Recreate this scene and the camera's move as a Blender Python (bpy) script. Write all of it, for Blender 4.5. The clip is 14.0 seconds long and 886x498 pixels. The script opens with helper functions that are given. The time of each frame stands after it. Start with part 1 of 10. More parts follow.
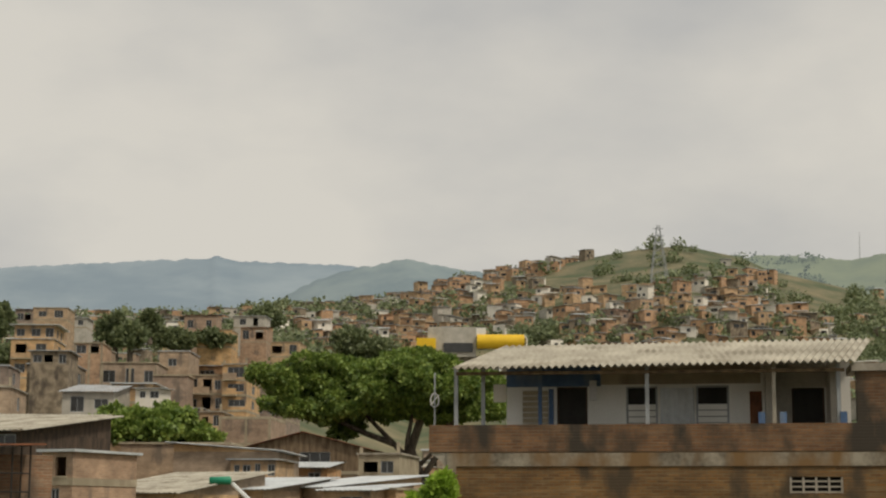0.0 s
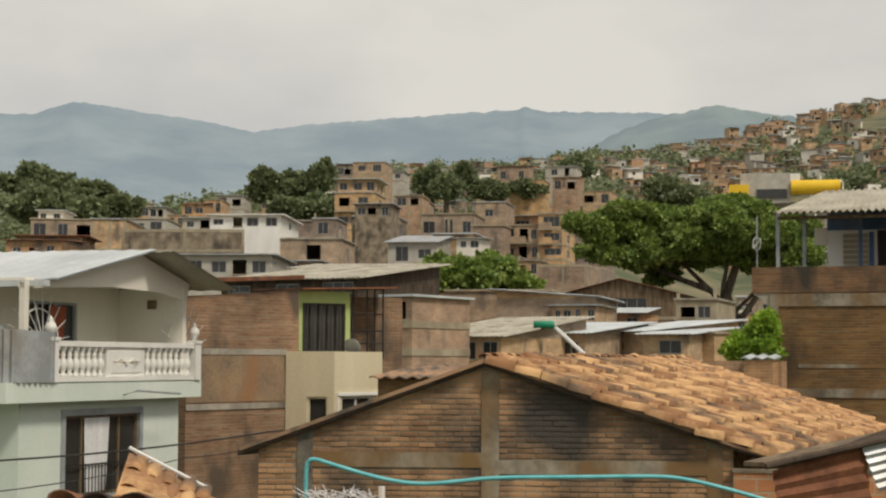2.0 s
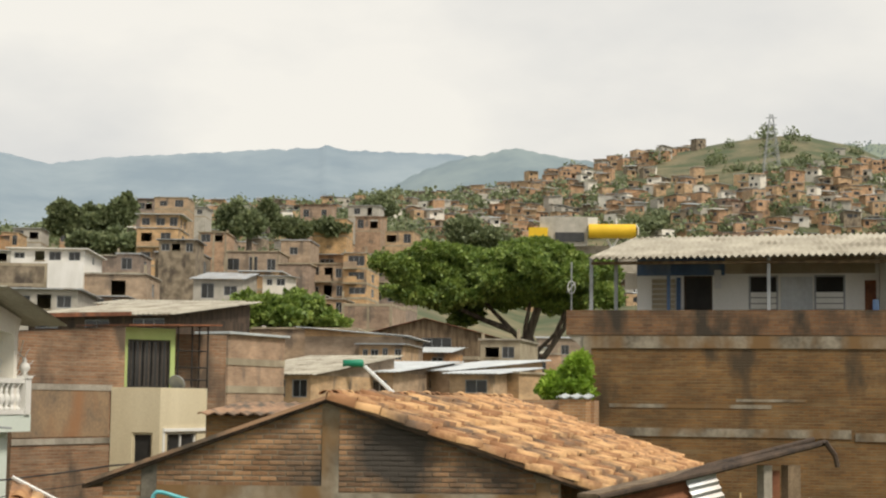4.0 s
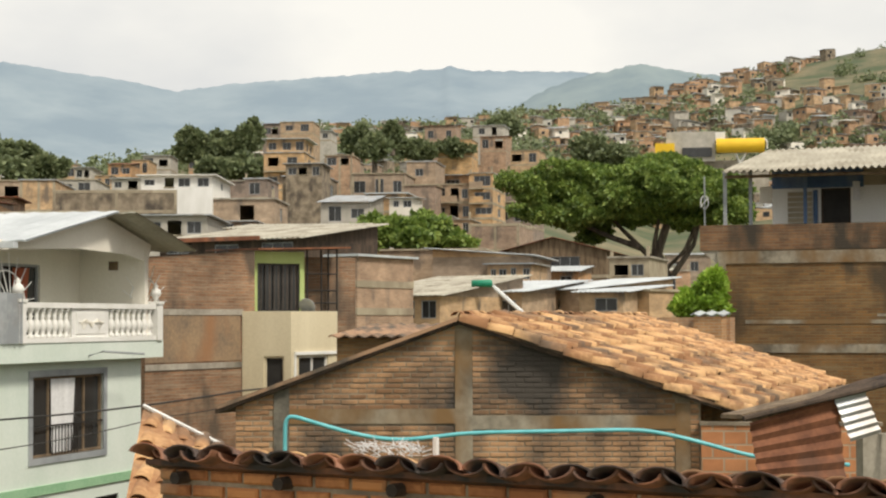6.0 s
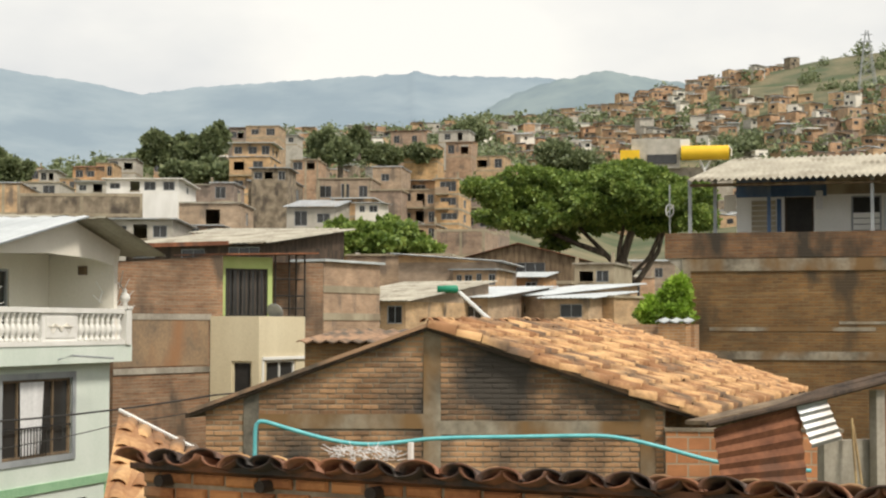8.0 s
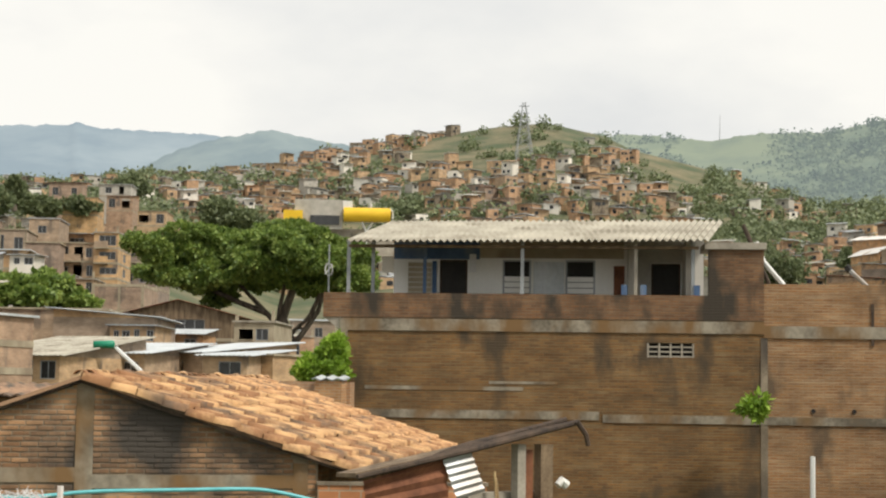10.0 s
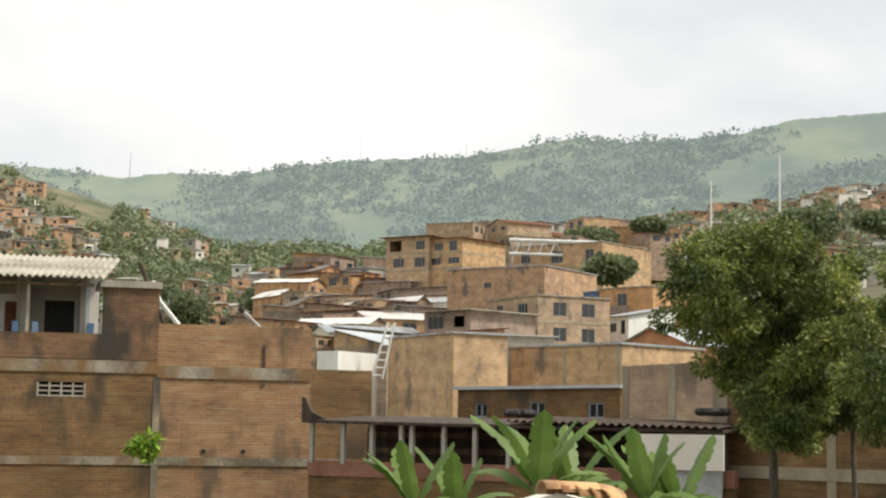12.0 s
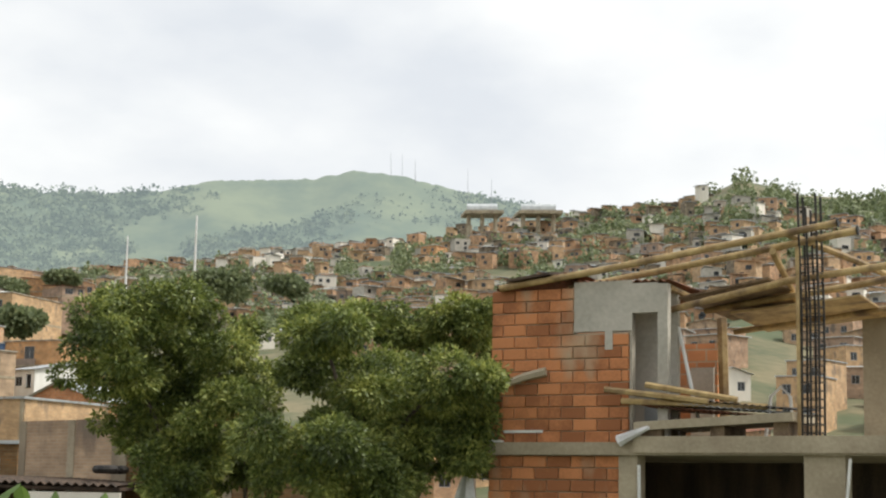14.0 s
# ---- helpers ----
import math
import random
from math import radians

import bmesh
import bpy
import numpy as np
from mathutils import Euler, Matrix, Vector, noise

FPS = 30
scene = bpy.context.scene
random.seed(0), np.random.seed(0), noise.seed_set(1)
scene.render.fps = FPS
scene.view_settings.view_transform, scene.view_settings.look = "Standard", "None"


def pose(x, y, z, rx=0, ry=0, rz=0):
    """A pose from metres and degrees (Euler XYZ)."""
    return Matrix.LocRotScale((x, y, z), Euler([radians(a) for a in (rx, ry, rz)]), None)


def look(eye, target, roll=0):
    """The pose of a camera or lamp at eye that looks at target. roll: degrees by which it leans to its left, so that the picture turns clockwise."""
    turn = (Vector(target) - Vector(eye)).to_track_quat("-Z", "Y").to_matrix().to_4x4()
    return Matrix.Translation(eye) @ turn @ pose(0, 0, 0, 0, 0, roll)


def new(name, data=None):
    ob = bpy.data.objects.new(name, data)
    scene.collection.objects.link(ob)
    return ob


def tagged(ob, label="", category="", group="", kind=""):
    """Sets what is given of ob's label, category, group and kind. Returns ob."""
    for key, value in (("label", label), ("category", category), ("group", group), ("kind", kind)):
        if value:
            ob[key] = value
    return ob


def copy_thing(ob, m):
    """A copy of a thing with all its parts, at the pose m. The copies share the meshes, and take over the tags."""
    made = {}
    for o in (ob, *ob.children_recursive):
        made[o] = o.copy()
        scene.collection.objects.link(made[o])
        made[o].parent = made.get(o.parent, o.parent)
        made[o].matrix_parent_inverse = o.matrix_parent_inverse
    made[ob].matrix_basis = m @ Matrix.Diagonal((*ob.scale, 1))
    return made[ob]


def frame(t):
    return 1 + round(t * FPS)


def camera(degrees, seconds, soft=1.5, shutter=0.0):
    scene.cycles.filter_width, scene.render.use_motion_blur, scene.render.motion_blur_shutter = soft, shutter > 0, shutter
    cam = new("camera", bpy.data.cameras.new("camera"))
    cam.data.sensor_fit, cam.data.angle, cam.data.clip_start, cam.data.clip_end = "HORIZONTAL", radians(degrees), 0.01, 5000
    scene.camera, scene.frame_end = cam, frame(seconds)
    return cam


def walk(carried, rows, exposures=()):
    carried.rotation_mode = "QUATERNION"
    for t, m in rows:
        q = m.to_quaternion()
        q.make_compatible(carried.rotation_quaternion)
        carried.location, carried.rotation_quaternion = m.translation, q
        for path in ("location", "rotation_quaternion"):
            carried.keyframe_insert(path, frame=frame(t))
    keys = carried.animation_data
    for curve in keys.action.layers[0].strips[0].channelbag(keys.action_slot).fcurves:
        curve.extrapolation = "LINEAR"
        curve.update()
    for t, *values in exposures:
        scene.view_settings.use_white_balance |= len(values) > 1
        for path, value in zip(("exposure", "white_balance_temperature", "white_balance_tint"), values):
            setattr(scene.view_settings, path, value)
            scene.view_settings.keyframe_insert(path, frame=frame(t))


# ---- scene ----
# ---------------------------------------------------------------- camera
LENS = 29.72
PATH = [
    (0.0, pose(0.023, 3.200, 7.129, 99.033, 0, 0.180) @ pose(0, 0, 0, 0, 0, 0.153)),
    (0.5, pose(-0.012, 3.162, 7.139, 98.374, 0, 1.760) @ pose(0, 0, 0, 0, 0, 0.360)),
    (1.0, pose(-0.039, 2.525, 7.082, 97.154, 0, 4.301) @ pose(0, 0, 0, 0, 0, 0.585)),
    (1.5, pose(-0.140, 1.528, 7.000, 95.394, 0, 7.541) @ pose(0, 0, 0, 0, 0, 0.523)),
    (2.0, pose(-0.207, 0.716, 6.865, 93.833, 0, 10.798) @ pose(0, 0, 0, 0, 0, 0.214)),
    (2.5, pose(-0.360, 0.192, 6.901, 93.451, 0, 11.456) @ pose(0, 0, 0, 0, 0, 0.430)),
    (3.0, pose(-0.540, -0.169, 6.902, 94.084, 0, 9.572) @ pose(0, 0, 0, 0, 0, 0.563)),
    (3.5, pose(-0.679, -0.426, 6.877, 94.815, 0, 6.576) @ pose(0, 0, 0, 0, 0, 0.433)),
    (3.7, pose(-0.690, -0.450, 6.838, 95.135, 0, 5.348) @ pose(0, 0, 0, 0, 0, 0.605)),
    (4.7, pose(-0.760, -0.300, 6.830, 95.250, 0, 2.600) @ pose(0, 0, 0, 0, 0, 0.300)),
    (5.8, pose(-0.837, 0.064, 6.829, 93.031, 0, 6.557) @ pose(0, 0, 0, 0, 0, -0.311)),
    (6.0, pose(-0.844, 0.185, 6.849, 92.439, 0, 8.223) @ pose(0, 0, 0, 0, 0, -0.233)),
    (6.5, pose(-1.002, 0.382, 6.871, 91.370, 0, 9.882) @ pose(0, 0, 0, 0, 0, 0.296)),
    (7.0, pose(-0.860, 0.223, 6.862, 91.674, 0, 9.228) @ pose(0, 0, 0, 0, 0, -0.232)),
    (7.2, pose(-0.851, 0.136, 6.869, 91.846, 0, 8.781) @ pose(0, 0, 0, 0, 0, -0.133)),
    (8.2, pose(-0.870, -0.150, 6.870, 92.850, 0, 6.600) @ pose(0, 0, 0, 0, 0, -0.030)),
    (9.3, pose(-0.907, -0.513, 6.863, 94.323, 0, 2.246) @ pose(0, 0, 0, 0, 0, 0.277)),
    (9.5, pose(-0.963, -0.651, 6.825, 94.498, 0, 0.624) @ pose(0, 0, 0, 0, 0, 0.657)),
    (10.0, pose(-0.803, -0.522, 6.798, 94.722, 0, -4.550) @ pose(0, 0, 0, 0, 0, 0.764)),
    (10.5, pose(-0.710, -0.300, 6.804, 94.926, 0, -10.971) @ pose(0, 0, 0, 0, 0, 0.847)),
    (11.0, pose(-0.668, -0.314, 6.829, 95.202, 0, -16.884) @ pose(0, 0, 0, 0, 0, 0.902)),
    (11.5, pose(-0.586, -0.303, 6.828, 95.730, 0, -21.249) @ pose(0, 0, 0, 0, 0, 0.895)),
    (12.0, pose(-0.472, -0.342, 6.835, 96.320, 0, -24.745) @ pose(0, 0, 0, 0, 0, 0.837)),
    (12.5, pose(-0.431, -0.367, 6.836, 96.900, 0, -28.407) @ pose(0, 0, 0, 0, 0, 0.689)),
    (13.0, pose(-0.356, -0.335, 6.839, 97.490, 0, -32.852) @ pose(0, 0, 0, 0, 0, 0.755)),
    (13.5, pose(-0.326, -0.366, 6.843, 98.069, 0, -38.335) @ pose(0, 0, 0, 0, 0, 0.849)),
    (14.0, pose(-0.335, -0.434, 6.846, 98.593, 0, -44.726) @ pose(0, 0, 0, 0, 0, 1.034)),
]
cam = camera(LENS, 14.0, soft=2.2)
walk(cam, PATH, exposures=[(0.0, -0.54, 6820, 10), (0.5, -0.60, 6820, 10), (1.5, -0.60, 6780, 10), (2.0, -0.40, 6740, 10), (3.0, -0.16, 6680, 10), (3.5, -0.08, 6660, 10), (6.0, 0.08, 6610, 10), (6.5, 0.19, 6600, 10), (9.5, 0.08, 6500, 10), (11.0, 0.18, 6450, 10), (12.5, 0.28, 6350, 10), (14.0, 0.32, 6280, 10)])

# ---------------------------------------------------------------- sky and sun
SUN_EL, SUN_AZ = radians(52), radians(130)   # azimuth clockwise from +y
world = bpy.data.worlds.new("sky")
scene.world = world
world.use_nodes = True
wn, wl = world.node_tree.nodes, world.node_tree.links
wn.clear()
w_out = wn.new("ShaderNodeOutputWorld")
w_bg = wn.new("ShaderNodeBackground")
w_sky = wn.new("ShaderNodeTexSky")
w_sky.sky_type = "NISHITA"
w_sky.sun_disc = False
w_sky.sun_elevation, w_sky.sun_rotation = SUN_EL, SUN_AZ
w_sky.dust_density, w_sky.air_density = 3.0, 1.0
w_tc = wn.new("ShaderNodeTexCoord")
w_map = wn.new("ShaderNodeMapping")
w_map.inputs["Scale"].default_value = (2.2, 2.2, 4.6)
w_map.inputs["Location"].default_value = (0.3, 0.1, 0.25)
w_n = wn.new("ShaderNodeTexNoise")
w_n.inputs["Scale"].default_value, w_n.inputs["Detail"].default_value, w_n.inputs["Roughness"].default_value = 1.5, 6.0, 0.5
w_ramp = wn.new("ShaderNodeValToRGB")
w_ramp.color_ramp.elements[0].position, w_ramp.color_ramp.elements[0].color = 0.33, (5.3, 5.4, 5.45, 1)
w_ramp.color_ramp.elements[1].position, w_ramp.color_ramp.elements[1].color = 0.62, (7.7, 7.5, 6.95, 1)
w_mix = wn.new("ShaderNodeMixRGB")
w_mix.inputs["Fac"].default_value = 0.93
wl.new(w_tc.outputs["Generated"], w_map.inputs["Vector"])
wl.new(w_map.outputs["Vector"], w_n.inputs["Vector"])
wl.new(w_n.outputs["Fac"], w_ramp.inputs["Fac"])
wl.new(w_sky.outputs["Color"], w_mix.inputs["Color1"])
wl.new(w_ramp.outputs["Color"], w_mix.inputs["Color2"])
wl.new(w_mix.outputs["Color"], w_bg.inputs["Color"])
w_bg.inputs["Strength"].default_value = 0.126
wl.new(w_bg.outputs["Background"], w_out.inputs["Surface"])
sun = new("sun", bpy.data.lights.new("sun", "SUN"))
sun.data.energy, sun.data.angle, sun.data.color = 3.0, radians(10), (1.0, 0.93, 0.82)
sun_from = Vector((math.sin(SUN_AZ) * math.cos(SUN_EL), math.cos(SUN_AZ) * math.cos(SUN_EL), math.sin(SUN_EL)))
sun.matrix_world = look(sun_from * 100, (0, 0, 0))


# ---------------------------------------------------------------- materials
def base_mat(name, rough=0.85, metal=0.0):
    m = bpy.data.materials.new(name)
    m.use_nodes = True
    n = m.node_tree.nodes
    b = n["Principled BSDF"]
    b.inputs["Roughness"].default_value, b.inputs["Metallic"].default_value = rough, metal
    return m, n, m.node_tree.links, b


def weathered(name, c1, c2, scale=1.2, grain=14.0, rough=0.85, metal=0.0, bump=0.3, streak=1.0, stain=None, random_amount=0.0, world_space=False, stain_from=0.52):
    """Two colours mixed at a large and a small scale, with relief, and a third one as stains."""
    m, n, l, b = base_mat(name, rough, metal)
    where = n.new("ShaderNodeNewGeometry").outputs["Position"] if world_space else n.new("ShaderNodeTexCoord").outputs["Object"]
    mp = n.new("ShaderNodeMapping")
    mp.inputs["Scale"].default_value = (1, 1, 1 / streak)
    l.new(where, mp.inputs["Vector"])
    big, small = n.new("ShaderNodeTexNoise"), n.new("ShaderNodeTexNoise")
    big.inputs["Scale"].default_value, big.inputs["Detail"].default_value = scale, 5
    small.inputs["Scale"].default_value, small.inputs["Detail"].default_value = grain, 4
    l.new(mp.outputs["Vector"], big.inputs["Vector"])
    l.new(where, small.inputs["Vector"])
    add = n.new("ShaderNodeMath")
    add.operation = "MULTIPLY_ADD"
    add.inputs[1].default_value = 0.4
    l.new(small.outputs["Fac"], add.inputs[0])
    sub = n.new("ShaderNodeMath")
    sub.operation = "SUBTRACT"
    sub.inputs[1].default_value = 0.2
    l.new(big.outputs["Fac"], sub.inputs[0])
    l.new(sub.outputs[0], add.inputs[2])
    last = add.outputs[0]
    if random_amount:
        info = n.new("ShaderNodeObjectInfo")
        r = n.new("ShaderNodeMath")
        r.operation = "MULTIPLY_ADD"
        r.inputs[1].default_value = random_amount
        l.new(info.outputs["Random"], r.inputs[0])
        l.new(last, r.inputs[2])
        r2 = n.new("ShaderNodeMath")
        r2.operation = "SUBTRACT"
        r2.inputs[1].default_value = random_amount / 2
        l.new(r.outputs[0], r2.inputs[0])
        last = r2.outputs[0]
    ramp = n.new("ShaderNodeValToRGB")
    e = ramp.color_ramp.elements
    e[0].position, e[0].color = 0.34, (*c1, 1)
    e[1].position, e[1].color = 0.66, (*c2, 1)
    l.new(last, ramp.inputs["Fac"])
    col = ramp.outputs["Color"]
    if stain:
        s = n.new("ShaderNodeTexNoise")
        s.inputs["Scale"].default_value, s.inputs["Detail"].default_value = scale * 0.8, 7
        mp2 = n.new("ShaderNodeMapping")
        mp2.inputs["Location"].default_value = (7, 3, 5)
        mp2.inputs["Scale"].default_value = (1, 1, 0.5)
        l.new(where, mp2.inputs["Vector"])
        l.new(mp2.outputs["Vector"], s.inputs["Vector"])
        sr = n.new("ShaderNodeValToRGB")
        sr.color_ramp.elements[0].position, sr.color_ramp.elements[1].position = stain_from, stain_from + 0.16
        l.new(s.outputs["Fac"], sr.inputs["Fac"])
        mx = n.new("ShaderNodeMixRGB")
        mx.inputs["Color2"].default_value = (*stain, 1)
        l.new(sr.outputs["Color"], mx.inputs["Fac"])
        l.new(col, mx.inputs["Color1"])
        col = mx.outputs["Color"]
    l.new(col, b.inputs["Base Color"])
    if bump:
        bp = n.new("ShaderNodeBump")
        bp.inputs["Strength"].default_value, bp.inputs["Distance"].default_value = bump, 0.02
        l.new(small.outputs["Fac"], bp.inputs["Height"])
        l.new(bp.outputs["Normal"], b.inputs["Normal"])
    return m


def brickwork(name, c1, c2, mortar, width=0.26, height=0.075, joint=0.012, dirt=(0.09, 0.07, 0.05), dirt_from=0.55, house_tint=0.0, smear=None):
    """Coursed brick on upright faces, along x or y of the object, with stains."""
    m, n, l, b = base_mat(name, 0.92)
    tc = n.new("ShaderNodeTexCoord")
    sep, com = n.new("ShaderNodeSeparateXYZ"), n.new("ShaderNodeCombineXYZ")
    l.new(tc.outputs["Object"], sep.inputs[0])
    ad = n.new("ShaderNodeMath")
    l.new(sep.outputs["X"], ad.inputs[0])
    l.new(sep.outputs["Y"], ad.inputs[1])
    l.new(ad.outputs[0], com.inputs["X"])
    l.new(sep.outputs["Z"], com.inputs["Y"])
    br = n.new("ShaderNodeTexBrick")
    br.inputs["Scale"].default_value = 1.0
    br.inputs["Brick Width"].default_value, br.inputs["Row Height"].default_value = width, height
    br.inputs["Mortar Size"].default_value, br.inputs["Mortar Smooth"].default_value = joint, 0.3
    br.inputs["Color1"].default_value, br.inputs["Color2"].default_value, br.inputs["Mortar"].default_value = (*c1, 1), (*c2, 1), (*mortar, 1)
    l.new(com.outputs[0], br.inputs["Vector"])
    nz = n.new("ShaderNodeTexNoise")
    nz.inputs["Scale"].default_value, nz.inputs["Detail"].default_value, nz.inputs["Roughness"].default_value = 0.7, 8, 0.65
    mp = n.new("ShaderNodeMapping")
    mp.inputs["Scale"].default_value = (1, 1, 1.6)
    l.new(tc.outputs["Object"], mp.inputs["Vector"])
    l.new(mp.outputs["Vector"], nz.inputs["Vector"])
    hs = n.new("ShaderNodeHueSaturation")
    mr = n.new("ShaderNodeMapRange")
    mr.inputs["From Min"].default_value, mr.inputs["From Max"].default_value = 0.3, 0.7
    mr.inputs["To Min"].default_value, mr.inputs["To Max"].default_value = 0.6, 1.35
    l.new(nz.outputs["Fac"], mr.inputs["Value"])
    l.new(mr.outputs[0], hs.inputs["Value"])
    laid = br.outputs["Color"]
    if smear:
        for zs, lo, amount in ((9.0, 0.52, 0.7), (26.0, 0.48, 0.6)):
            mp3, n3 = n.new("ShaderNodeMapping"), n.new("ShaderNodeTexNoise")
            mp3.inputs["Scale"].default_value, mp3.inputs["Location"].default_value = (0.8, 0.8, zs), (zs, 2.0, 1.0)
            n3.inputs["Scale"].default_value, n3.inputs["Detail"].default_value, n3.inputs["Roughness"].default_value = 1.0, 7, 0.7
            l.new(tc.outputs["Object"], mp3.inputs["Vector"])
            l.new(mp3.outputs["Vector"], n3.inputs["Vector"])
            cut = n.new("ShaderNodeMapRange")
            cut.inputs["From Min"].default_value, cut.inputs["From Max"].default_value = lo, lo + 0.13
            cut.inputs["To Max"].default_value = amount
            l.new(n3.outputs["Fac"], cut.inputs["Value"])
            over = n.new("ShaderNodeMixRGB")
            over.inputs["Color2"].default_value = (*smear, 1)
            l.new(cut.outputs[0], over.inputs["Fac"])
            l.new(laid, over.inputs["Color1"])
            laid = over.outputs["Color"]
    l.new(laid, hs.inputs["Color"])
    col = hs.outputs["Color"]
    if house_tint:
        info = n.new("ShaderNodeObjectInfo")
        m2 = n.new("ShaderNodeMapRange")
        m2.inputs["To Min"].default_value, m2.inputs["To Max"].default_value = 1 - house_tint, 1 + house_tint
        l.new(info.outputs["Random"], m2.inputs["Value"])
        h2 = n.new("ShaderNodeHueSaturation")
        l.new(m2.outputs[0], h2.inputs["Value"])
        l.new(m2.outputs[0], h2.inputs["Saturation"])
        l.new(col, h2.inputs["Color"])
        col = h2.outputs["Color"]
    ns = n.new("ShaderNodeTexNoise")
    ns.inputs["Scale"].default_value, ns.inputs["Detail"].default_value = 0.9, 9
    mp2 = n.new("ShaderNodeMapping")
    mp2.inputs["Location"].default_value = (4.2, 1.7, 9.0)
    mp2.inputs["Scale"].default_value = (1.2, 1.2, 0.6)
    l.new(tc.outputs["Object"], mp2.inputs["Vector"])
    l.new(mp2.outputs["Vector"], ns.inputs["Vector"])
    rp = n.new("ShaderNodeValToRGB")
    rp.color_ramp.elements[0].position, rp.color_ramp.elements[1].position = dirt_from, dirt_from + 0.13
    l.new(ns.outputs["Fac"], rp.inputs["Fac"])
    mx = n.new("ShaderNodeMixRGB")
    mx.inputs["Color2"].default_value = (*dirt, 1)
    l.new(rp.outputs["Color"], mx.inputs["Fac"])
    l.new(col, mx.inputs["Color1"])
    l.new(mx.outputs["Color"], b.inputs["Base Color"])
    bp = n.new("ShaderNodeBump")
    bp.inputs["Strength"].default_value, bp.inputs["Distance"].default_value = 0.5, 0.015
    bp.invert = True
    l.new(br.outputs["Fac"], bp.inputs["Height"])
    l.new(bp.outputs["Normal"], b.inputs["Normal"])
    return m


def foliage(name, c1, c2, c3):
    m, n, l, b = base_mat(name, 0.55)
    geo = n.new("ShaderNodeNewGeometry")
    tc = n.new("ShaderNodeTexCoord")
    nz = n.new("ShaderNodeTexNoise")
    nz.inputs["Scale"].default_value, nz.inputs["Detail"].default_value = 1.3, 4
    l.new(tc.outputs["Object"], nz.inputs["Vector"])
    md = n.new("ShaderNodeMath")
    md.operation = "MULTIPLY_ADD"
    md.inputs[1].default_value = 0.34
    l.new(geo.outputs["Random Per Island"], md.inputs[0])
    s2 = n.new("ShaderNodeMath")
    s2.operation = "SUBTRACT"
    s2.inputs[1].default_value = 0.16
    l.new(nz.outputs["Fac"], s2.inputs[0])
    l.new(s2.outputs[0], md.inputs[2])
    rp = n.new("ShaderNodeValToRGB")
    e = rp.color_ramp.elements
    e[0].position, e[0].color = 0.25, (*c1, 1)
    e[1].position, e[1].color = 0.8, (*c3, 1)
    mid = e.new(0.52)
    mid.color = (*c2, 1)
    l.new(md.outputs[0], rp.inputs["Fac"])
    l.new(rp.outputs["Color"], b.inputs["Base Color"])
    tr = n.new("ShaderNodeBsdfTranslucent")
    l.new(rp.outputs["Color"], tr.inputs["Color"])
    mx = n.new("ShaderNodeMixShader")
    mx.inputs["Fac"].default_value = 0.3
    l.new(b.outputs[0], mx.inputs[1])
    l.new(tr.outputs[0], mx.inputs[2])
    l.new(mx.outputs[0], n["Material Output"].inputs["Surface"])
    return m


def haze_glow_mat(name, c1, c2, haze_glow, haze_strength, scale):
    """A far mountain; haze of miles of bright damp air put in as emission."""
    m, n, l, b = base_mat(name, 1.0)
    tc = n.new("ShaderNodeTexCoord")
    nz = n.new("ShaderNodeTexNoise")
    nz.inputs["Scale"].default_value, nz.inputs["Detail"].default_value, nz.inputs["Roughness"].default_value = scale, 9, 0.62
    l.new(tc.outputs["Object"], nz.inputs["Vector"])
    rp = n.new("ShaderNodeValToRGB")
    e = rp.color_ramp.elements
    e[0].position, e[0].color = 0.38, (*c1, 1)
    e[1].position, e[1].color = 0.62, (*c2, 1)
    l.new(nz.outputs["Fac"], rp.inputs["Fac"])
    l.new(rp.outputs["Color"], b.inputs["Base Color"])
    b.inputs["Emission Color"].default_value = (*haze_glow, 1)
    b.inputs["Emission Strength"].default_value = haze_strength
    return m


def plain_glass(name, tint):
    m, n, l, b = base_mat(name, 0.12)
    nz = n.new("ShaderNodeTexNoise")
    nz.inputs["Scale"].default_value = 1.3
    tc = n.new("ShaderNodeTexCoord")
    l.new(tc.outputs["Object"], nz.inputs["Vector"])
    rp = n.new("ShaderNodeValToRGB")
    rp.color_ramp.elements[0].color = (*[c * 0.6 for c in tint], 1)
    rp.color_ramp.elements[1].color = (*[c * 1.4 for c in tint], 1)
    l.new(nz.outputs["Fac"], rp.inputs["Fac"])
    l.new(rp.outputs["Color"], b.inputs["Base Color"])
    return m


BRICK_WALL = brickwork("old_clay_brick", (0.23, 0.112, 0.034), (0.135, 0.065, 0.022), (0.16, 0.115, 0.056), dirt=(0.075, 0.053, 0.03), dirt_from=0.53, smear=(0.225, 0.16, 0.082))
BRICK_BROWN = brickwork("brown_clay_brick", (0.29, 0.15, 0.078), (0.19, 0.095, 0.05), (0.24, 0.175, 0.115), dirt=(0.11, 0.08, 0.055), dirt_from=0.52, smear=(0.33, 0.25, 0.17))
BRICK_RED = brickwork("red_clay_brick", (0.33, 0.165, 0.062), (0.23, 0.105, 0.04), (0.28, 0.2, 0.12), dirt=(0.13, 0.09, 0.055), dirt_from=0.55, smear=(0.38, 0.28, 0.17))
SOOT_CONCRETE = weathered("sooty_concrete", (0.06, 0.055, 0.045), (0.2, 0.18, 0.14), 1.6, 18.0, 0.95, stain=(0.03, 0.028, 0.024), world_space=True)
BRICK_TAN = brickwork("tan_clay_brick", (0.49, 0.34, 0.21), (0.4, 0.27, 0.165), (0.43, 0.34, 0.24), dirt=(0.2, 0.155, 0.115), dirt_from=0.58, house_tint=0.25)
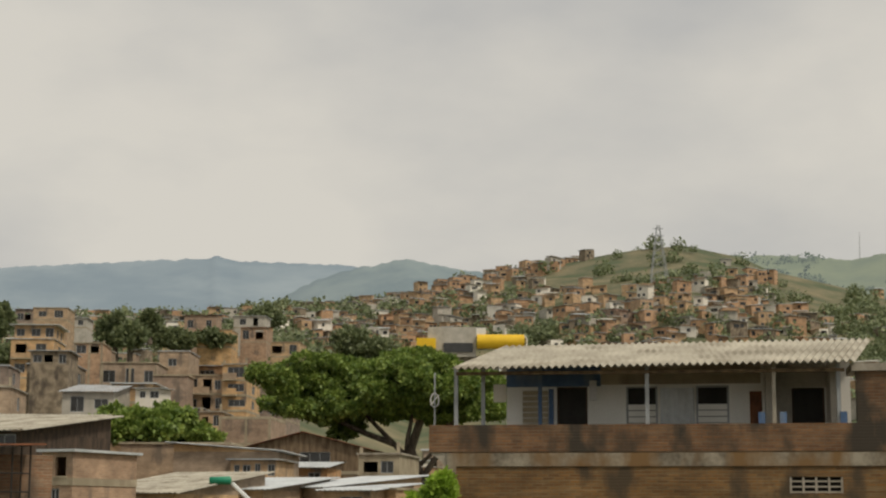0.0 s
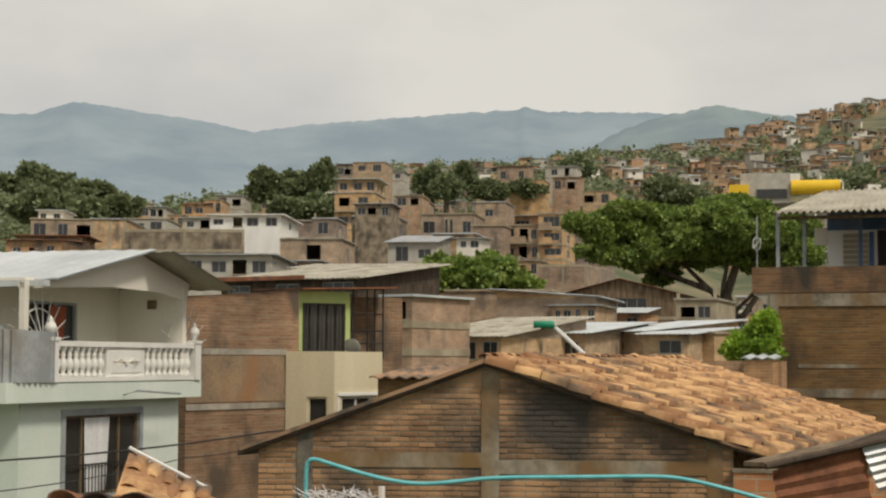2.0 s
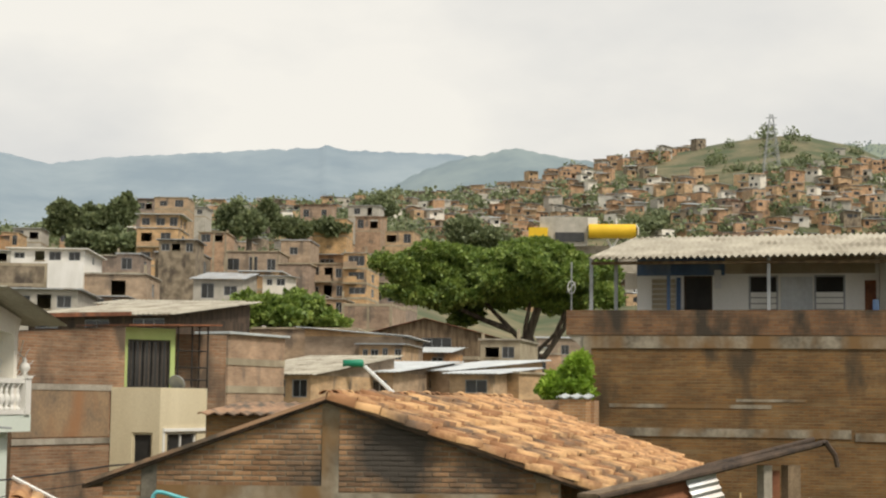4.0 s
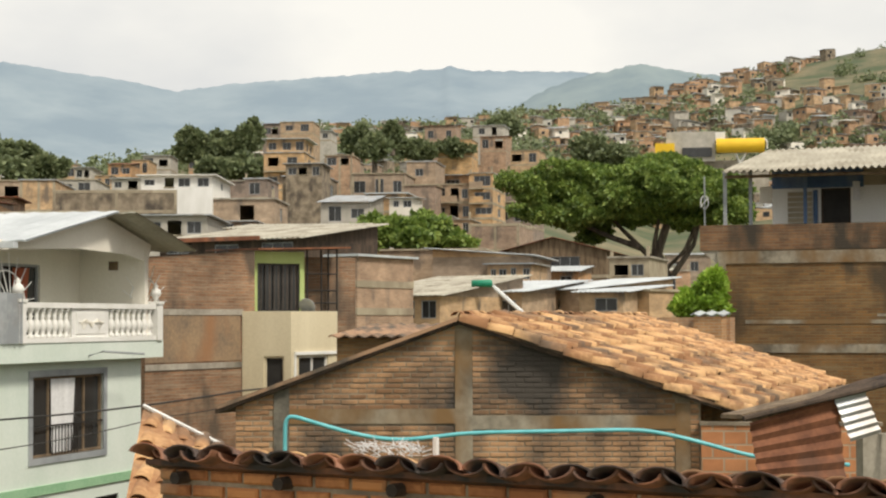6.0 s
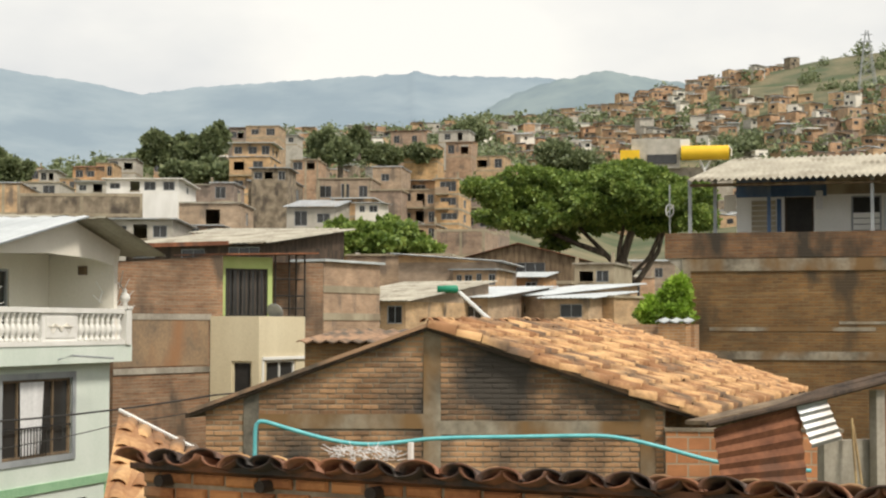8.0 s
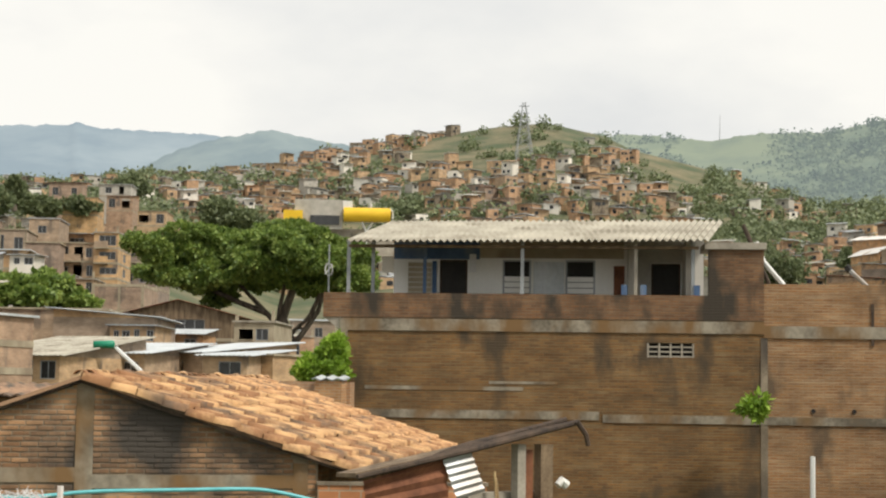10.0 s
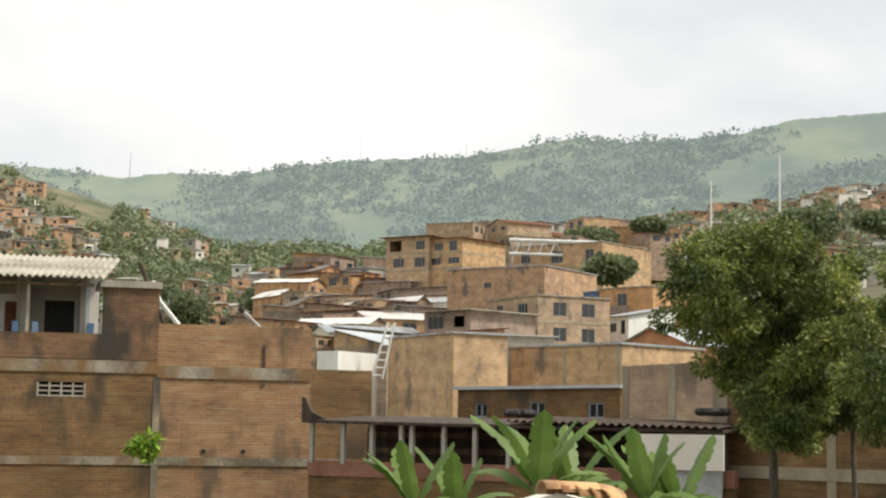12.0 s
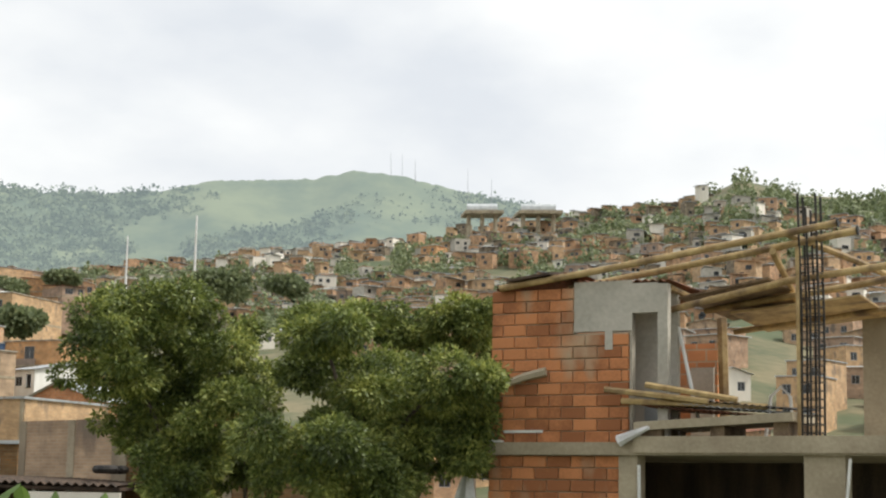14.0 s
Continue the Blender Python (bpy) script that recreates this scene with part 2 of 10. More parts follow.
BRICK_TOWN = brickwork("town_clay_brick", (0.46, 0.295, 0.185), (0.35, 0.215, 0.135), (0.4, 0.315, 0.23), dirt=(0.16, 0.13, 0.105), dirt_from=0.57, house_tint=0.35)
BRICK_ORANGE = brickwork("orange_block", (0.52, 0.23, 0.1), (0.44, 0.18, 0.075), (0.4, 0.3, 0.2), width=0.33, height=0.2, joint=0.015, dirt=(0.25, 0.15, 0.09), dirt_from=0.62)
BRICK_PIECE = weathered("clay_brick_piece", (0.36, 0.14, 0.055), (0.64, 0.28, 0.105), 3.0, 26.0, 0.9, random_amount=0.45, stain=(0.34, 0.25, 0.16), world_space=True)
BRICK_OLD_PIECE = weathered("sooty_brick_piece", (0.23, 0.125, 0.062), (0.46, 0.265, 0.135), 1.0, 22.0, 0.92, random_amount=0.45, stain=(0.065, 0.055, 0.045), world_space=True, stain_from=0.495)
BLOCK_PIECE = weathered("hollow_clay_block", (0.3, 0.115, 0.045), (0.55, 0.225, 0.09), 2.0, 24.0, 0.88, random_amount=0.5, stain=(0.44, 0.31, 0.2), world_space=True, stain_from=0.55)
MORTAR = weathered("grey_brown_mortar", (0.15, 0.12, 0.085), (0.34, 0.28, 0.2), 1.3, 30.0, 0.95, stain=(0.085, 0.07, 0.055), world_space=True)
NEAR_MORTAR = weathered("pale_lime_mortar", (0.27, 0.21, 0.14), (0.48, 0.39, 0.28), 2.0, 30.0, 0.95, stain=(0.16, 0.12, 0.085), world_space=True)
GABLE_MORTAR = weathered("sooty_mortar", (0.21, 0.165, 0.11), (0.36, 0.29, 0.2), 1.0, 30.0, 0.95, stain=(0.065, 0.055, 0.045), world_space=True, stain_from=0.495)
CONCRETE = weathered("weathered_concrete", (0.25, 0.225, 0.18), (0.42, 0.38, 0.31), 1.0, 18.0, 0.9, stain=(0.13, 0.115, 0.09))
BAND = weathered("crumbling_band_concrete", (0.13, 0.11, 0.08), (0.35, 0.31, 0.235), 1.3, 9.0, 0.95, stain=(0.2, 0.118, 0.05), world_space=True, stain_from=0.44)
PARAPET_BRICK = brickwork("damp_dark_brick", (0.24, 0.115, 0.048), (0.14, 0.066, 0.03), (0.15, 0.11, 0.07), dirt=(0.05, 0.04, 0.028), dirt_from=0.47, smear=(0.22, 0.15, 0.09))
CONCRETE_TAN = weathered("tan_concrete", (0.29, 0.245, 0.17), (0.43, 0.37, 0.265), 1.0, 18.0, 0.9, stain=(0.25, 0.2, 0.14))
RENDER_GREY = weathered("grey_cement_render", (0.36, 0.34, 0.29), (0.5, 0.47, 0.41), 1.1, 14.0, 0.9)
WHITE_PAINT = weathered("white_paint", (0.68, 0.67, 0.62), (0.8, 0.79, 0.75), 1.2, 20.0, 0.7, bump=0.1, streak=3)
CREAM_PAINT = weathered("cream_paint", (0.6, 0.52, 0.35), (0.72, 0.64, 0.45), 0.9, 16.0, 0.75, bump=0.15, streak=3)
OFFWHITE = weathered("warm_white_render", (0.7, 0.66, 0.57), (0.8, 0.76, 0.67), 0.9, 16.0, 0.75, bump=0.15, streak=3)
MINT_PAINT = weathered("pale_mint_paint", (0.6, 0.68, 0.6), (0.7, 0.76, 0.69), 0.8, 16.0, 0.7, bump=0.12, streak=3)
MINT_DARK = weathered("green_band_paint", (0.22, 0.42, 0.24), (0.32, 0.52, 0.32), 1.5, 16.0, 0.7, bump=0.12)
LIME_PAINT = weathered("lime_green_paint", (0.36, 0.46, 0.16), (0.46, 0.55, 0.23), 1.5, 16.0, 0.75, bump=0.12)
BLUE_PAINT = weathered("faded_blue_paint", (0.05, 0.1, 0.2), (0.09, 0.16, 0.29), 1.6, 20.0, 0.75, bump=0.12, stain=(0.2, 0.24, 0.28))
YELLOW = weathered("yellow_metal_paint", (0.72, 0.44, 0.01), (0.82, 0.53, 0.02), 0.5, 6.0, 0.5, bump=0.05)
TILE_CLAY = weathered("clay_roof_tile", (0.31, 0.155, 0.07), (0.64, 0.39, 0.185), 1.6, 16.0, 0.88, random_amount=0.6, stain=(0.15, 0.1, 0.065), world_space=True, stain_from=0.5)
TILE_DARK = weathered("mossy_dark_roof_tile", (0.055, 0.03, 0.02), (0.26, 0.105, 0.05), 5.0, 22.0, 0.62, random_amount=0.5, stain=(0.03, 0.023, 0.018), world_space=True, stain_from=0.48)
ASBESTOS = weathered("grey_fibre_cement", (0.3, 0.275, 0.22), (0.46, 0.43, 0.35), 1.0, 12.0, 0.9, stain=(0.2, 0.175, 0.13))
TIN_LIGHT = weathered("light_roof_sheet", (0.42, 0.45, 0.46), (0.58, 0.61, 0.62), 0.7, 9.0, 0.45, bump=0.08)
TIN_GREY = weathered("galvanised_sheet", (0.3, 0.32, 0.33), (0.48, 0.5, 0.51), 1.0, 9.0, 0.45, 0.35, bump=0.08, stain=(0.25, 0.2, 0.15))
TIN_RUST = weathered("rusty_sheet", (0.12, 0.045, 0.022), (0.26, 0.105, 0.05), 2.0, 14.0, 0.85, 0.1, stain=(0.09, 0.05, 0.035))
TOWN_ROOF = weathered("mixed_town_roof", (0.16, 0.14, 0.12), (0.62, 0.6, 0.56), 0.4, 5.0, 0.7, random_amount=0.9, stain=(0.22, 0.14, 0.08))
# Near-black: shade put in for rooms, vents and holes; also pole and pipe ends.
DARK = weathered("shade_and_end_black", (0.012, 0.011, 0.01), (0.03, 0.028, 0.025), 1.0, 9.0, 0.8, bump=0)
GLASS = plain_glass("dark_window_glass", (0.035, 0.036, 0.036))
IRON = weathered("black_iron", (0.02, 0.019, 0.018), (0.05, 0.045, 0.04), 3.0, 30.0, 0.6, 0.4, bump=0.1)
TILE_OLD = weathered("old_mossy_roof_tile", (0.16, 0.1, 0.065), (0.36, 0.22, 0.13), 1.6, 14.0, 0.9, random_amount=0.6, stain=(0.1, 0.08, 0.06), world_space=True, stain_from=0.45)
STEEL_WHITE = weathered("white_painted_steel", (0.6, 0.6, 0.58), (0.75, 0.75, 0.72), 2.0, 30.0, 0.55, bump=0.05)
GREY_PAINT = weathered("grey_painted_steel", (0.25, 0.27, 0.28), (0.36, 0.38, 0.39), 2.0, 30.0, 0.6, bump=0.05)
WOOD_OLD = weathered("weathered_wood", (0.09, 0.06, 0.035), (0.25, 0.18, 0.11), 4.0, 30.0, 0.9, streak=6)
# Dark timber; also stands in for shade in rooms and between tiles.
WOOD_DARK = weathered("dark_wood_and_shade", (0.03, 0.021, 0.015), (0.09, 0.06, 0.04), 4.0, 30.0, 0.85, streak=6)
BAMBOO = weathered("dry_bamboo_pole", (0.28, 0.185, 0.075), (0.52, 0.38, 0.18), 3.0, 18.0, 0.7, stain=(0.14, 0.09, 0.05))
HOSE = weathered("turquoise_hose", (0.1, 0.42, 0.45), (0.16, 0.52, 0.55), 4.0, 20.0, 0.45, bump=0.05)
GREEN_PLASTIC = weathered("green_plastic", (0.0, 0.2, 0.11), (0.02, 0.27, 0.15), 2.0, 20.0, 0.45, bump=0.05)
BARK = weathered("grey_brown_bark", (0.05, 0.04, 0.03), (0.16, 0.13, 0.1), 3.0, 24.0, 0.95, streak=4)
CURTAIN = weathered("white_curtain", (0.55, 0.55, 0.55), (0.75, 0.75, 0.75), 3.0, 20.0, 0.9, streak=8)
CURTAIN_RED = weathered("russet_curtain", (0.3, 0.075, 0.04), (0.45, 0.13, 0.07), 3.0, 20.0, 0.9, streak=8)
GROUND = weathered("hill_soil_and_scrub", (0.07, 0.085, 0.04), (0.2, 0.17, 0.095), 0.06, 0.5, 0.95, stain=(0.06, 0.085, 0.035), stain_from=0.47)
LEAF_MANGO = foliage("mango_leaves", (0.05, 0.075, 0.02), (0.155, 0.2, 0.045), (0.46, 0.48, 0.13))
LEAF_RAIN = foliage("rain_tree_leaves", (0.06, 0.115, 0.022), (0.185, 0.27, 0.055), (0.37, 0.45, 0.11))
LEAF_BRIGHT = foliage("bright_leaves", (0.14, 0.24, 0.03), (0.28, 0.44, 0.05), (0.45, 0.6, 0.1))
# Paler than the near leaves: distance haze is put into the colour.
LEAF_HILL = foliage("hazed_hill_leaves", (0.1, 0.135, 0.065), (0.185, 0.225, 0.11), (0.28, 0.31, 0.15))
LEAF_BANANA = foliage("banana_leaf", (0.075, 0.13, 0.028), (0.16, 0.25, 0.055), (0.32, 0.42, 0.12))
# Haze is put into these pale bluish colours and their emission.
FAR_BLUE = haze_glow_mat("haze_blue_mountain", (0.08, 0.105, 0.12), (0.15, 0.175, 0.18), (0.25, 0.315, 0.365), 0.7, 0.004)
SPUR_GREEN = haze_glow_mat("wooded_spur", (0.055, 0.08, 0.08), (0.115, 0.14, 0.125), (0.25, 0.31, 0.35), 0.64, 0.012)
MID_GREEN = haze_glow_mat("forest_mountain", (0.045, 0.07, 0.04), (0.12, 0.14, 0.07), (0.27, 0.315, 0.32), 0.56, 0.011)
MID_TREES = haze_glow_mat("forest_canopy", (0.056, 0.082, 0.046), (0.11, 0.135, 0.07), (0.27, 0.315, 0.32), 0.56, 0.03)


# ---------------------------------------------------------------- building blocks
def part(name, bm, material, parent=None, label=""):
    """Links a bmesh as one mesh object under a thing or a part."""
    me = bpy.data.meshes.new(name)
    bm.to_mesh(me)
    bm.free()
    me.materials.append(material)
    ob = new(name, me)
    if parent:
        ob.parent = parent
    return tagged(ob, label)


def thing(name, m, label, category, group=""):
    ob = new(name)
    ob.matrix_world = m
    return tagged(ob, label, category, group)


def box(bm, x0, y0, z0, x1, y1, z1):
    v = [bm.verts.new(p) for p in ((x0, y0, z0), (x1, y0, z0), (x1, y1, z0), (x0, y1, z0), (x0, y0, z1), (x1, y0, z1), (x1, y1, z1), (x0, y1, z1))]
    for f in ((0, 3, 2, 1), (4, 5, 6, 7), (0, 1, 5, 4), (1, 2, 6, 5), (2, 3, 7, 6), (3, 0, 4, 7)):
        bm.faces.new([v[i] for i in f])
    return bm


def boxes(*dims):
    bm = bmesh.new()
    for d in dims:
        box(bm, *d)
    return bm


def prism(bm, poly, a, b):
    """An upright prism: poly is a list of (u, z); it runs from y=a to y=b."""
    f = [bm.verts.new((u, a, z)) for u, z in poly]
    g = [bm.verts.new((u, b, z)) for u, z in poly]
    bm.faces.new(f)
    bm.faces.new(g[::-1])
    n = len(poly)
    for i in range(n):
        bm.faces.new((f[i], g[i], g[(i + 1) % n], f[(i + 1) % n]))
    bmesh.ops.recalc_face_normals(bm, faces=bm.faces)
    return bm


def tube(bm, points, r0, r1=None, sides=8):
    """A round pole or limb through points, from radius r0 to r1."""
    r1 = r0 if r1 is None else r1
    pts = [Vector(p) for p in points]
    rings = []
    for i, p in enumerate(pts):
        d = (pts[min(i + 1, len(pts) - 1)] - pts[max(i - 1, 0)]).normalized()
        a = d.orthogonal().normalized()
        c = d.cross(a)
        r = r0 + (r1 - r0) * i / (len(pts) - 1)
        rings.append([bm.verts.new(p + (a * math.cos(k * math.tau / sides) + c * math.sin(k * math.tau / sides)) * r) for k in range(sides)])
    for a, c in zip(rings, rings[1:]):
        for k in range(sides):
            bm.faces.new((a[k], a[(k + 1) % sides], c[(k + 1) % sides], c[k]))
    bm.faces.new(rings[0][::-1])
    bm.faces.new(rings[-1])
    return bm


def tubes(*lines, r=0.03, sides=6):
    bm = bmesh.new()
    for pts in lines:
        tube(bm, pts, r, sides=sides)
    return bm


def corrugated(bm, p0, p1, q0, q1, pitch=0.18, amp=0.025, thick=0.012, rows=1):
    """A wavy sheet whose waves run from the line p0-p1 to the line q0-q1."""
    p0, p1, q0, q1 = map(Vector, (p0, p1, q0, q1))
    n = max(4, int((p1 - p0).length / pitch * 4))
    up = (p1 - p0).cross(q0 - p0).normalized()
    if up.z < 0:
        up = -up
    grid = []
    for side in (0, 1):
        for j in range(rows + 1):
            row = []
            for i in range(n + 1):
                s = i / n
                p = (p0.lerp(p1, s)).lerp(q0.lerp(q1, s), j / rows)
                row.append(bm.verts.new(p + up * (amp * math.sin(i * math.pi / 2) - side * thick)))
            grid.append(row)
    top, low = grid[:rows + 1], grid[rows + 1:]
    for j in range(rows):
        for i in range(n):
            bm.faces.new((top[j][i], top[j][i + 1], top[j + 1][i + 1], top[j + 1][i]))
            bm.faces.new((low[j][i + 1], low[j][i], low[j + 1][i], low[j + 1][i + 1]))
    for i in range(n):
        bm.faces.new((top[0][i + 1], top[0][i], low[0][i], low[0][i + 1]))
        bm.faces.new((top[-1][i], top[-1][i + 1], low[-1][i + 1], low[-1][i]))
    return bm


def sheet(bm, a, b, c, d, thick=0.06):
    """A flat slab through four corners, its thickness downwards."""
    t = [bm.verts.new(p) for p in (a, b, c, d)]
    u = [bm.verts.new((p[0], p[1], p[2] - thick)) for p in (a, b, c, d)]
    bm.faces.new(t)
    bm.faces.new(u[::-1])
    for i in range(4):
        bm.faces.new((t[(i + 1) % 4], t[i], u[i], u[(i + 1) % 4]))
    bmesh.ops.recalc_face_normals(bm, faces=bm.faces)
    return bm


def holed(bm, w, z0, z1, holes, t=0.18, y=0.0, x0=0.0):
    """An upright wall from x0 to x0 + w at y, its outer face towards -y, t thick, with openings (xa, za, xb, zb) through it."""
    xs = sorted({x0, x0 + w, *[h[0] for h in holes], *[h[2] for h in holes]})
    zs = sorted({z0, z1, *[h[1] for h in holes], *[h[3] for h in holes]})

    def solid(i, j):
        if not (0 <= i < len(xs) - 1 and 0 <= j < len(zs) - 1):
            return False
        cx, cz = (xs[i] + xs[i + 1]) / 2, (zs[j] + zs[j + 1]) / 2
        return not any(h[0] < cx < h[2] and h[1] < cz < h[3] for h in holes)

    def quad(*p):
        bm.faces.new([bm.verts.new(q) for q in p])

    for i in range(len(xs) - 1):
        for j in range(len(zs) - 1):
            if not solid(i, j):
                continue
            a, b, c, d = xs[i], xs[i + 1], zs[j], zs[j + 1]
            quad((a, y, c), (b, y, c), (b, y, d), (a, y, d))
            quad((b, y + t, c), (a, y + t, c), (a, y + t, d), (b, y + t, d))
            if not solid(i - 1, j):
                quad((a, y + t, c), (a, y, c), (a, y, d), (a, y + t, d))
            if not solid(i + 1, j):
                quad((b, y, c), (b, y + t, c), (b, y + t, d), (b, y, d))
            if not solid(i, j - 1):
                quad((a, y + t, c), (b, y + t, c), (b, y, c), (a, y, c))
            if not solid(i, j + 1):
                quad((a, y, d), (b, y, d), (b, y + t, d), (a, y + t, d))
    return bm


def lay(name, mesh, parent, m):
    o = new(name, mesh)
    o.parent = parent
    o.matrix_local = m
    return o


def window(parent, xa, za, xb, zb, y=0.0, frame_mat=None, pane_mat=None, bars=1, name="window", t=0.12):
    """A framed window in an opening of a wall whose outer face is at y."""
    f = 0.05
    bm = boxes((xa, y + 0.04, za, xa + f, y + t, zb), (xb - f, y + 0.04, za, xb, y + t, zb), (xa + f, y + 0.04, za, xb - f, y + t, za + f), (xa + f, y + 0.04, zb - f, xb - f, y + t, zb))
    fr = part(name, bm, frame_mat or GREY_PAINT, parent)
    for k in range(bars):
        c = xa + (xb - xa) * (k + 1) / (bars + 1)
        part("glazing_bar", boxes((c - 0.02, y + 0.045, za + f, c + 0.02, y + t - 0.036, zb - f)), frame_mat or GREY_PAINT, fr)
    part("pane", boxes((xa + f, y + t - 0.035, za + f, xb - f, y + t - 0.02, zb - f)), pane_mat or GLASS, fr)
    return fr


def house(m, w, d, h, label, wall=None, roof="flat", roof_mat=None, openings=(), side_openings=(), storeys=(), category="house", group="town houses", rise=0.6, over=0.25, columns=False, name="house", frame_mat=None, deep=3.0):
    """A house whose front runs along x from 0 to w at y = 0, facing -y, and which goes back to y = d and down to -deep.
    openings: (xa, za, xb, zb) in the front; side_openings the same, along y, in the x = w side; storeys: heights of concrete bands."""
    wall, roof_mat = wall or BRICK_TOWN, roof_mat or TIN_GREY
    ob = thing(name, m, label, category, group)
    bm = bmesh.new()
    holed(bm, w, -deep, h, list(openings))
    box(bm, 0, 0.18, -deep, 0.18, d, h)
    box(bm, 0.18, d - 0.18, -deep, w, d, h)
    side = bmesh.new()
    holed(side, d - 0.36, -deep, h, [(a - 0.18, c, b - 0.18, e) for a, c, b, e in side_openings])
    bmesh.ops.transform(side, matrix=Matrix.Translation((w, 0.18, 0)) @ Matrix.Rotation(radians(90), 4, "Z"), verts=side.verts)
    me = bpy.data.meshes.new("tmp")
    side.to_mesh(me)
    side.free()
    bm.from_mesh(me)
    bpy.data.meshes.remove(me)
    if roof == "gable":
        prism(bm, [(0, h), (w, h), (w / 2, h + rise)], 0.0, 0.18)
        prism(bm, [(0, h), (w, h), (w / 2, h + rise)], d - 0.18, d)
    part("wall", bm, wall, ob)
    o = over
    if roof == "flat":
        part("roof", boxes((-0.14, -0.14, h, w + 0.14, d + 0.14, h + 0.13)), (CONCRETE, TIN_GREY, CONCRETE_TAN)[int(w * 10) % 3], ob)
        if group == "town houses" and 1.6 < w < 7 and int(w * 10) % 3 == 0:
            for k, x in enumerate((0.05, w - 0.25)):
                part("column_stub", boxes((x, 0.04 + 0.3 * (k % 2), h + 0.12, x + 0.2, 0.24 + 0.3 * (k % 2), h + 0.5 + 0.35 * ((k + int(w * 10)) % 3))), CONCRETE_TAN, ob)
    elif roof == "slab":
        part("roof", boxes((-o, -o, h, w + o, d + o, h + 0.09)), roof_mat, ob)
    elif roof == "parapet":
        part("roof", boxes((0.19, 0.19, h - 0.5, w - 0.19, d - 0.19, h - 0.38)), CONCRETE, ob)
    elif roof == "shed":      # falls towards the front
        bm = bmesh.new()
        corrugated(bm, (-o, d + o, h + rise), (w + o, d + o, h + rise), (-o, -o, h + 0.05), (w + o, -o, h + 0.05), 0.3, 0.03, 0.03)
        part("roof", bm, roof_mat, ob)
        for ya in (0.0, -w + 0.18):
            part("gable_wall", prism(bmesh.new(), [(0.18, h), (d, h), (d, h + rise - 0.1)], ya - 0.18, ya), wall, ob).matrix_local = Matrix.Rotation(radians(90), 4, "Z")
    elif roof == "shed_side":      # falls towards x = w
        bm = bmesh.new()
        corrugated(bm, (-o, -o, h + rise), (-o, d + o, h + rise), (w + o, -o, h + 0.05), (w + o, d + o, h + 0.05), 0.3, 0.03, 0.03)
        part("roof", bm, roof_mat, ob)
        part("gable_wall", prism(bmesh.new(), [(0, h), (w, h), (0, h + rise - 0.08)], 0.0, 0.18), wall, ob)
    elif roof == "gable":
        for sgn in (0, 1):
            bm = bmesh.new()
            e = -o if sgn == 0 else w + o
            ez = h - rise * o / (w / 2) + 0.05
            corrugated(bm, (w / 2, -o, h + rise + 0.05), (w / 2, d + o, h + rise + 0.05), (e, -o, ez), (e, d + o, ez), 0.3, 0.03, 0.03)
            part("roof_slope", bm, roof_mat, ob)
    for z in storeys:
        part("floor_band", boxes((-0.03, -0.03, z - 0.13, w + 0.03, d, z + 0.13)), CONCRETE_TAN, ob)
    if len(storeys) > 1 and group == "town houses" and roof == "flat":
        for z in storeys[1:]:
            if z > 1.2:
                part("balcony", boxes((0.15, -0.75, z - 0.1, w * 0.62, -0.031, z + 0.05)), CONCRETE_TAN, ob, "projecting balcony slab")
                part("balcony_wall", boxes((0.15, -0.75, z + 0.05, w * 0.62, -0.63, z + 0.75)), wall, ob)
    if columns:
        for x in (0.0, w * 0.5, w - 0.25):
            part("column", boxes((x, -0.02, -deep, x + 0.25, 0.1, h - 0.003)), CONCRETE_TAN, ob)
    for k, (xa, za, xb, zb) in enumerate(openings):
        if (int(w * 100) + k * 2) % 6 < 1 and group == "town houses":
            part("sill", boxes((xa - 0.05, -0.05, za - 0.07, xb + 0.05, 0.1, za)), CONCRETE_TAN, ob)
            continue      # an open bay with no sash
        window(ob, xa, za, xb, zb, 0.0, frame_mat, bars=1 if xb - xa < 1.6 else 2)
    for xa, za, xb, zb in side_openings:
        f = window(ob, xa, za, xb, zb, 0.0, frame_mat, bars=1 if xb - xa < 1.6 else 2)
        f.matrix_local = Matrix.Translation((w, 0, 0)) @ Matrix.Rotation(radians(90), 4, "Z")
    return ob


def front(x0, y0, x1, y1, z):
    """The pose of a house's front from its left to its right foot, and its width."""
    return pose(x0, y0, z, 0, 0, math.degrees(math.atan2(y1 - y0, x1 - x0))), math.hypot(x1 - x0, y1 - y0)


# ---------------------------------------------------------------- ground, hills and mountains
def lerp(a, b, s):
    return a + (b - a) * s


def curve_of(*pairs):
    xs, ys = zip(*pairs)
    return lambda a: float(np.interp(a, xs, ys))


EYE = 6.9
HILL_TOP = curve_of((-60, 5.0), (-25, 5.4), (-21, 5.1), (-17, 5.5), (-14.8, 6.2), (-7.7, 6.5), (-5.7, 6.8), (-1.9, 7.3), (0, 7.8), (3.4, 8.4), (5, 8.65), (8.1, 9.05), (10, 8.7), (11, 8.2), (14, 7.3), (17, 6.3),
                    (21, 6.0), (27, 6.5), (31, 6.95), (38, 8.0), (43.4, 8.6), (45.4, 9.1), (49, 9.5), (52.4, 10.0), (55, 11.1), (57, 10.5), (60, 10.2), (90, 9))
LATE_RISE = curve_of((math.log(38), 0.0), (math.log(60), 0.3), (math.log(110), 0.44), (math.log(250), 0.56), (math.log(400), 0.76), (math.log(700), 1.0), (math.log(1000), 0.88), (math.log(4800), 0.3))
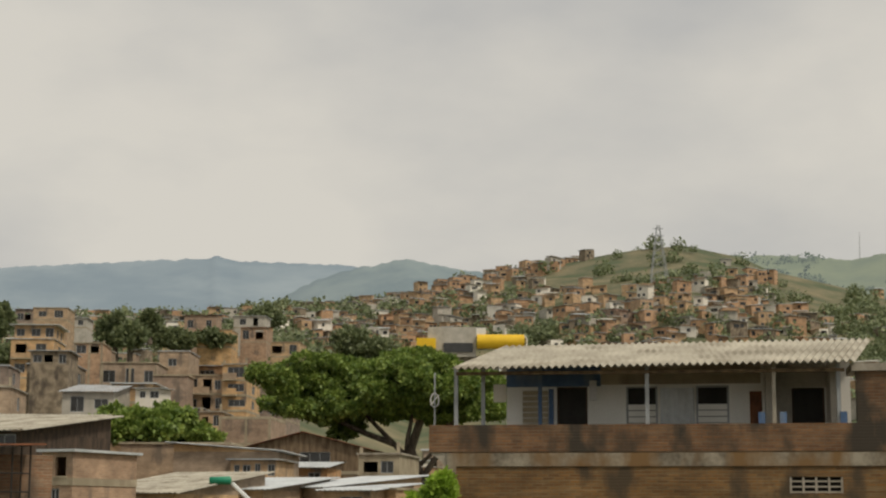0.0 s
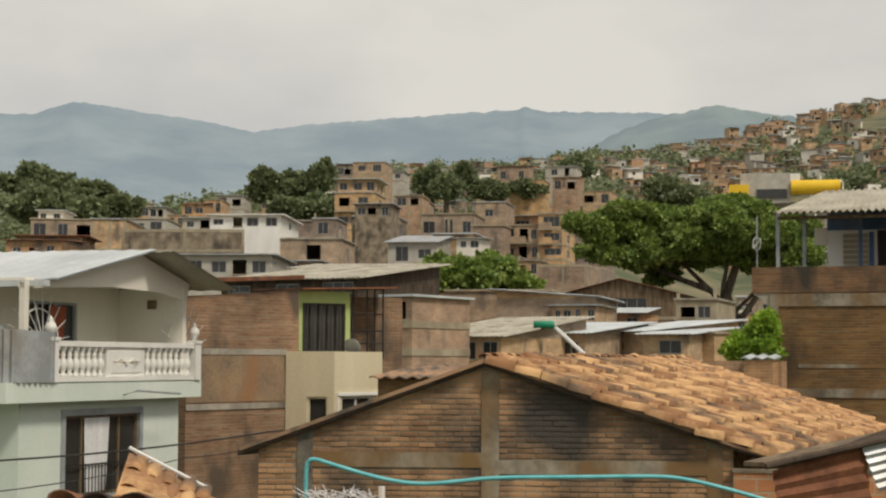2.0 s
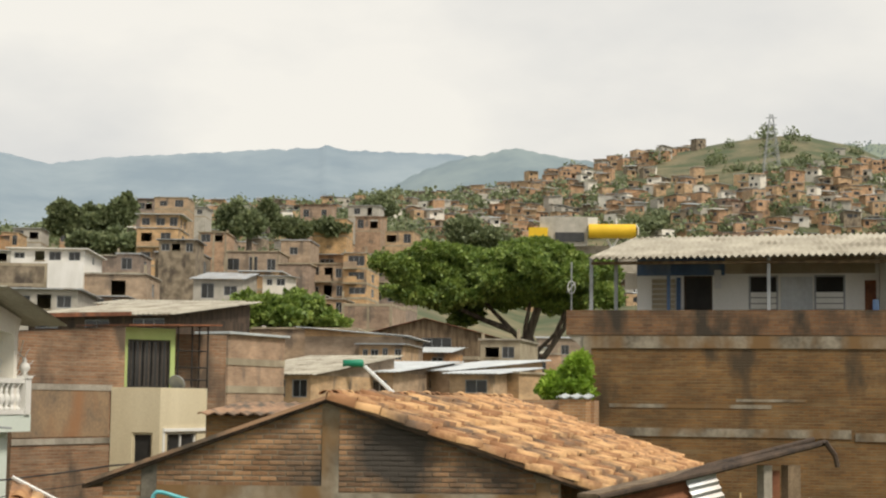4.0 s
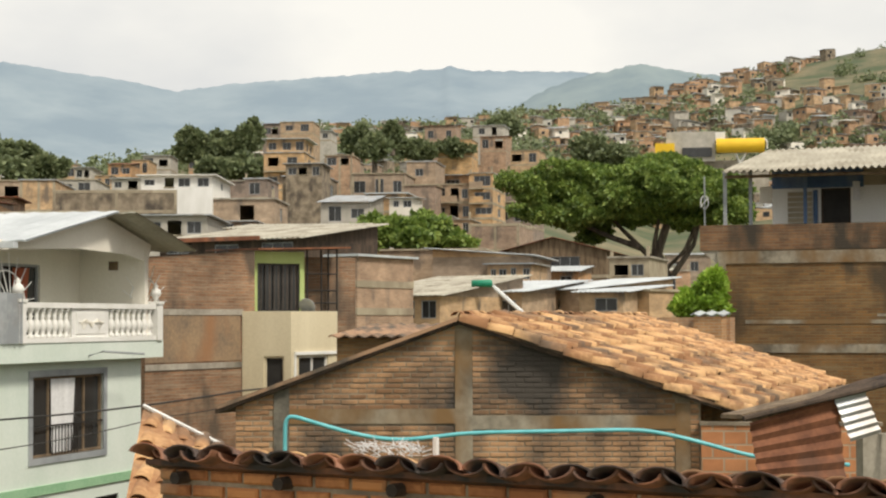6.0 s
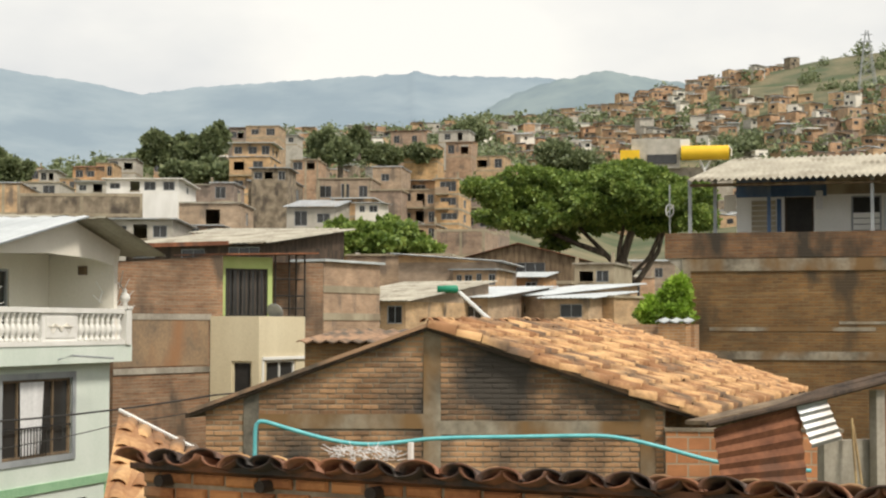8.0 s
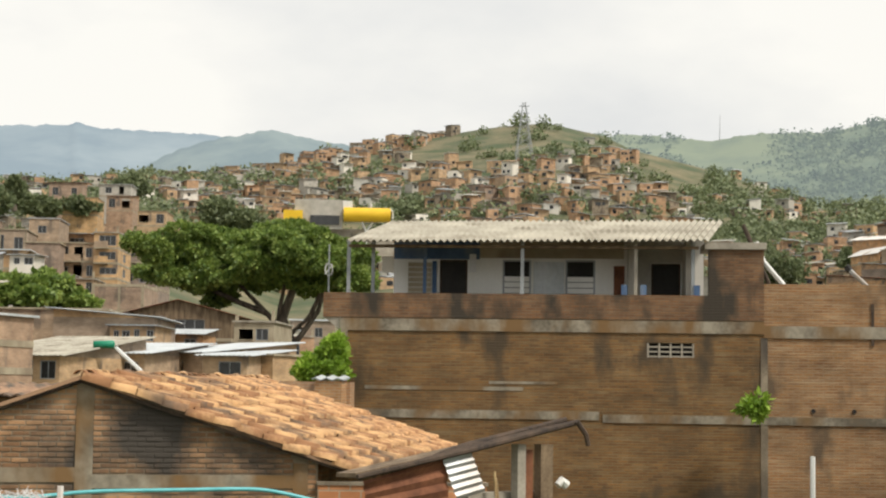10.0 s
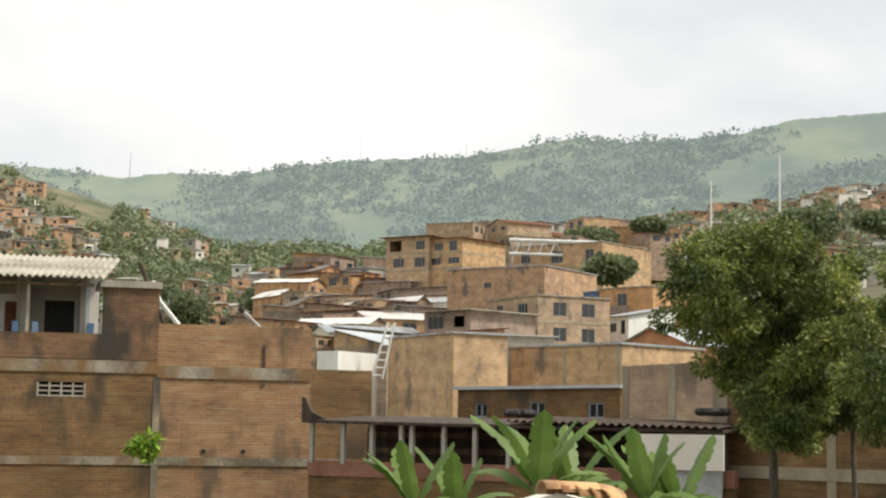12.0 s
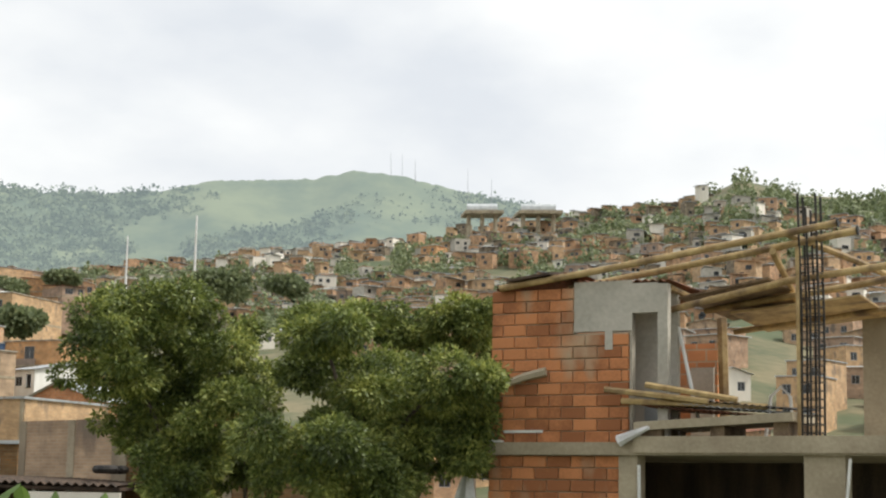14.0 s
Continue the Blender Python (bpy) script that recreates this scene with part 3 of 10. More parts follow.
RISE = curve_of((math.log(38), 0.0), (math.log(60), 0.36), (math.log(110), 0.62), (math.log(250), 0.8), (math.log(600), 1.0), (math.log(900), 0.9), (math.log(4800), 0.3))


NEAR_R = [0, 44, 50, 60, 80, 110, 140, 200, 240, 300, 420, 730, 4800]
TRUE_R = [0, 44, 92, 130, 184, 250, 300, 375, 408, 450, 520, 740, 4800]


def farther(r):
    """The town spreads out behind the near walls: plan radius to true distance."""
    return float(np.interp(r, NEAR_R, TRUE_R))


def enlarged(k):
    """Scaled k times about the roof terrace, for groups drawn on the plan."""
    return Matrix.Translation((0, 0, EYE)) @ Matrix.Scale(k, 4) @ Matrix.Translation((0, 0, -EYE))


def ground_z(x, y):
    d = math.hypot(x, y)
    if d < 1:
        return 0.0
    k = d / float(np.interp(d, TRUE_R, NEAR_R))
    return EYE + k * (plan_z(x / k, y / k) - EYE)


def plan_z(x, y):
    r = math.hypot(x, y)
    a = math.degrees(math.atan2(x, y))
    if r < 1:
        return 0.0
    side = min(1.0, max(0.0, (120 - abs(a)) / 40))
    base = math.degrees(math.atan2(-EYE, r))
    top = HILL_TOP(max(-60, min(90, a)))
    far = min(1.0, max(0.0, (a + 6) / 5)) * min(1.0, max(0.0, (20 - a) / 7))
    f = lerp(RISE(math.log(r)), LATE_RISE(math.log(r)), far) * side
    el = base + (top - base) * f
    z = EYE + r * math.tan(radians(el))
    if r > 90:
        z += (noise.noise(Vector((x, y, 0)) * 0.02) * 2.0) * min(1, (r - 90) / 200)
    return max(z, 0.0) if r < 60 else z


def ground_sheet():
    azs = [a for a in np.arange(-180, -40, 5)] + [a for a in np.arange(-40, 75, 0.5)] + [a for a in np.arange(75, 180.1, 5)]
    rs = [0.5, 15, 25, 34, 38, 42, 44, 47, 50, 55] + [60 * (4800 / 60) ** (k / 60) for k in range(61)]
    verts = [(r * math.sin(radians(a)), r * math.cos(radians(a)), ground_z(r * math.sin(radians(a)), r * math.cos(radians(a)))) for r in rs for a in azs]
    n = len(azs)
    faces = [(j * n + i, j * n + i + 1, (j + 1) * n + i + 1, (j + 1) * n + i) for j in range(len(rs) - 1) for i in range(n - 1)]
    me = bpy.data.meshes.new("ground")
    me.from_pydata(verts, [], [f[::-1] for f in faces])
    for p in me.polygons:
        p.use_smooth = True
    me.materials.append(GROUND)
    ob = new("ground", me)
    tagged(ob, "brown and green hillside ground rising behind the town", "ground", "", "structure")


ground_sheet()


def mountain(name, r, skyline, a0, a1, material, label, rough, foot=3.0):
    """A range of hills at distance r with the given skyline in degrees above the level."""
    azs = np.arange(a0, a1, 0.12)
    rows = 26
    verts, n = [], len(azs)
    for j in range(rows + 1):
        s = j / rows
        for a in azs:
            d = r * (0.72 + 0.28 * s)
            top = skyline(a) - 0.04
            x, y = math.sin(radians(a)) * d, math.cos(radians(a)) * d
            fold = noise.fractal(Vector((x, y, 0)) * (2.2 / (r * 0.12)), 0.9, 2.1, 5)
            el = foot + (top - foot) * (s ** 0.85) + fold * rough * 4.0 * s * (1 - s)
            if s > 0.99:
                el += noise.fractal(Vector((a * 2.5, r, 0)), 0.7, 2.2, 4) * rough * 0.35
            verts.append((x, y, EYE + d * math.tan(radians(el))))
    faces = [(j * n + i, j * n + i + 1, (j + 1) * n + i + 1, (j + 1) * n + i) for j in range(rows) for i in range(n - 1)]
    me = bpy.data.meshes.new(name)
    me.from_pydata(verts, [], faces)
    for p in me.polygons:
        p.use_smooth = True
    me.materials.append(material)
    return tagged(new(name, me), label, "mountain", "", "structure")


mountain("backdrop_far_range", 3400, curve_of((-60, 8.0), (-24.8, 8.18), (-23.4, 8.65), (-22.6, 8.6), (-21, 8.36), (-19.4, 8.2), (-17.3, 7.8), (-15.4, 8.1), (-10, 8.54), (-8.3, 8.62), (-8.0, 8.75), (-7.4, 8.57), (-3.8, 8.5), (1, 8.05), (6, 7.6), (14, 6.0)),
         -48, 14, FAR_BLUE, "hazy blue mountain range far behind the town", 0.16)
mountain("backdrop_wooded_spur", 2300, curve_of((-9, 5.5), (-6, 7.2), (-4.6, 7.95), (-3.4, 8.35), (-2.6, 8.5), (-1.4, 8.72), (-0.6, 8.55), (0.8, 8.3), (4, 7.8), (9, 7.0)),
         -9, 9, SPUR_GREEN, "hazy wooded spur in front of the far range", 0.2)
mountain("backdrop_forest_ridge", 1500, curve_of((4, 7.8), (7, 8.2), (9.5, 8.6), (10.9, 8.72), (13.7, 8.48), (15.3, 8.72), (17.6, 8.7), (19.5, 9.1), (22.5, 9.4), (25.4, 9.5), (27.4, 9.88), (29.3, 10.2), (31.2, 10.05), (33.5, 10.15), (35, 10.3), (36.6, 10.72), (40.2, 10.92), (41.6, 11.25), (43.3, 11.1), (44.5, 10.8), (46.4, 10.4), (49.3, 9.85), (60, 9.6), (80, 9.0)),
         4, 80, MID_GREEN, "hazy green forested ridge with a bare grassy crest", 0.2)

# ---------------------------------------------------------------- clay tile gable house
def roof_tile_mesh(length=0.42, r0=0.115, r1=0.09, thick=0.016, seg=6):
    """One barrel tile, hump upwards, along +y, its wide end at y = 0."""
    bm = bmesh.new()
    rings = []
    for y, r in ((0, r0), (length, r1)):
        rings.append([[bm.verts.new(((q) * math.cos(math.pi * k / seg), y, (q) * math.sin(math.pi * k / seg) * 0.75)) for k in range(seg + 1)] for q in (r, r - thick)])
    (oa, ia), (ob_, ib) = rings
    for k in range(seg):
        bm.faces.new((oa[k], oa[k + 1], ob_[k + 1], ob_[k]))
        bm.faces.new((ia[k + 1], ia[k], ib[k], ib[k + 1]))
        bm.faces.new((oa[k + 1], oa[k], ia[k], ia[k + 1]))
        bm.faces.new((ob_[k], ob_[k + 1], ib[k + 1], ib[k]))
    me = bpy.data.meshes.new("tile")
    bm.to_mesh(me)
    bm.free()
    for p in me.polygons:
        p.use_smooth = True
    return me


TILE_MESH = roof_tile_mesh()
TILE_MESH.materials.append(TILE_CLAY)
GABLE = pose(-7.5, 24.52, 0, 0, 0, 7.1)
SKEW = 0.36          # the house runs back and a little to the right


def gable_house():
    ob = thing("gable_house", GABLE, "old sooty brick house with a low clay tile gable roof", "house")
    w, d, eave, ridge, mid = 6.93, 10.3, 5.62, 6.86, 3.36

    def sk(x, y):
        return x + SKEW * y

    # the front wall is laid in single bricks further down; this is its mortar bed
    part("wall", prism(bmesh.new(), [(0.0, 0.0), (w, 0.0), (w, eave), (mid, ridge - 0.04), (0, eave)], 0.012, 0.25), GABLE_MORTAR, ob, "grey brown mortar bed of the gable")
    for x0, x1 in ((0.0, 0.2), (w - 0.2, w)):
        bm = bmesh.new()
        v = [bm.verts.new(p) for p in ((sk(x0, 0.25), 0.25, 0), (sk(x1, 0.25), 0.25, 0), (sk(x1, d), d, 0), (sk(x0, d), d, 0), (sk(x0, 0.25), 0.25, eave), (sk(x1, 0.25), 0.25, eave), (sk(x1, d), d, eave), (sk(x0, d), d, eave))]
        for f in ((0, 3, 2, 1), (4, 5, 6, 7), (0, 1, 5, 4), (1, 2, 6, 5), (2, 3, 7, 6), (3, 0, 4, 7)):
            bm.faces.new([v[i] for i in f])
        part("side_wall", bm, BRICK_WALL, ob)
    bm = prism(bmesh.new(), [(sk(0, d), 0), (sk(w, d), 0), (sk(w, d), eave), (sk(mid, d), ridge - 0.05), (sk(0, d), eave)], d, d + 0.2)
    part("rear_wall", bm, BRICK_WALL, ob)
    # concrete frame in the gable
    part("column", boxes((3.28, -0.015, 0, 3.54, 0.029, 6.7)), BAND, ob, "grey concrete column")
    part("column", boxes((0.57, -0.015, 0, 0.8, 0.029, 5.83)), SOOT_CONCRETE, ob, "blackened concrete column")
    part("column", boxes((6.55, -0.012, 0, 6.78, 0.029, 5.6)), BAND, ob, "grey concrete column")
    part("tie_beam", boxes((0.8, -0.01, 5.31, 3.28, 0.029, 5.53), (3.54, -0.01, 5.22, 6.55, 0.029, 5.42)), BAND, ob, "stained concrete tie beam")
    for s, x_e in ((-1, -0.25), (1, 7.55)):
        ez = ridge - (ridge - 5.5) * 1.0 if s > 0 else 5.56
        # Bed colour is dark to give the shade between the tiles.
        slope = part("roof_slope", sheet(bmesh.new(), (sk(mid, -0.12), -0.12, ridge), (sk(x_e, -0.12), -0.12, ez - 0.02), (sk(x_e, d + 0.3), d + 0.3, ez - 0.02), (sk(mid, d + 0.3), d + 0.3, ridge), 0.07), WOOD_DARK, ob, "boarded roof bed coloured dark for shade between clay tiles")
    part("barge_mortar", sheet(sheet(bmesh.new(), (-0.25, -0.16, 5.6), (-0.25, 0.05, 5.6), (mid, 0.05, ridge + 0.05), (mid, -0.16, ridge + 0.05), 0.06), (mid, -0.14, ridge + 0.02), (mid, 0.05, ridge + 0.02), (7.5, 0.05, 5.5), (7.5, -0.14, 5.5), 0.05), TILE_OLD, ob, "clay and mortar barge edge")
    return ob


GABLE_HOUSE = gable_house()

# turquoise hose strung in front of the gable
bm = bmesh.new()
hose = [(0.85, -1.0, 4.6), (0.85, -1, 5.3), (0.87, -1, 5.44), (0.95, -1, 5.49), (1.3, -1, 5.38), (1.9, -1, 5.21), (2.45, -1, 5.13), (3.0, -1, 5.18), (3.5, -1, 5.24), (4.7, -1, 5.255), (5.7, -1, 5.275), (6.1, -1, 5.255), (6.7, -1, 5.12), (7.4, -1, 4.92), (8.0, -1, 4.81), (8.9, -1, 4.77)]
for i in range(2):
    hose = [hose[0]] + [tuple(lerp(a[k], b[k], s) for k in range(3)) for a, b in zip(hose, hose[1:]) for s in (0.25, 0.75)] + [hose[-1]]
tube(bm, hose, 0.03, sides=8)
h = part("garden_hose", bm, HOSE)
h.matrix_world = GABLE
tagged(h, "turquoise plastic hose strung in front of a brick gable", "hose")
for p in h.data.polygons:
    p.use_smooth = True

# red block wall and scraps beside the gable
ob = thing("yard_wall", pose(-0.62, 25.2, 0, 0, 0, 2), "red clay block yard wall beside the gable house", "wall")
part("wall", boxes((0, 0, 0, 2.6, 0.15, 5.28)), BRICK_ORANGE, ob)
part("coping", boxes((-0.02, -0.02, 5.28, 2.62, 0.17, 5.33)), MORTAR, ob)

# ---------------------------------------------------------------- tin lean-to with a dark timber roof edge
SHED = pose(-0.1, 20.33, 0, 0, 0, 28.7)
ob = thing("lean_to_shed", SHED, "rusty corrugated lean-to with a ragged timber roof edge", "shed")
bm = bmesh.new()
corrugated(bm, (0.0, 0.0, 5.62), (0.1, -0.05, 4.9), (1.22, 0.0, 5.9), (1.3, -0.05, 4.9), 0.13, 0.018, 0.006)
part("rusty_sheet", bm, TIN_RUST, ob, "rust-brown corrugated sheet")
bm = bmesh.new()
corrugated(bm, (1.13, -0.06, 5.9), (1.35, -0.09, 5.36), (1.57, -0.06, 5.98), (1.79, -0.09, 5.46), 0.1, 0.014, 0.006)
part("grey_sheet", bm, TIN_GREY, ob, "pale galvanised corrugated patch")
for k in range(5):
    o = 0.06 * k
    part("roof_timber", tubes([(-0.15 + 0.2 * k, -0.12 + o, 5.68 + 0.02 * k), (1.6, -0.1 + o, 6.0 + 0.012 * k), (3.2 + 0.1 * (k % 3), -0.05 + o, 6.32 + 0.015 * k)], r=0.035, sides=7), WOOD_DARK, ob, "dark weathered roof timber")
part("roof", sheet(bmesh.new(), (-0.1, 0.0, 5.72), (-0.1, 0.5, 5.7), (3.4, 0.5, 6.34), (3.4, 0.0, 6.36), 0.05), WOOD_OLD, ob, "worn tarred roof boards")
part("broken_slat", tubes([(3.3, -0.05, 6.36), (3.46, -0.05, 6.18), (3.5, -0.05, 6.03)], r=0.035), WOOD_DARK, ob)
for x0, x1 in ((2.4, 2.53), (2.78, 2.98)):
    part("shed_post", boxes((x0, 0.05, 0, x1, 0.2, 6.05)), CONCRETE if x0 < 2.6 else WOOD_OLD, ob, "grey upright post")
part("door_board", boxes((2.58, 0.12, 4.8, 2.7, 0.16, 5.98)), TIN_RUST, ob, "russet board between the posts")
part("low_wall", boxes((1.75, 0.25, 0, 3.1, 0.4, 5.42)), CONCRETE, ob)
part("leaning_stick", tubes([(1.98, -0.1, 4.9), (2.06, 0.1, 5.7)], [(2.06, -0.1, 4.9), (2.08, 0.1, 5.62)], r=0.018), BAMBOO, ob)
bag = part("lamp_housing", tube(bmesh.new(), [(3.1, 0.1, 5.5), (3.16, 0.1, 5.56), (3.24, 0.1, 5.5)], 0.05, 0.07), WHITE_PAINT, ob, "small white lamp on the post")

# ---------------------------------------------------------------- white and mint house with a balcony
WHITE = pose(-12.73, 27.99, 0, 0, 0, 79.5)
ob = thing("balcony_house", WHITE, "mint and white house with a balustraded balcony", "house")
F = 0.2
bm = holed(bmesh.new(), 5.45, 0.0, 6.1, [(1.4, 4.34, 3.93, 5.83), (2.2, 2.4, 3.4, 3.42), (3.66, 0.1, 4.56, 3.42), (0.75, 0.1, 1.6, 3.2)], 0.2, F)
box(bm, 0.0, F + 0.2, 0, 0.2, 0.62, 6.1)
box(bm, 5.25, F + 0.2, 0, 5.45, 6.0, 6.1)
part("wall", bm, MINT_PAINT, ob)
part("side_wall", boxes((0.03, 0.62, 0, 0.2, 6.0, 7.36)), MORTAR, ob, "mortar bed of the brick side wall")
part("rear_wall", boxes((0.0, 6.0, 0, 5.45, 6.2, 8.2)), BRICK_TAN, ob)
part("floor_slab", boxes((0.2, F + 0.2, 3.6, 5.25, 6.0, 3.75)), CONCRETE, ob)
part("green_band", boxes((-0.02, F - 0.04, 3.66, 5.47, F - 0.003, 3.83)), MINT_DARK, ob, "darker green painted band")
part("green_edge", boxes((5.25, F - 0.05, 0, 5.62, F - 0.004, 3.62)), MINT_DARK, ob, "bright green painted door surround")
part("balcony_slab", boxes((-0.78, -0.08, 6.11, 5.88, 1.62, 6.46)), MINT_PAINT, ob, "pale mint balcony slab")
part("upper_wall", holed(bmesh.new(), 5.6, 6.46, 8.34, [(1.75, 6.5, 3.7, 7.98)], 0.15, 1.5, -0.4), OFFWHITE, ob)
part("upper_side_wall", boxes((5.2, -0.02, 6.46, 5.34, 1.498, 8.32)), OFFWHITE, ob)
part("wall_vent", boxes((5.16, 0.6, 7.9, 5.198, 0.8, 8.08)), WOOD_OLD, ob, "small brown wall vent")
part("corner_post", boxes((-0.2, -0.02, 6.46, -0.08, 0.1, 8.22)), OFFWHITE, ob)
part("gable_front", prism(bmesh.new(), [(-0.2, 8.1), (0.9, 8.16), (2.6, 8.24), (4.4, 8.2), (5.36, 8.06), (5.5, 8.42), (3.58, 8.92), (0.6, 8.28), (-0.2, 8.22)], 0.0, 0.12), OFFWHITE, ob)
part("ceiling_board", sheet(bmesh.new(), (0.0, 0.13, 8.3), (0.0, 1.48, 8.3), (5.2, 1.48, 8.38), (5.2, 0.13, 8.38), 0.05), OFFWHITE, ob)
bm = bmesh.new()
corrugated(bm, (3.58, -0.35, 9.0), (3.58, 6.3, 9.05), (0.3, -0.35, 8.29), (-0.1, 6.3, 8.22), 0.45, 0.012, 0.03)
part("roof_slope", bm, TIN_LIGHT, ob, "white metal roof slope")
bm = bmesh.new()
corrugated(bm, (3.6, -0.7, 8.98), (3.6, 6.3, 9.03), (6.15, -0.7, 8.33), (6.15, 6.3, 8.38), 0.45, 0.012, 0.03)
part("roof_slope", bm, ASBESTOS, ob, "brown underside roof slope")
part("gutter", boxes((-0.08, -0.35, 8.14, 0.06, 6.3, 8.24)), TIN_LIGHT, ob, "pale grey gutter board")
bm = bmesh.new()
corrugated(bm, (-0.1, 0.7, 8.1), (-0.1, 4.2, 8.1), (-0.1, 0.7, 7.45), (-0.1, 4.2, 7.45), 0.12, 0.02, 0.006)
part("side_cladding", bm, TIN_GREY, ob, "grey corrugated side cladding")
part("side_sill", boxes((-0.16, 0.66, 7.38, 0.2, 4.2, 7.46)), TIN_LIGHT, ob)
bm = bmesh.new()
corrugated(bm, (-0.56, -0.1, 7.38), (0.58, -0.12, 7.35), (-0.56, -0.1, 6.46), (0.58, -0.12, 6.46), 0.16, 0.03, 0.006)
part("tin_screen", bm, TIN_GREY, ob, "blue-grey corrugated balcony screen")
bm = bmesh.new()
corrugated(bm, (-0.56, -0.1, 7.38), (-0.6, 0.6, 7.38), (-0.56, -0.1, 6.46), (-0.6, 0.6, 6.46), 0.16, 0.03, 0.006)
part("tin_screen", bm, TIN_GREY, ob, "blue-grey corrugated balcony screen")
# balustrade
part("handrail", boxes((0.58, -0.09, 7.1, 5.55, 0.07, 7.2)), WHITE_PAINT, ob, "white moulded handrail")
part("plinth", boxes((0.55, -0.1, 6.463, 5.55, 0.08, 6.55)), WHITE_PAINT, ob)
part("balcony_panel", boxes((2.36, -0.05, 6.55, 3.7, 0.03, 7.1), (2.5, -0.065, 6.62, 3.56, -0.05, 7.02)), WHITE_PAINT, ob, "white relief panel with a leafy motif")
bm = bmesh.new()
for s in (-1, 1):
    for k in range(5):
        tube(bm, [(3.03, -0.075, 6.75 + 0.02 * k), (3.03 + s * (0.14 + 0.05 * k), -0.075, 6.86 + 0.03 * math.sin(k)), (3.03 + s * (0.3 + 0.04 * k), -0.075, 6.7 + 0.035 * k)], 0.018, 0.006, 5)
part("relief_motif", bm, OFFWHITE, ob, "leafy plaster relief")


def lathe(profile, seg=10):
    bm = bmesh.new()
    rings = [[bm.verts.new((r * math.cos(k * math.tau / seg), r * math.sin(k * math.tau / seg), z)) for k in range(seg)] for r, z in profile]
    for a, b in zip(rings, rings[1:]):
        for k in range(seg):
            bm.faces.new((a[k], a[(k + 1) % seg], b[(k + 1) % seg], b[k]))
    bm.faces.new(rings[0][::-1])
    bm.faces.new(rings[-1])
    for f in bm.faces:
        f.smooth = True
    return bm


BALUSTER = [(0.07, 0), (0.07, 0.05), (0.035, 0.08), (0.06, 0.14), (0.085, 0.22), (0.06, 0.31), (0.035, 0.36), (0.055, 0.4), (0.035, 0.43), (0.05, 0.48), (0.07, 0.52), (0.07, 0.55)]
xs = [0.8 + 0.2 * k for k in range(8)] + [3.85 + 0.22 * k for k in range(8)]
first = None
for x in xs:
    if first is None:
        first = part("baluster", lathe(BALUSTER), WHITE_PAINT, ob)
        b = first
    else:
        b = new("baluster", first.data)
        b.parent = ob
    b.location = (x, -0.01, 6.55)
for x in (0.6, 5.68):
    post = part("end_post", boxes((x - 0.11, -0.12, 6.46, x + 0.11, 0.1, 7.22), (x - 0.13, -0.14, 7.2, x + 0.13, 0.12, 7.26)), WHITE_PAINT, ob)
    fin = part("finial", lathe([(0.06, 0), (0.04, 0.05), (0.1, 0.12), (0.115, 0.18), (0.08, 0.25), (0.035, 0.28), (0.05, 0.32), (0.01, 0.38)]), WHITE_PAINT, post)
    fin.location = (x, -0.01, 7.26)
    sgn = -1 if x < 1 else 1
    fan = part("spike_fan", tubes([(x + 0.62 * math.cos(radians(8 + 6 * k)), 0.25, 7.15 + 0.62 * math.sin(radians(8 + 6 * k))) for k in range(27)], r=0.014, sides=5), STEEL_WHITE, ob, "white iron fan of spikes")
    for k in range(9):
        a = radians(8 + k * 19)
        part("spike", tube(bmesh.new(), [(x + 0.1 * math.cos(a), 0.2 + 0.05 * sgn, 7.15 + 0.1 * math.sin(a)), (x + 0.95 * math.cos(a), 0.25, 7.15 + 0.95 * math.sin(a))], 0.012, 0.008, 5), STEEL_WHITE, fan)
part("clothes_rod", tubes([(2.9, -0.1, 6.2), (2.9, -0.4, 6.28), (4.4, -0.45, 6.2)], r=0.02), GREY_PAINT, ob)
# upper sliding door
f = window(ob, 1.75, 6.5, 3.7, 7.98, 1.5, GREY_PAINT, GLASS, 2, "sliding_door", 0.12)
bm = bmesh.new()
corrugated(bm, (2.75, 1.62, 7.9), (3.35, 1.62, 7.9), (2.8, 1.66, 6.55), (3.2, 1.66, 6.55), 0.14, 0.03, 0.004)
part("curtain", bm, CURTAIN_RED, f, "russet curtain").location = (0, -0.11, 0)
# first floor window with dark panes, curtain and grille
part("window_surround", boxes((1.28, F - 0.03, 4.22, 1.4, F + 0.05, 5.95), (3.93, F - 0.03, 4.22, 4.05, F + 0.05, 5.95), (1.4, F - 0.03, 4.22, 3.93, F + 0.05, 4.34), (1.4, F - 0.03, 5.83, 3.93, F + 0.05, 5.95)), GREY_PAINT, ob, "grey painted window surround")
f = window(ob, 1.4, 4.34, 3.93, 5.83, F, WOOD_OLD, GLASS, 3)
bm = bmesh.new()
corrugated(bm, (2.1, F + 0.045, 5.78), (2.95, F + 0.045, 5.78), (2.15, F + 0.05, 4.4), (2.85, F + 0.05, 4.4), 0.12, 0.02, 0.004)
part("curtain", bm, CURTAIN, f, "white hanging curtain")
bm = bmesh.new()
for k in range(9):
    box(bm, 2.1 + 0.11 * k, F - 0.005, 4.36, 2.12 + 0.11 * k, F + 0.01, 4.92)
box(bm, 1.42, F - 0.006, 4.9, 3.91, F + 0.011, 4.93)
part("grille", bm, IRON, f, "black iron half grille")
window(ob, 2.2, 2.4, 3.4, 3.42, F, MINT_PAINT, GLASS, 1)
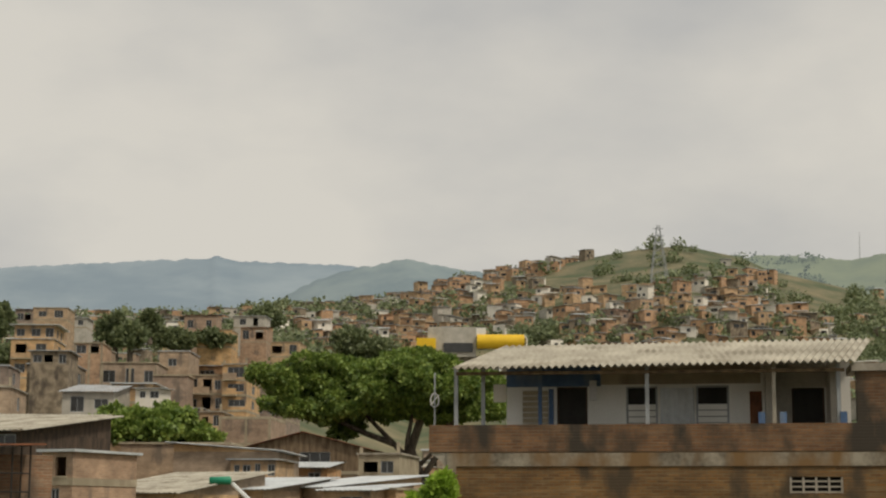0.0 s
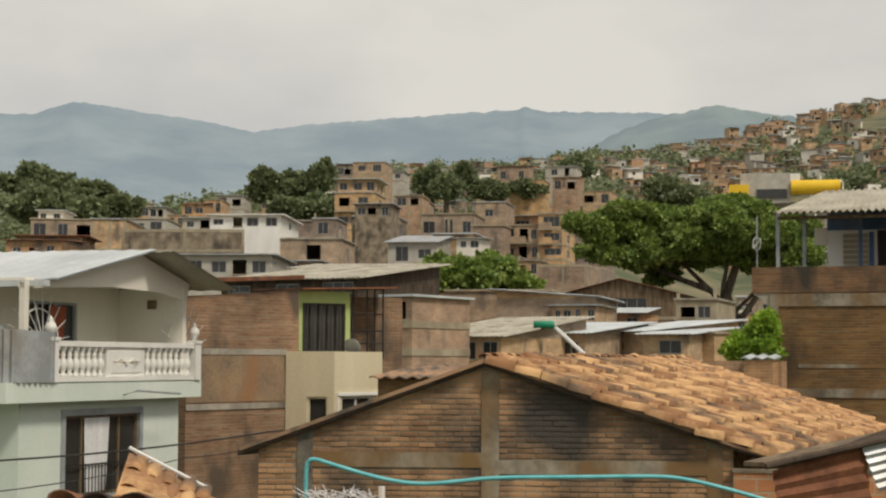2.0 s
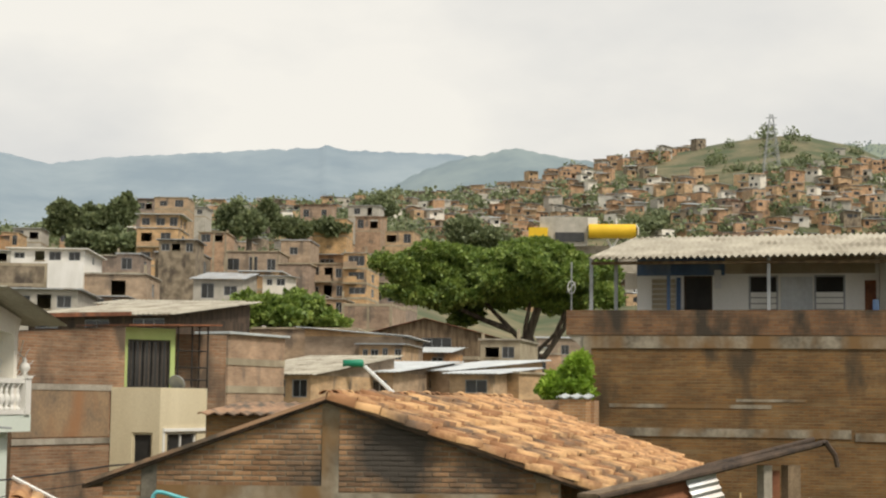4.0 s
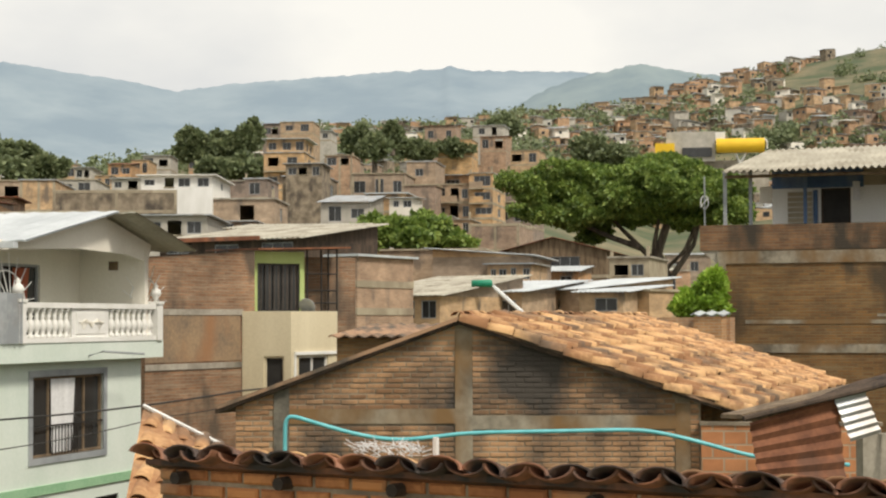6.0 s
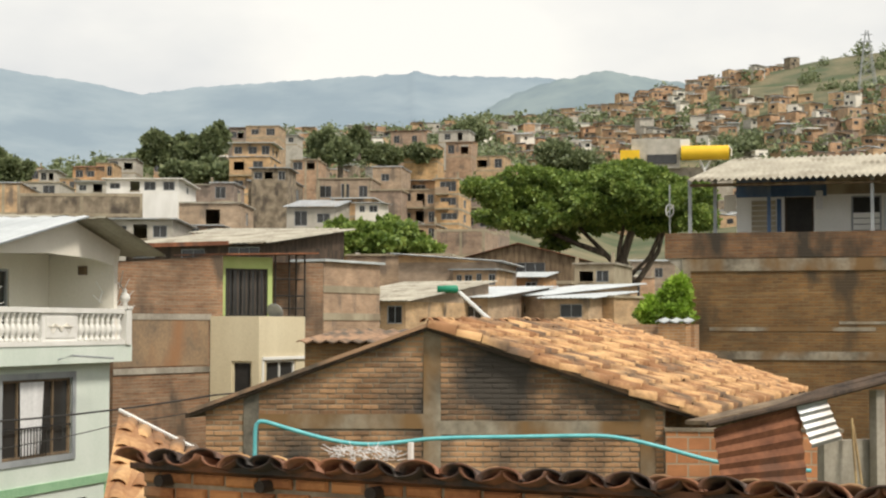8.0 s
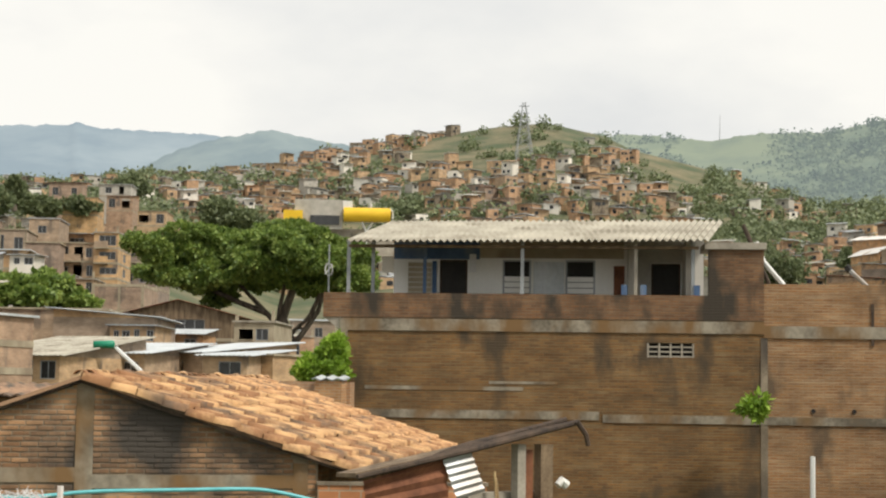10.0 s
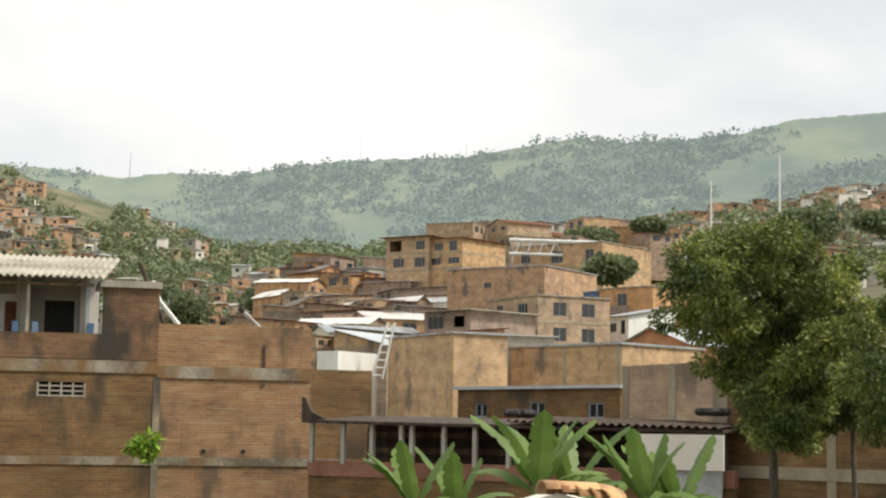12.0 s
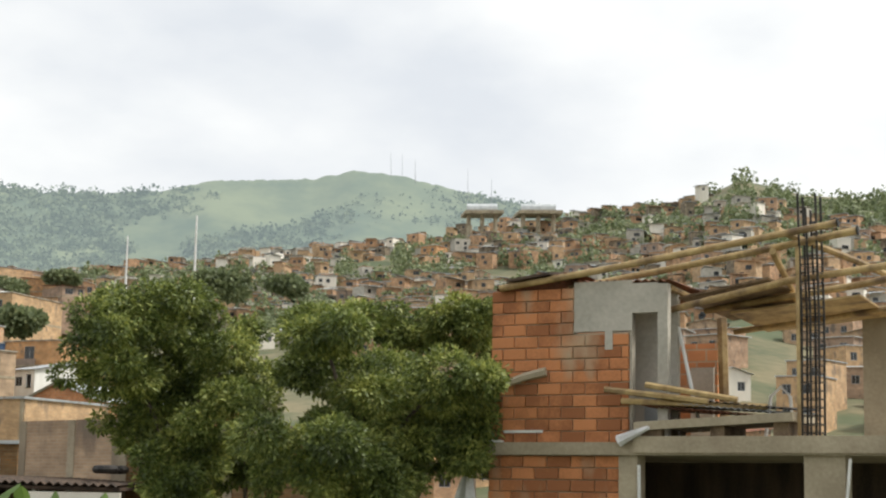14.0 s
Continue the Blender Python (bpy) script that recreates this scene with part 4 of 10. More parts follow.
# The black pane stands in for the unlit room behind each door.
for xa, za, xb, zb in ((3.66, 0.1, 4.56, 3.42), (0.75, 0.1, 1.6, 3.2)):
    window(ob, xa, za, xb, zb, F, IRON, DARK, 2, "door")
# Black squares painted for the shade in the block holes.
bm = bmesh.new()
for i in range(7):
    for j in range(4):
        box(bm, 0.08 + 0.09 * i, F - 0.02, 3.22 + 0.09 * j, 0.12 + 0.09 * i, F - 0.003, 3.28 + 0.09 * j)
part("vent_blocks", bm, DARK, ob, "row of black squares for the shade in vent block holes")

# ---------------------------------------------------------------- brick and cream house
ob = thing("brick_side_house", pose(-12.88, 36.48, 0, 0, 0, 65.1), "tall weathered brick side wall of a three-storey house", "house")
bm = bmesh.new()
prism(bm, [(0, 0), (3.86, 0), (3.86, 8.58), (0, 8.28)], 0.0, 0.2)
box(bm, 0, 0.2, 0, 0.2, 5, 8.25)
part("wall", bm, BRICK_BROWN, ob)
part("rear_wall", boxes((0.2, 4.8, 0, 3.86, 5.0, 8.3), (3.66, 0.2, 0, 3.86, 4.8, 8.5)), BRICK_BROWN, ob)
part("render_patch", boxes((0.0, -0.015, 5.9, 3.3, -0.002, 7.03)), weathered("stained_render_over_brick", (0.16, 0.12, 0.085), (0.33, 0.225, 0.13), 0.9, 12.0, 0.95, stain=(0.3, 0.15, 0.07)), ob, "stained thin render between two storeys")
for z in (5.8, 7.06):
    part("floor_band", boxes((-0.01, -0.03, z - 0.07, 3.4, -0.016, z + 0.07)), CONCRETE, ob)
part("roof", boxes((-0.25, -0.25, 8.58, 4.3, 5.2, 8.68)), TIN_RUST, ob, "thin rusty roof edge").rotation_euler = (0, radians(-3.5), 0)

ob = thing("cream_house_front", pose(-11.44, 39.51, 0, 0, 0, -9.1), "cream rendered corner of a brick house with dark windows", "house")
bm = holed(bmesh.new(), 1.27, 0, 7.08, [(0.56, 4.6, 1.09, 6.0)], 0.15)
part("wall", bm, CREAM_PAINT, ob)
# Black pane in place of the dark room behind.
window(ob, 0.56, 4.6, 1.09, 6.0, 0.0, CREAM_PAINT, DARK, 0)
side = part("side_wall", holed(bmesh.new(), 2.12, 0, 7.08, [(0.34, 4.9, 1.68, 6.0)], 0.15), CREAM_PAINT, ob, "sunlit cream side wall")
side.matrix_local = pose(1.27, 0, 0, 0, 0, 79.4)
fr = window(side, 0.34, 4.9, 1.68, 6.0, 0.0, WHITE_PAINT, GLASS, 1)
part("window_hood", boxes((0.12, -0.05, 6.02, 2.1, -0.002, 6.1), (0.12, -0.03, 4.9, 0.2, -0.002, 6.02)), WHITE_PAINT, side)
part("parapet_top", sheet(bmesh.new(), (0.02, 0.15, 7.078), (1.26, 0.15, 7.078), (1.65, 2.1, 7.078), (0.4, 2.2, 7.078), 0.1), CREAM_PAINT, ob)

ob = thing("upper_floor_room", pose(-11.52, 41.04, 7.0, 0, 0, 38.8), "upper room with a wide dark window under a lime lintel", "house")
part("wall", holed(bmesh.new(), 1.4, -2, 1.6, [(0.06, 0.08, 1.24, 1.3)], 0.15, 0, -0.03), LIME_PAINT, ob)
part("brick_wall", boxes((1.4, 0.6, -4, 3.15, 0.75, 1.5), (-0.03, 0.15, -4, 0.15, 4, 1.6)), BRICK_BROWN, ob)
f = window(ob, 0.06, 0.08, 1.24, 1.3, 0.0, IRON, GLASS, 4)
bm = bmesh.new()
corrugated(bm, (0.1, 0.09, 1.25), (1.2, 0.09, 1.25), (0.1, 0.09, 0.1), (1.2, 0.09, 0.1), 0.12, 0.012, 0.003)
part("curtain", bm, weathered("brown_curtain", (0.03, 0.025, 0.02), (0.1, 0.08, 0.065), 3, 20, 0.9, streak=9), f, "dark brown curtain")
part("downpipe", tubes([(-0.1, -0.06, -2), (-0.1, -0.06, 1.55)], r=0.04), STEEL_WHITE, ob)
for x, y in ((1.45, 0.0), (1.85, 0.0), (2.3, 0.0), (2.3, 0.5)):
    part("iron_post", tubes([(x, y, -0.1), (x, y, 1.72)], r=0.022), IRON, ob)
for z in (0.3, 0.62, 1.05, 1.7):
    part("iron_rail", tubes([(1.4, 0, z), (2.3, 0, z)], [(2.3, 0, z), (2.3, 0.5, z)], r=0.018), IRON, ob)
part("terrace_roof", sheet(bmesh.new(), (-0.1, -0.4, 1.66), (2.5, -0.4, 1.74), (2.5, 3, 1.8), (-0.1, 3, 1.75), 0.04), TIN_RUST, ob, "thin dark sheet roof over the terrace")
ob = part("satellite_dish", lathe([(0.02, 0.1), (0.12, 0.07), (0.2, 0.02), (0.23, -0.03), (0.225, -0.04), (0.1, 0.02)], 14), GREY_PAINT)
tagged(ob, "small grey satellite dish on an iron terrace", "satellite dish")
ob.matrix_world = pose(-10.3, 41.6, 7.22, -60, 30, 0)

# ---------------------------------------------------------------- long brick house with a covered terrace
LONG = pose(-0.38, 44.19, 0, 0, 0, -9.0)
ob = thing("long_brick_house", LONG, "long weathered brick house with a covered roof terrace", "house")
part("wall", holed(bmesh.new(), 11.1, 0, 8.62, [(8.55, 7.64, 9.78, 8.02)], 0.25, 0, 0.49), BRICK_WALL, ob)
part("end_wall", boxes((0.49, 0.25, 0, 0.74, 8.0, 8.6)), BRICK_WALL, ob)
part("rear_wall", boxes((0.74, 7.8, 0, 17.3, 8.0, 8.5)), BRICK_WALL, ob)
part("parapet", boxes((-0.05, -0.03, 8.62, 10.15, 0.17, 9.28)), PARAPET_BRICK, ob, "stained brick terrace parapet")
part("parapet_return", boxes((-0.05, 0.17, 8.62, 0.15, 6, 9.28)), BRICK_WALL, ob)
part("stair_wall", boxes((10.15, -0.02, 8.62, 11.59, 0.23, 10.5)), PARAPET_BRICK, ob, "blackened brick stair wall")
part("stair_cap", boxes((10.05, -0.1, 10.5, 11.65, 1.6, 10.68)), CONCRETE, ob)
part("right_wall", boxes((11.59, 0.01, 0, 15.66, 0.26, 9.6)), BRICK_RED, ob, "redder brick wall section")
part("low_end_wall", boxes((15.66, 0.02, 0, 17.35, 0.27, 8.5)), BRICK_WALL, ob)
part("floor_slab", boxes((0.74, 0.25, 8.35, 15.6, 7.8, 8.5)), CONCRETE, ob)
for x0, x1, z0, z1 in ((0.49, 11.59, 8.28, 8.6), (11.59, 15.66, 8.18, 8.5)):
    part("upper_band", boxes((x0, -0.035, z0, x1, -0.004, z1)), BAND, ob, "grey concrete ring beam with black streaks")
part("lower_band", boxes((0.49, -0.03, 5.98, 7.3, -0.004, 6.2), (7.4, -0.03, 5.92, 17.3, -0.004, 6.13)), BAND, ob, "pale concrete floor band")
part("mortar_course", boxes((1.1, -0.012, 6.72, 5.3, -0.002, 6.82), (4.4, -0.014, 6.9, 6.2, -0.002, 6.97)), BAND, ob, "smeared pale mortar course")
part("pilaster", boxes((0.4, -0.05, 0, 0.62, -0.036, 8.6), (0.4, -0.036, 0, 0.489, 0.3, 8.6)), BAND, ob, "grey corner pilaster")
part("pilaster", boxes((11.5, -0.02, 0, 11.68, 0.009, 8.18)), MORTAR, ob)
part("brace_bracket", prism(bmesh.new(), [(-0.05, 8.62), (0.4, 8.62), (0.4, 8.25), (0.2, 8.45)], 0.0, 0.15), CONCRETE, ob)
bm = bmesh.new()
for k in range(4):
    for j in range(3):
        box(bm, 8.58 + 0.3 * k, 0.02, 7.65 + 0.125 * j, 8.84 + 0.3 * k, 0.1, 7.69 + 0.125 * j)
for k in range(5):
    box(bm, 8.55 + 0.295 * k, 0.01, 7.64, 8.6 + 0.295 * k, 0.12, 8.02)
v = part("vent_grille", bm, CONCRETE, ob, "pierced block ventilation grille")
# Black panel put in for the shade behind the grille.
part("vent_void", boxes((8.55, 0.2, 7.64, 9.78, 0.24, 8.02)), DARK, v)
# Black plugs on the wall give the shade inside the holes.
for x in (12.85, 13.9):
    part("drain_hole", tubes([(x, -0.02, 6.3), (x, 0.05, 6.3)], r=0.06), DARK, ob, "black plug for the shade in a small drain hole")
part("drain_pipe", boxes((14.35, -0.03, 8.0, 14.42, 0.0, 9.1)), WOOD_DARK, ob, "dark drain pipe streak")

# terrace rooms
TB = 2.2
rooms = part("terrace_wall", holed(bmesh.new(), 8.6, 8.5, 10.95, [(2.88, 8.55, 3.66, 10.35), (4.64, 8.9, 5.43, 10.35), (6.39, 8.9, 7.21, 10.36), (8.75, 8.55, 9.56, 10.28)], 0.15, TB, 1.59), WHITE_PAINT, ob, "whitewashed terrace wall with openings")
part("blue_lintel", boxes((1.59, TB - 0.03, 10.36, 4.0, TB - 0.003, 10.92)), BLUE_PAINT, ob, "faded blue board above the doors")
part("beige_lintel", boxes((4.0, TB - 0.025, 10.4, 8.0, TB - 0.003, 10.92)), CONCRETE_TAN, ob, "beige board above the windows")
for k in range(12):
    part("shutter_slat", boxes((2.0, TB - 0.03, 8.6 + 0.14 * k, 2.65, TB - 0.005, 8.72 + 0.14 * k)), CONCRETE_TAN, ob)
part("blue_door_post", boxes((2.68, TB - 0.08, 8.5, 2.8, TB - 0.031, 10.3)), BLUE_PAINT, ob)
# Black panes fill these openings as the shade of the rooms behind.
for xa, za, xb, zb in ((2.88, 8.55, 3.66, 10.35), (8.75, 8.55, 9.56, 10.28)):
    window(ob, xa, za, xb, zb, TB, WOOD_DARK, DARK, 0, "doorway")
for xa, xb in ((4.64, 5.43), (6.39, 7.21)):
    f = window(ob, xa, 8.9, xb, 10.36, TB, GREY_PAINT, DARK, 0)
    for k in range(6):
        part("shutter_board", boxes((xa + 0.05, TB + 0.005, 8.95 + 0.16 * k, xb - 0.05, TB + 0.03, 9.09 + 0.16 * k)), WHITE_PAINT, f)
bm = bmesh.new()
corrugated(bm, (5.5, TB - 0.05, 10.3), (6.35, TB - 0.05, 10.3), (5.5, TB - 0.05, 8.6), (6.35, TB - 0.05, 8.6), 0.18, 0.02, 0.006)
part("tin_panel", bm, TIN_LIGHT, ob, "pale corrugated wall panel")
part("brown_door", boxes((7.72, TB - 0.03, 8.5, 8.02, TB - 0.004, 10.2)), TIN_RUST, ob, "narrow brown door")
part("grey_partition", boxes((8.1, TB - 0.6, 8.5, 8.3, TB - 0.02, 10.8), (9.6, 0.6, 8.5, 9.75, TB - 0.02, 10.8)), RENDER_GREY, ob)
part("grey_wall_panel", boxes((8.35, TB - 0.02, 8.5, 8.74, TB - 0.004, 10.9), (8.74, TB - 0.02, 10.29, 9.6, TB - 0.004, 10.9)), RENDER_GREY, ob)
part("towel", sheet(bmesh.new(), (3.72, TB - 0.12, 10.5), (3.72, TB - 0.02, 10.5), (3.9, TB - 0.02, 10.5), (3.9, TB - 0.12, 10.5), 0.5), CURTAIN, ob, "pale hanging towel")
part("picture_board", boxes((1.3, TB - 0.4, 9.95, 1.62, TB - 0.36, 10.4), (1.36, TB - 0.42, 10.02, 1.56, TB - 0.4, 10.33)), OFFWHITE, ob, "tilted pale board on the end wall")
bm = bmesh.new()
corrugated(bm, (0.57, -0.35, 10.64), (10.1, -0.35, 10.72), (1.3, 4.3, 11.62), (10.9, 4.3, 11.7), 0.177, 0.04, 0.02)
part("terrace_roof", bm, ASBESTOS, ob, "weathered corrugated fibre cement roof")
for x, y, mat, z1 in ((0.6, 0.1, GREY_PAINT, 10.68), (1.2, 0.6, GREY_PAINT, 10.8), (5.25, 0.1, GREY_PAINT, 10.7), (8.25, 0.1, CONCRETE, 10.75), (9.75, 0.1, GREY_PAINT, 10.76), (2.55, 1.2, BLUE_PAINT, 10.95)):
    part("roof_post", boxes((x - 0.045, y - 0.045, 8.5, x + 0.045, y + 0.045, z1)), mat, ob)
part("roof_beam", boxes((0.6, 0.05, 10.5, 9.9, 0.14, 10.58)), WOOD_OLD, ob)
for x in (7.95, 8.45, 9.85):
    part("blue_dado", boxes((x - 0.08, 0.02, 8.5, x + 0.08, 0.05, 9.55)), BLUE_PAINT, ob, "blue painted post foot")

# timbers and scrap on the wall tops
ob = thing("leaning_planks", LONG, "dark and white planks leaning over a brick wall", "plank")
part("dark_plank", tubes([(11.75, 0.3, 9.62), (11.1, 0.5, 11.2)], r=0.06), WOOD_DARK, ob)
part("white_plank", tubes([(12.15, 0.4, 9.6), (11.65, 0.5, 10.2), (11.45, 0.6, 10.75)], r=0.07), STEEL_WHITE, ob)
ob = thing("leaning_pipe", LONG, "short grey pipe leaning on the wall top", "pipe")
part("pipe_shaft", tubes([(14.3, 0.3, 9.58), (13.85, 0.5, 10.05)], r=0.06), TIN_GREY, ob)
part("pipe_cap", tubes([(13.9, 0.48, 10.0), (13.8, 0.52, 10.12)], r=0.09), DARK, ob)
ob = thing("antenna_mast", pose(-0.3, 44.3, 9.28), "thin antenna mast with a round white fan", "antenna")
part("mast", tubes([(0, 0, 0), (0, 0, 1.3)], r=0.02), GREY_PAINT, ob)
part("fan", tubes([(0.1 * math.cos(a), 0, 0.62 + 0.17 * math.sin(a)) for a in np.linspace(0, math.tau, 14)], [(-0.1, 0, 0.5), (0.1, 0, 0.75)], r=0.016), STEEL_WHITE, ob)

# ---------------------------------------------------------------- unfinished block house
SITE = pose(17.68, 16.89, 0, 0, 0, -73.4)
SITE_HOUSE = ob = thing("unfinished_block_house", SITE, "unfinished red block house with a bare concrete frame", "house")
part("block_bed", boxes((0.14, 0.03, 0.0, 2.24, 0.15, 7.54), (0.17, 0.03, 7.72, 1.5, 0.15, 9.9), (1.5, 0.03, 7.72, 2.36, 0.15, 9.3)), CONCRETE_TAN, ob, "mortar bed of the block wall")
part("side_wall", boxes((0.14, 0.15, 0, 0.29, 5.0, 9.75)), BRICK_ORANGE, ob)
part("render_wall", boxes((1.5, 0.02, 9.32, 2.41, 0.15, 10.05), (2.41, 0.02, 9.57, 2.8, 0.15, 10.0), (2.8, 0.02, 7.72, 2.95, 0.15, 9.98)), RENDER_GREY, ob, "bare grey cement render")
# Wall added close behind the door to keep the doorway dark.
part("render_return", boxes((2.2, 0.56, 7.72, 2.9, 0.66, 9.9)), RENDER_GREY, ob)
d = part("doorway", boxes((2.37, 0.03, 7.72, 2.41, 0.15, 9.57)), CONCRETE, ob)
part("door_leaf", boxes((2.41, 0.5, 7.72, 2.8, 0.54, 8.45)), GREY_PAINT, d, "grey half door in the shade")
part("floor_slab", boxes((-0.1, -0.12, 7.54, 9.5, 7.0, 7.72)), CONCRETE_TAN, ob, "tan concrete floor slab")
part("edge_beam", boxes((2.5, -0.16, 7.57, 9.5, -0.122, 7.8)), CONCRETE_TAN, ob)
for x0, x1 in ((2.24, 2.52), (4.92, 5.48), (7.8, 8.2)):
    part("column", boxes((x0, -0.06, 0, x1, 0.25, 7.54)), CONCRETE_TAN, ob, "bare concrete column")
# Dark wall added so that the open lower floor reads as unlit.
part("dark_room_wall", boxes((0.3, 3.2, 0, 9.5, 3.35, 7.53), (0.3, 0.2, 0, 0.4, 3.2, 7.53)), WOOD_DARK, ob, "added dark wall standing in for the unlit open lower floor")
part("room_floor", boxes((2.5, 0, 4.5, 9.5, 4, 4.6)), CONCRETE, ob)
part("white_pipe", tubes([(2.58, -0.09, 5.0), (2.56, -0.09, 7.4)], [(5.52, -0.1, 5.5), (5.5, -0.1, 6.9), (5.56, -0.1, 7.5)], r=0.025), STEEL_WHITE, ob)
part("canvas_strip", tube(tube(bmesh.new(), [(0.1, -0.02, 8.63), (0.5, -0.05, 8.6), (0.75, -0.04, 8.68), (1.08, -0.02, 8.75)], 0.05, 0.07, 6), (Vector((0.1, -0.02, 8.6)), Vector((0.6, -0.04, 8.62))), 0.04, sides=6), CONCRETE_TAN, ob, "ragged cement-stained canvas strip")
part("steel_lath", boxes((0.4, -0.03, 7.86, 1.02, 0.02, 7.9), (-0.12, -0.14, 7.723, 0.4, -0.02, 7.75)), STEEL_WHITE, ob)
part("render_finger", boxes((2.0, -0.008, 9.05, 2.12, 0.0, 9.32)), RENDER_GREY, ob)
part("rear_block_wall", boxes((1.0, 4.0, 7.72, 2.3, 4.15, 9.5)), BRICK_ORANGE, ob)
part("rear_door", boxes((1.85, 3.94, 7.72, 2.25, 3.99, 9.1)), RENDER_GREY, ob)
part("rear_post", tubes([(2.6, 3.5, 7.72), (2.55, 3.5, 9.85)], r=0.09), BAMBOO, ob)
part("rear_column", boxes((4.95, 3.0, 7.72, 5.5, 3.4, 9.9)), CONCRETE_TAN, ob)
part("white_rods", tubes([(2.9, 0.6, 9.4), (3.3, 0.4, 7.9)], [(3.6, 2.4, 7.8), (3.7, 2.4, 8.5), (3.85, 2.4, 8.65), (4.0, 2.4, 8.5), (4.05, 2.4, 7.8)], r=0.03), STEEL_WHITE, ob)
# rebar cage
bm = bmesh.new()
for x, y in ((4.86, 0.1), (4.98, 0.1), (5.1, 0.1), (4.86, 0.35), (5.1, 0.35), (4.98, 0.35)):
    tube(bm, [(x, y, 7.72), (x + 0.01, y, 9.5), (x - 0.02 + 0.02 * math.sin(x * 40), y, 11.05 + 0.1 * math.sin(x * 30))], 0.018, sides=5)
for k in range(22):
    z = 7.85 + 0.115 * k
    tube(bm, [(4.85, 0.09, z), (5.11, 0.09, z + 0.01), (5.11, 0.36, z), (4.85, 0.36, z), (4.85, 0.09, z)], 0.009, sides=4)
cage = part("rebar_cage", bm, IRON, ob, "rusty steel reinforcement cage")
part("shutter_board", boxes((4.8, 0.07, 7.72, 4.85, 0.2, 10.4)), BAMBOO, cage, "raw timber board on the cage")
# bamboo roof frame
poles = [[(0.35, -0.1, 10.0), (2.0, -0.1, 10.2), (5.45, -0.15, 10.66)], [(1.3, 0.3, 10.0), (3.6, 0.2, 10.3), (5.65, 0.1, 10.58)], [(2.8, 0.5, 9.65), (4.6, 0.4, 9.98), (7.5, 0.2, 10.25)], [(2.95, 1.6, 9.75), (5.5, 1.2, 10.0), (8.2, 0.8, 10.4)],
         [(3.0, 2.8, 9.55), (5.6, 2.2, 9.75), (8.5, 1.8, 10.1)], [(4.6, -0.1, 10.62), (5.4, 1.0, 10.3), (6.2, 2.4, 9.9)], [(2.9, 3.0, 9.8), (2.9, 0.2, 9.95)], [(4.1, 3.2, 9.6), (4.5, 0.0, 10.35)]]
for p in poles:
    c = part("bamboo_pole", tubes(p, r=0.05, sides=8), BAMBOO, ob, "dry bamboo roof pole")
    if p[0][1] < 0.4:
        part("pole_end", tubes([Vector(p[-1]), Vector(p[-1]) + Vector((0.02, 0, 0.002))], r=0.062, sides=8), DARK, c)
bm = bmesh.new()
corrugated(bm, (0.3, -0.15, 9.98), (1.6, -0.12, 10.2), (0.3, 1.5, 9.95), (1.6, 1.5, 10.15), 0.12, 0.018, 0.008)
corrugated(bm, (0.9, 0.1, 10.1), (3.0, 0.0, 10.02), (0.9, 3.0, 10.1), (3.0, 3.0, 10.0), 0.12, 0.018, 0.008)
part("loose_roof_sheet", bm, TIN_RUST, ob, "dark rusty roof sheet")
part("loose_roof_sheet", sheet(bmesh.new(), (2.9, 0.6, 9.85), (4.3, 0.4, 10.05), (4.4, 2.6, 9.95), (3.0, 2.8, 9.75), 0.03), WOOD_OLD, ob, "brown board on the poles")
part("loose_roof_sheet", sheet(bmesh.new(), (3.4, 1.4, 9.7), (5.4, 1.2, 9.85), (5.4, 3.0, 9.75), (3.4, 3.2, 9.6), 0.03), BAMBOO, ob, "straw-coloured mat on the poles")
part("fallen_scrap", sheet(bmesh.new(), (0.5, -0.2, 10.12), (1.2, -0.2, 10.2), (1.3, 0.3, 10.25), (0.6, 0.3, 10.15), 0.04), WOOD_DARK, ob)
# material stacked on the slab
ob = thing("sheet_stack", SITE, "stacked corrugated sheets and bamboo on a concrete slab", "building material")
for k, z in enumerate((8.0, 8.06, 8.12)):
    bm = bmesh.new()
    corrugated(bm, (2.6 + 0.1 * k, -0.1, z + 0.24), (4.7, -0.1, z + 0.05), (2.7, 1.2, z + 0.22), (4.8, 1.2, z + 0.1), 0.1, 0.014, 0.006)
    part("roof_sheet", bm, (TIN_RUST, TIN_GREY, IRON)[k], ob)
part("tan_board", sheet(bmesh.new(), (2.5, -0.15, 8.0), (4.8, -0.15, 8.12), (4.8, 1.0, 8.12), (2.5, 1.0, 8.0), 0.12), CONCRETE_TAN, ob)
part("packing_block", boxes((2.6, -0.1, 7.72, 2.9, 0.9, 7.9), (3.6, -0.05, 7.722, 3.8, 0.9, 7.99), (4.5, -0.05, 7.722, 4.7, 0.9, 8.0)), WOOD_OLD, ob)
for a, b in (((2.1, -0.25, 8.46), (3.6, -0.1, 8.28)), ((2.7, -0.2, 8.52), (4.0, -0.05, 8.3)), ((2.3, -0.1, 8.3), (4.4, 0.0, 8.2))):
    part("bamboo_pole", tubes([a, b], r=0.045), BAMBOO, ob)
part("crumpled_sack", tube(bmesh.new(), [(2.3, -0.2, 7.73), (2.5, -0.2, 7.82), (2.75, -0.2, 7.92)], 0.09, 0.03, 7), CURTAIN, ob, "dirty pinkish sack")
ob = thing("hanging_sheet", SITE, "grey and white sheet hung by a block wall", "cloth")
bm = bmesh.new()
corrugated(bm, (-0.22, -0.15, 7.24), (-0.06, -0.15, 7.24), (-0.45, -0.15, 6.6), (0.04, -0.15, 6.6), 0.12, 0.03, 0.006, 3)
part("cloth", bm, CURTAIN, ob)


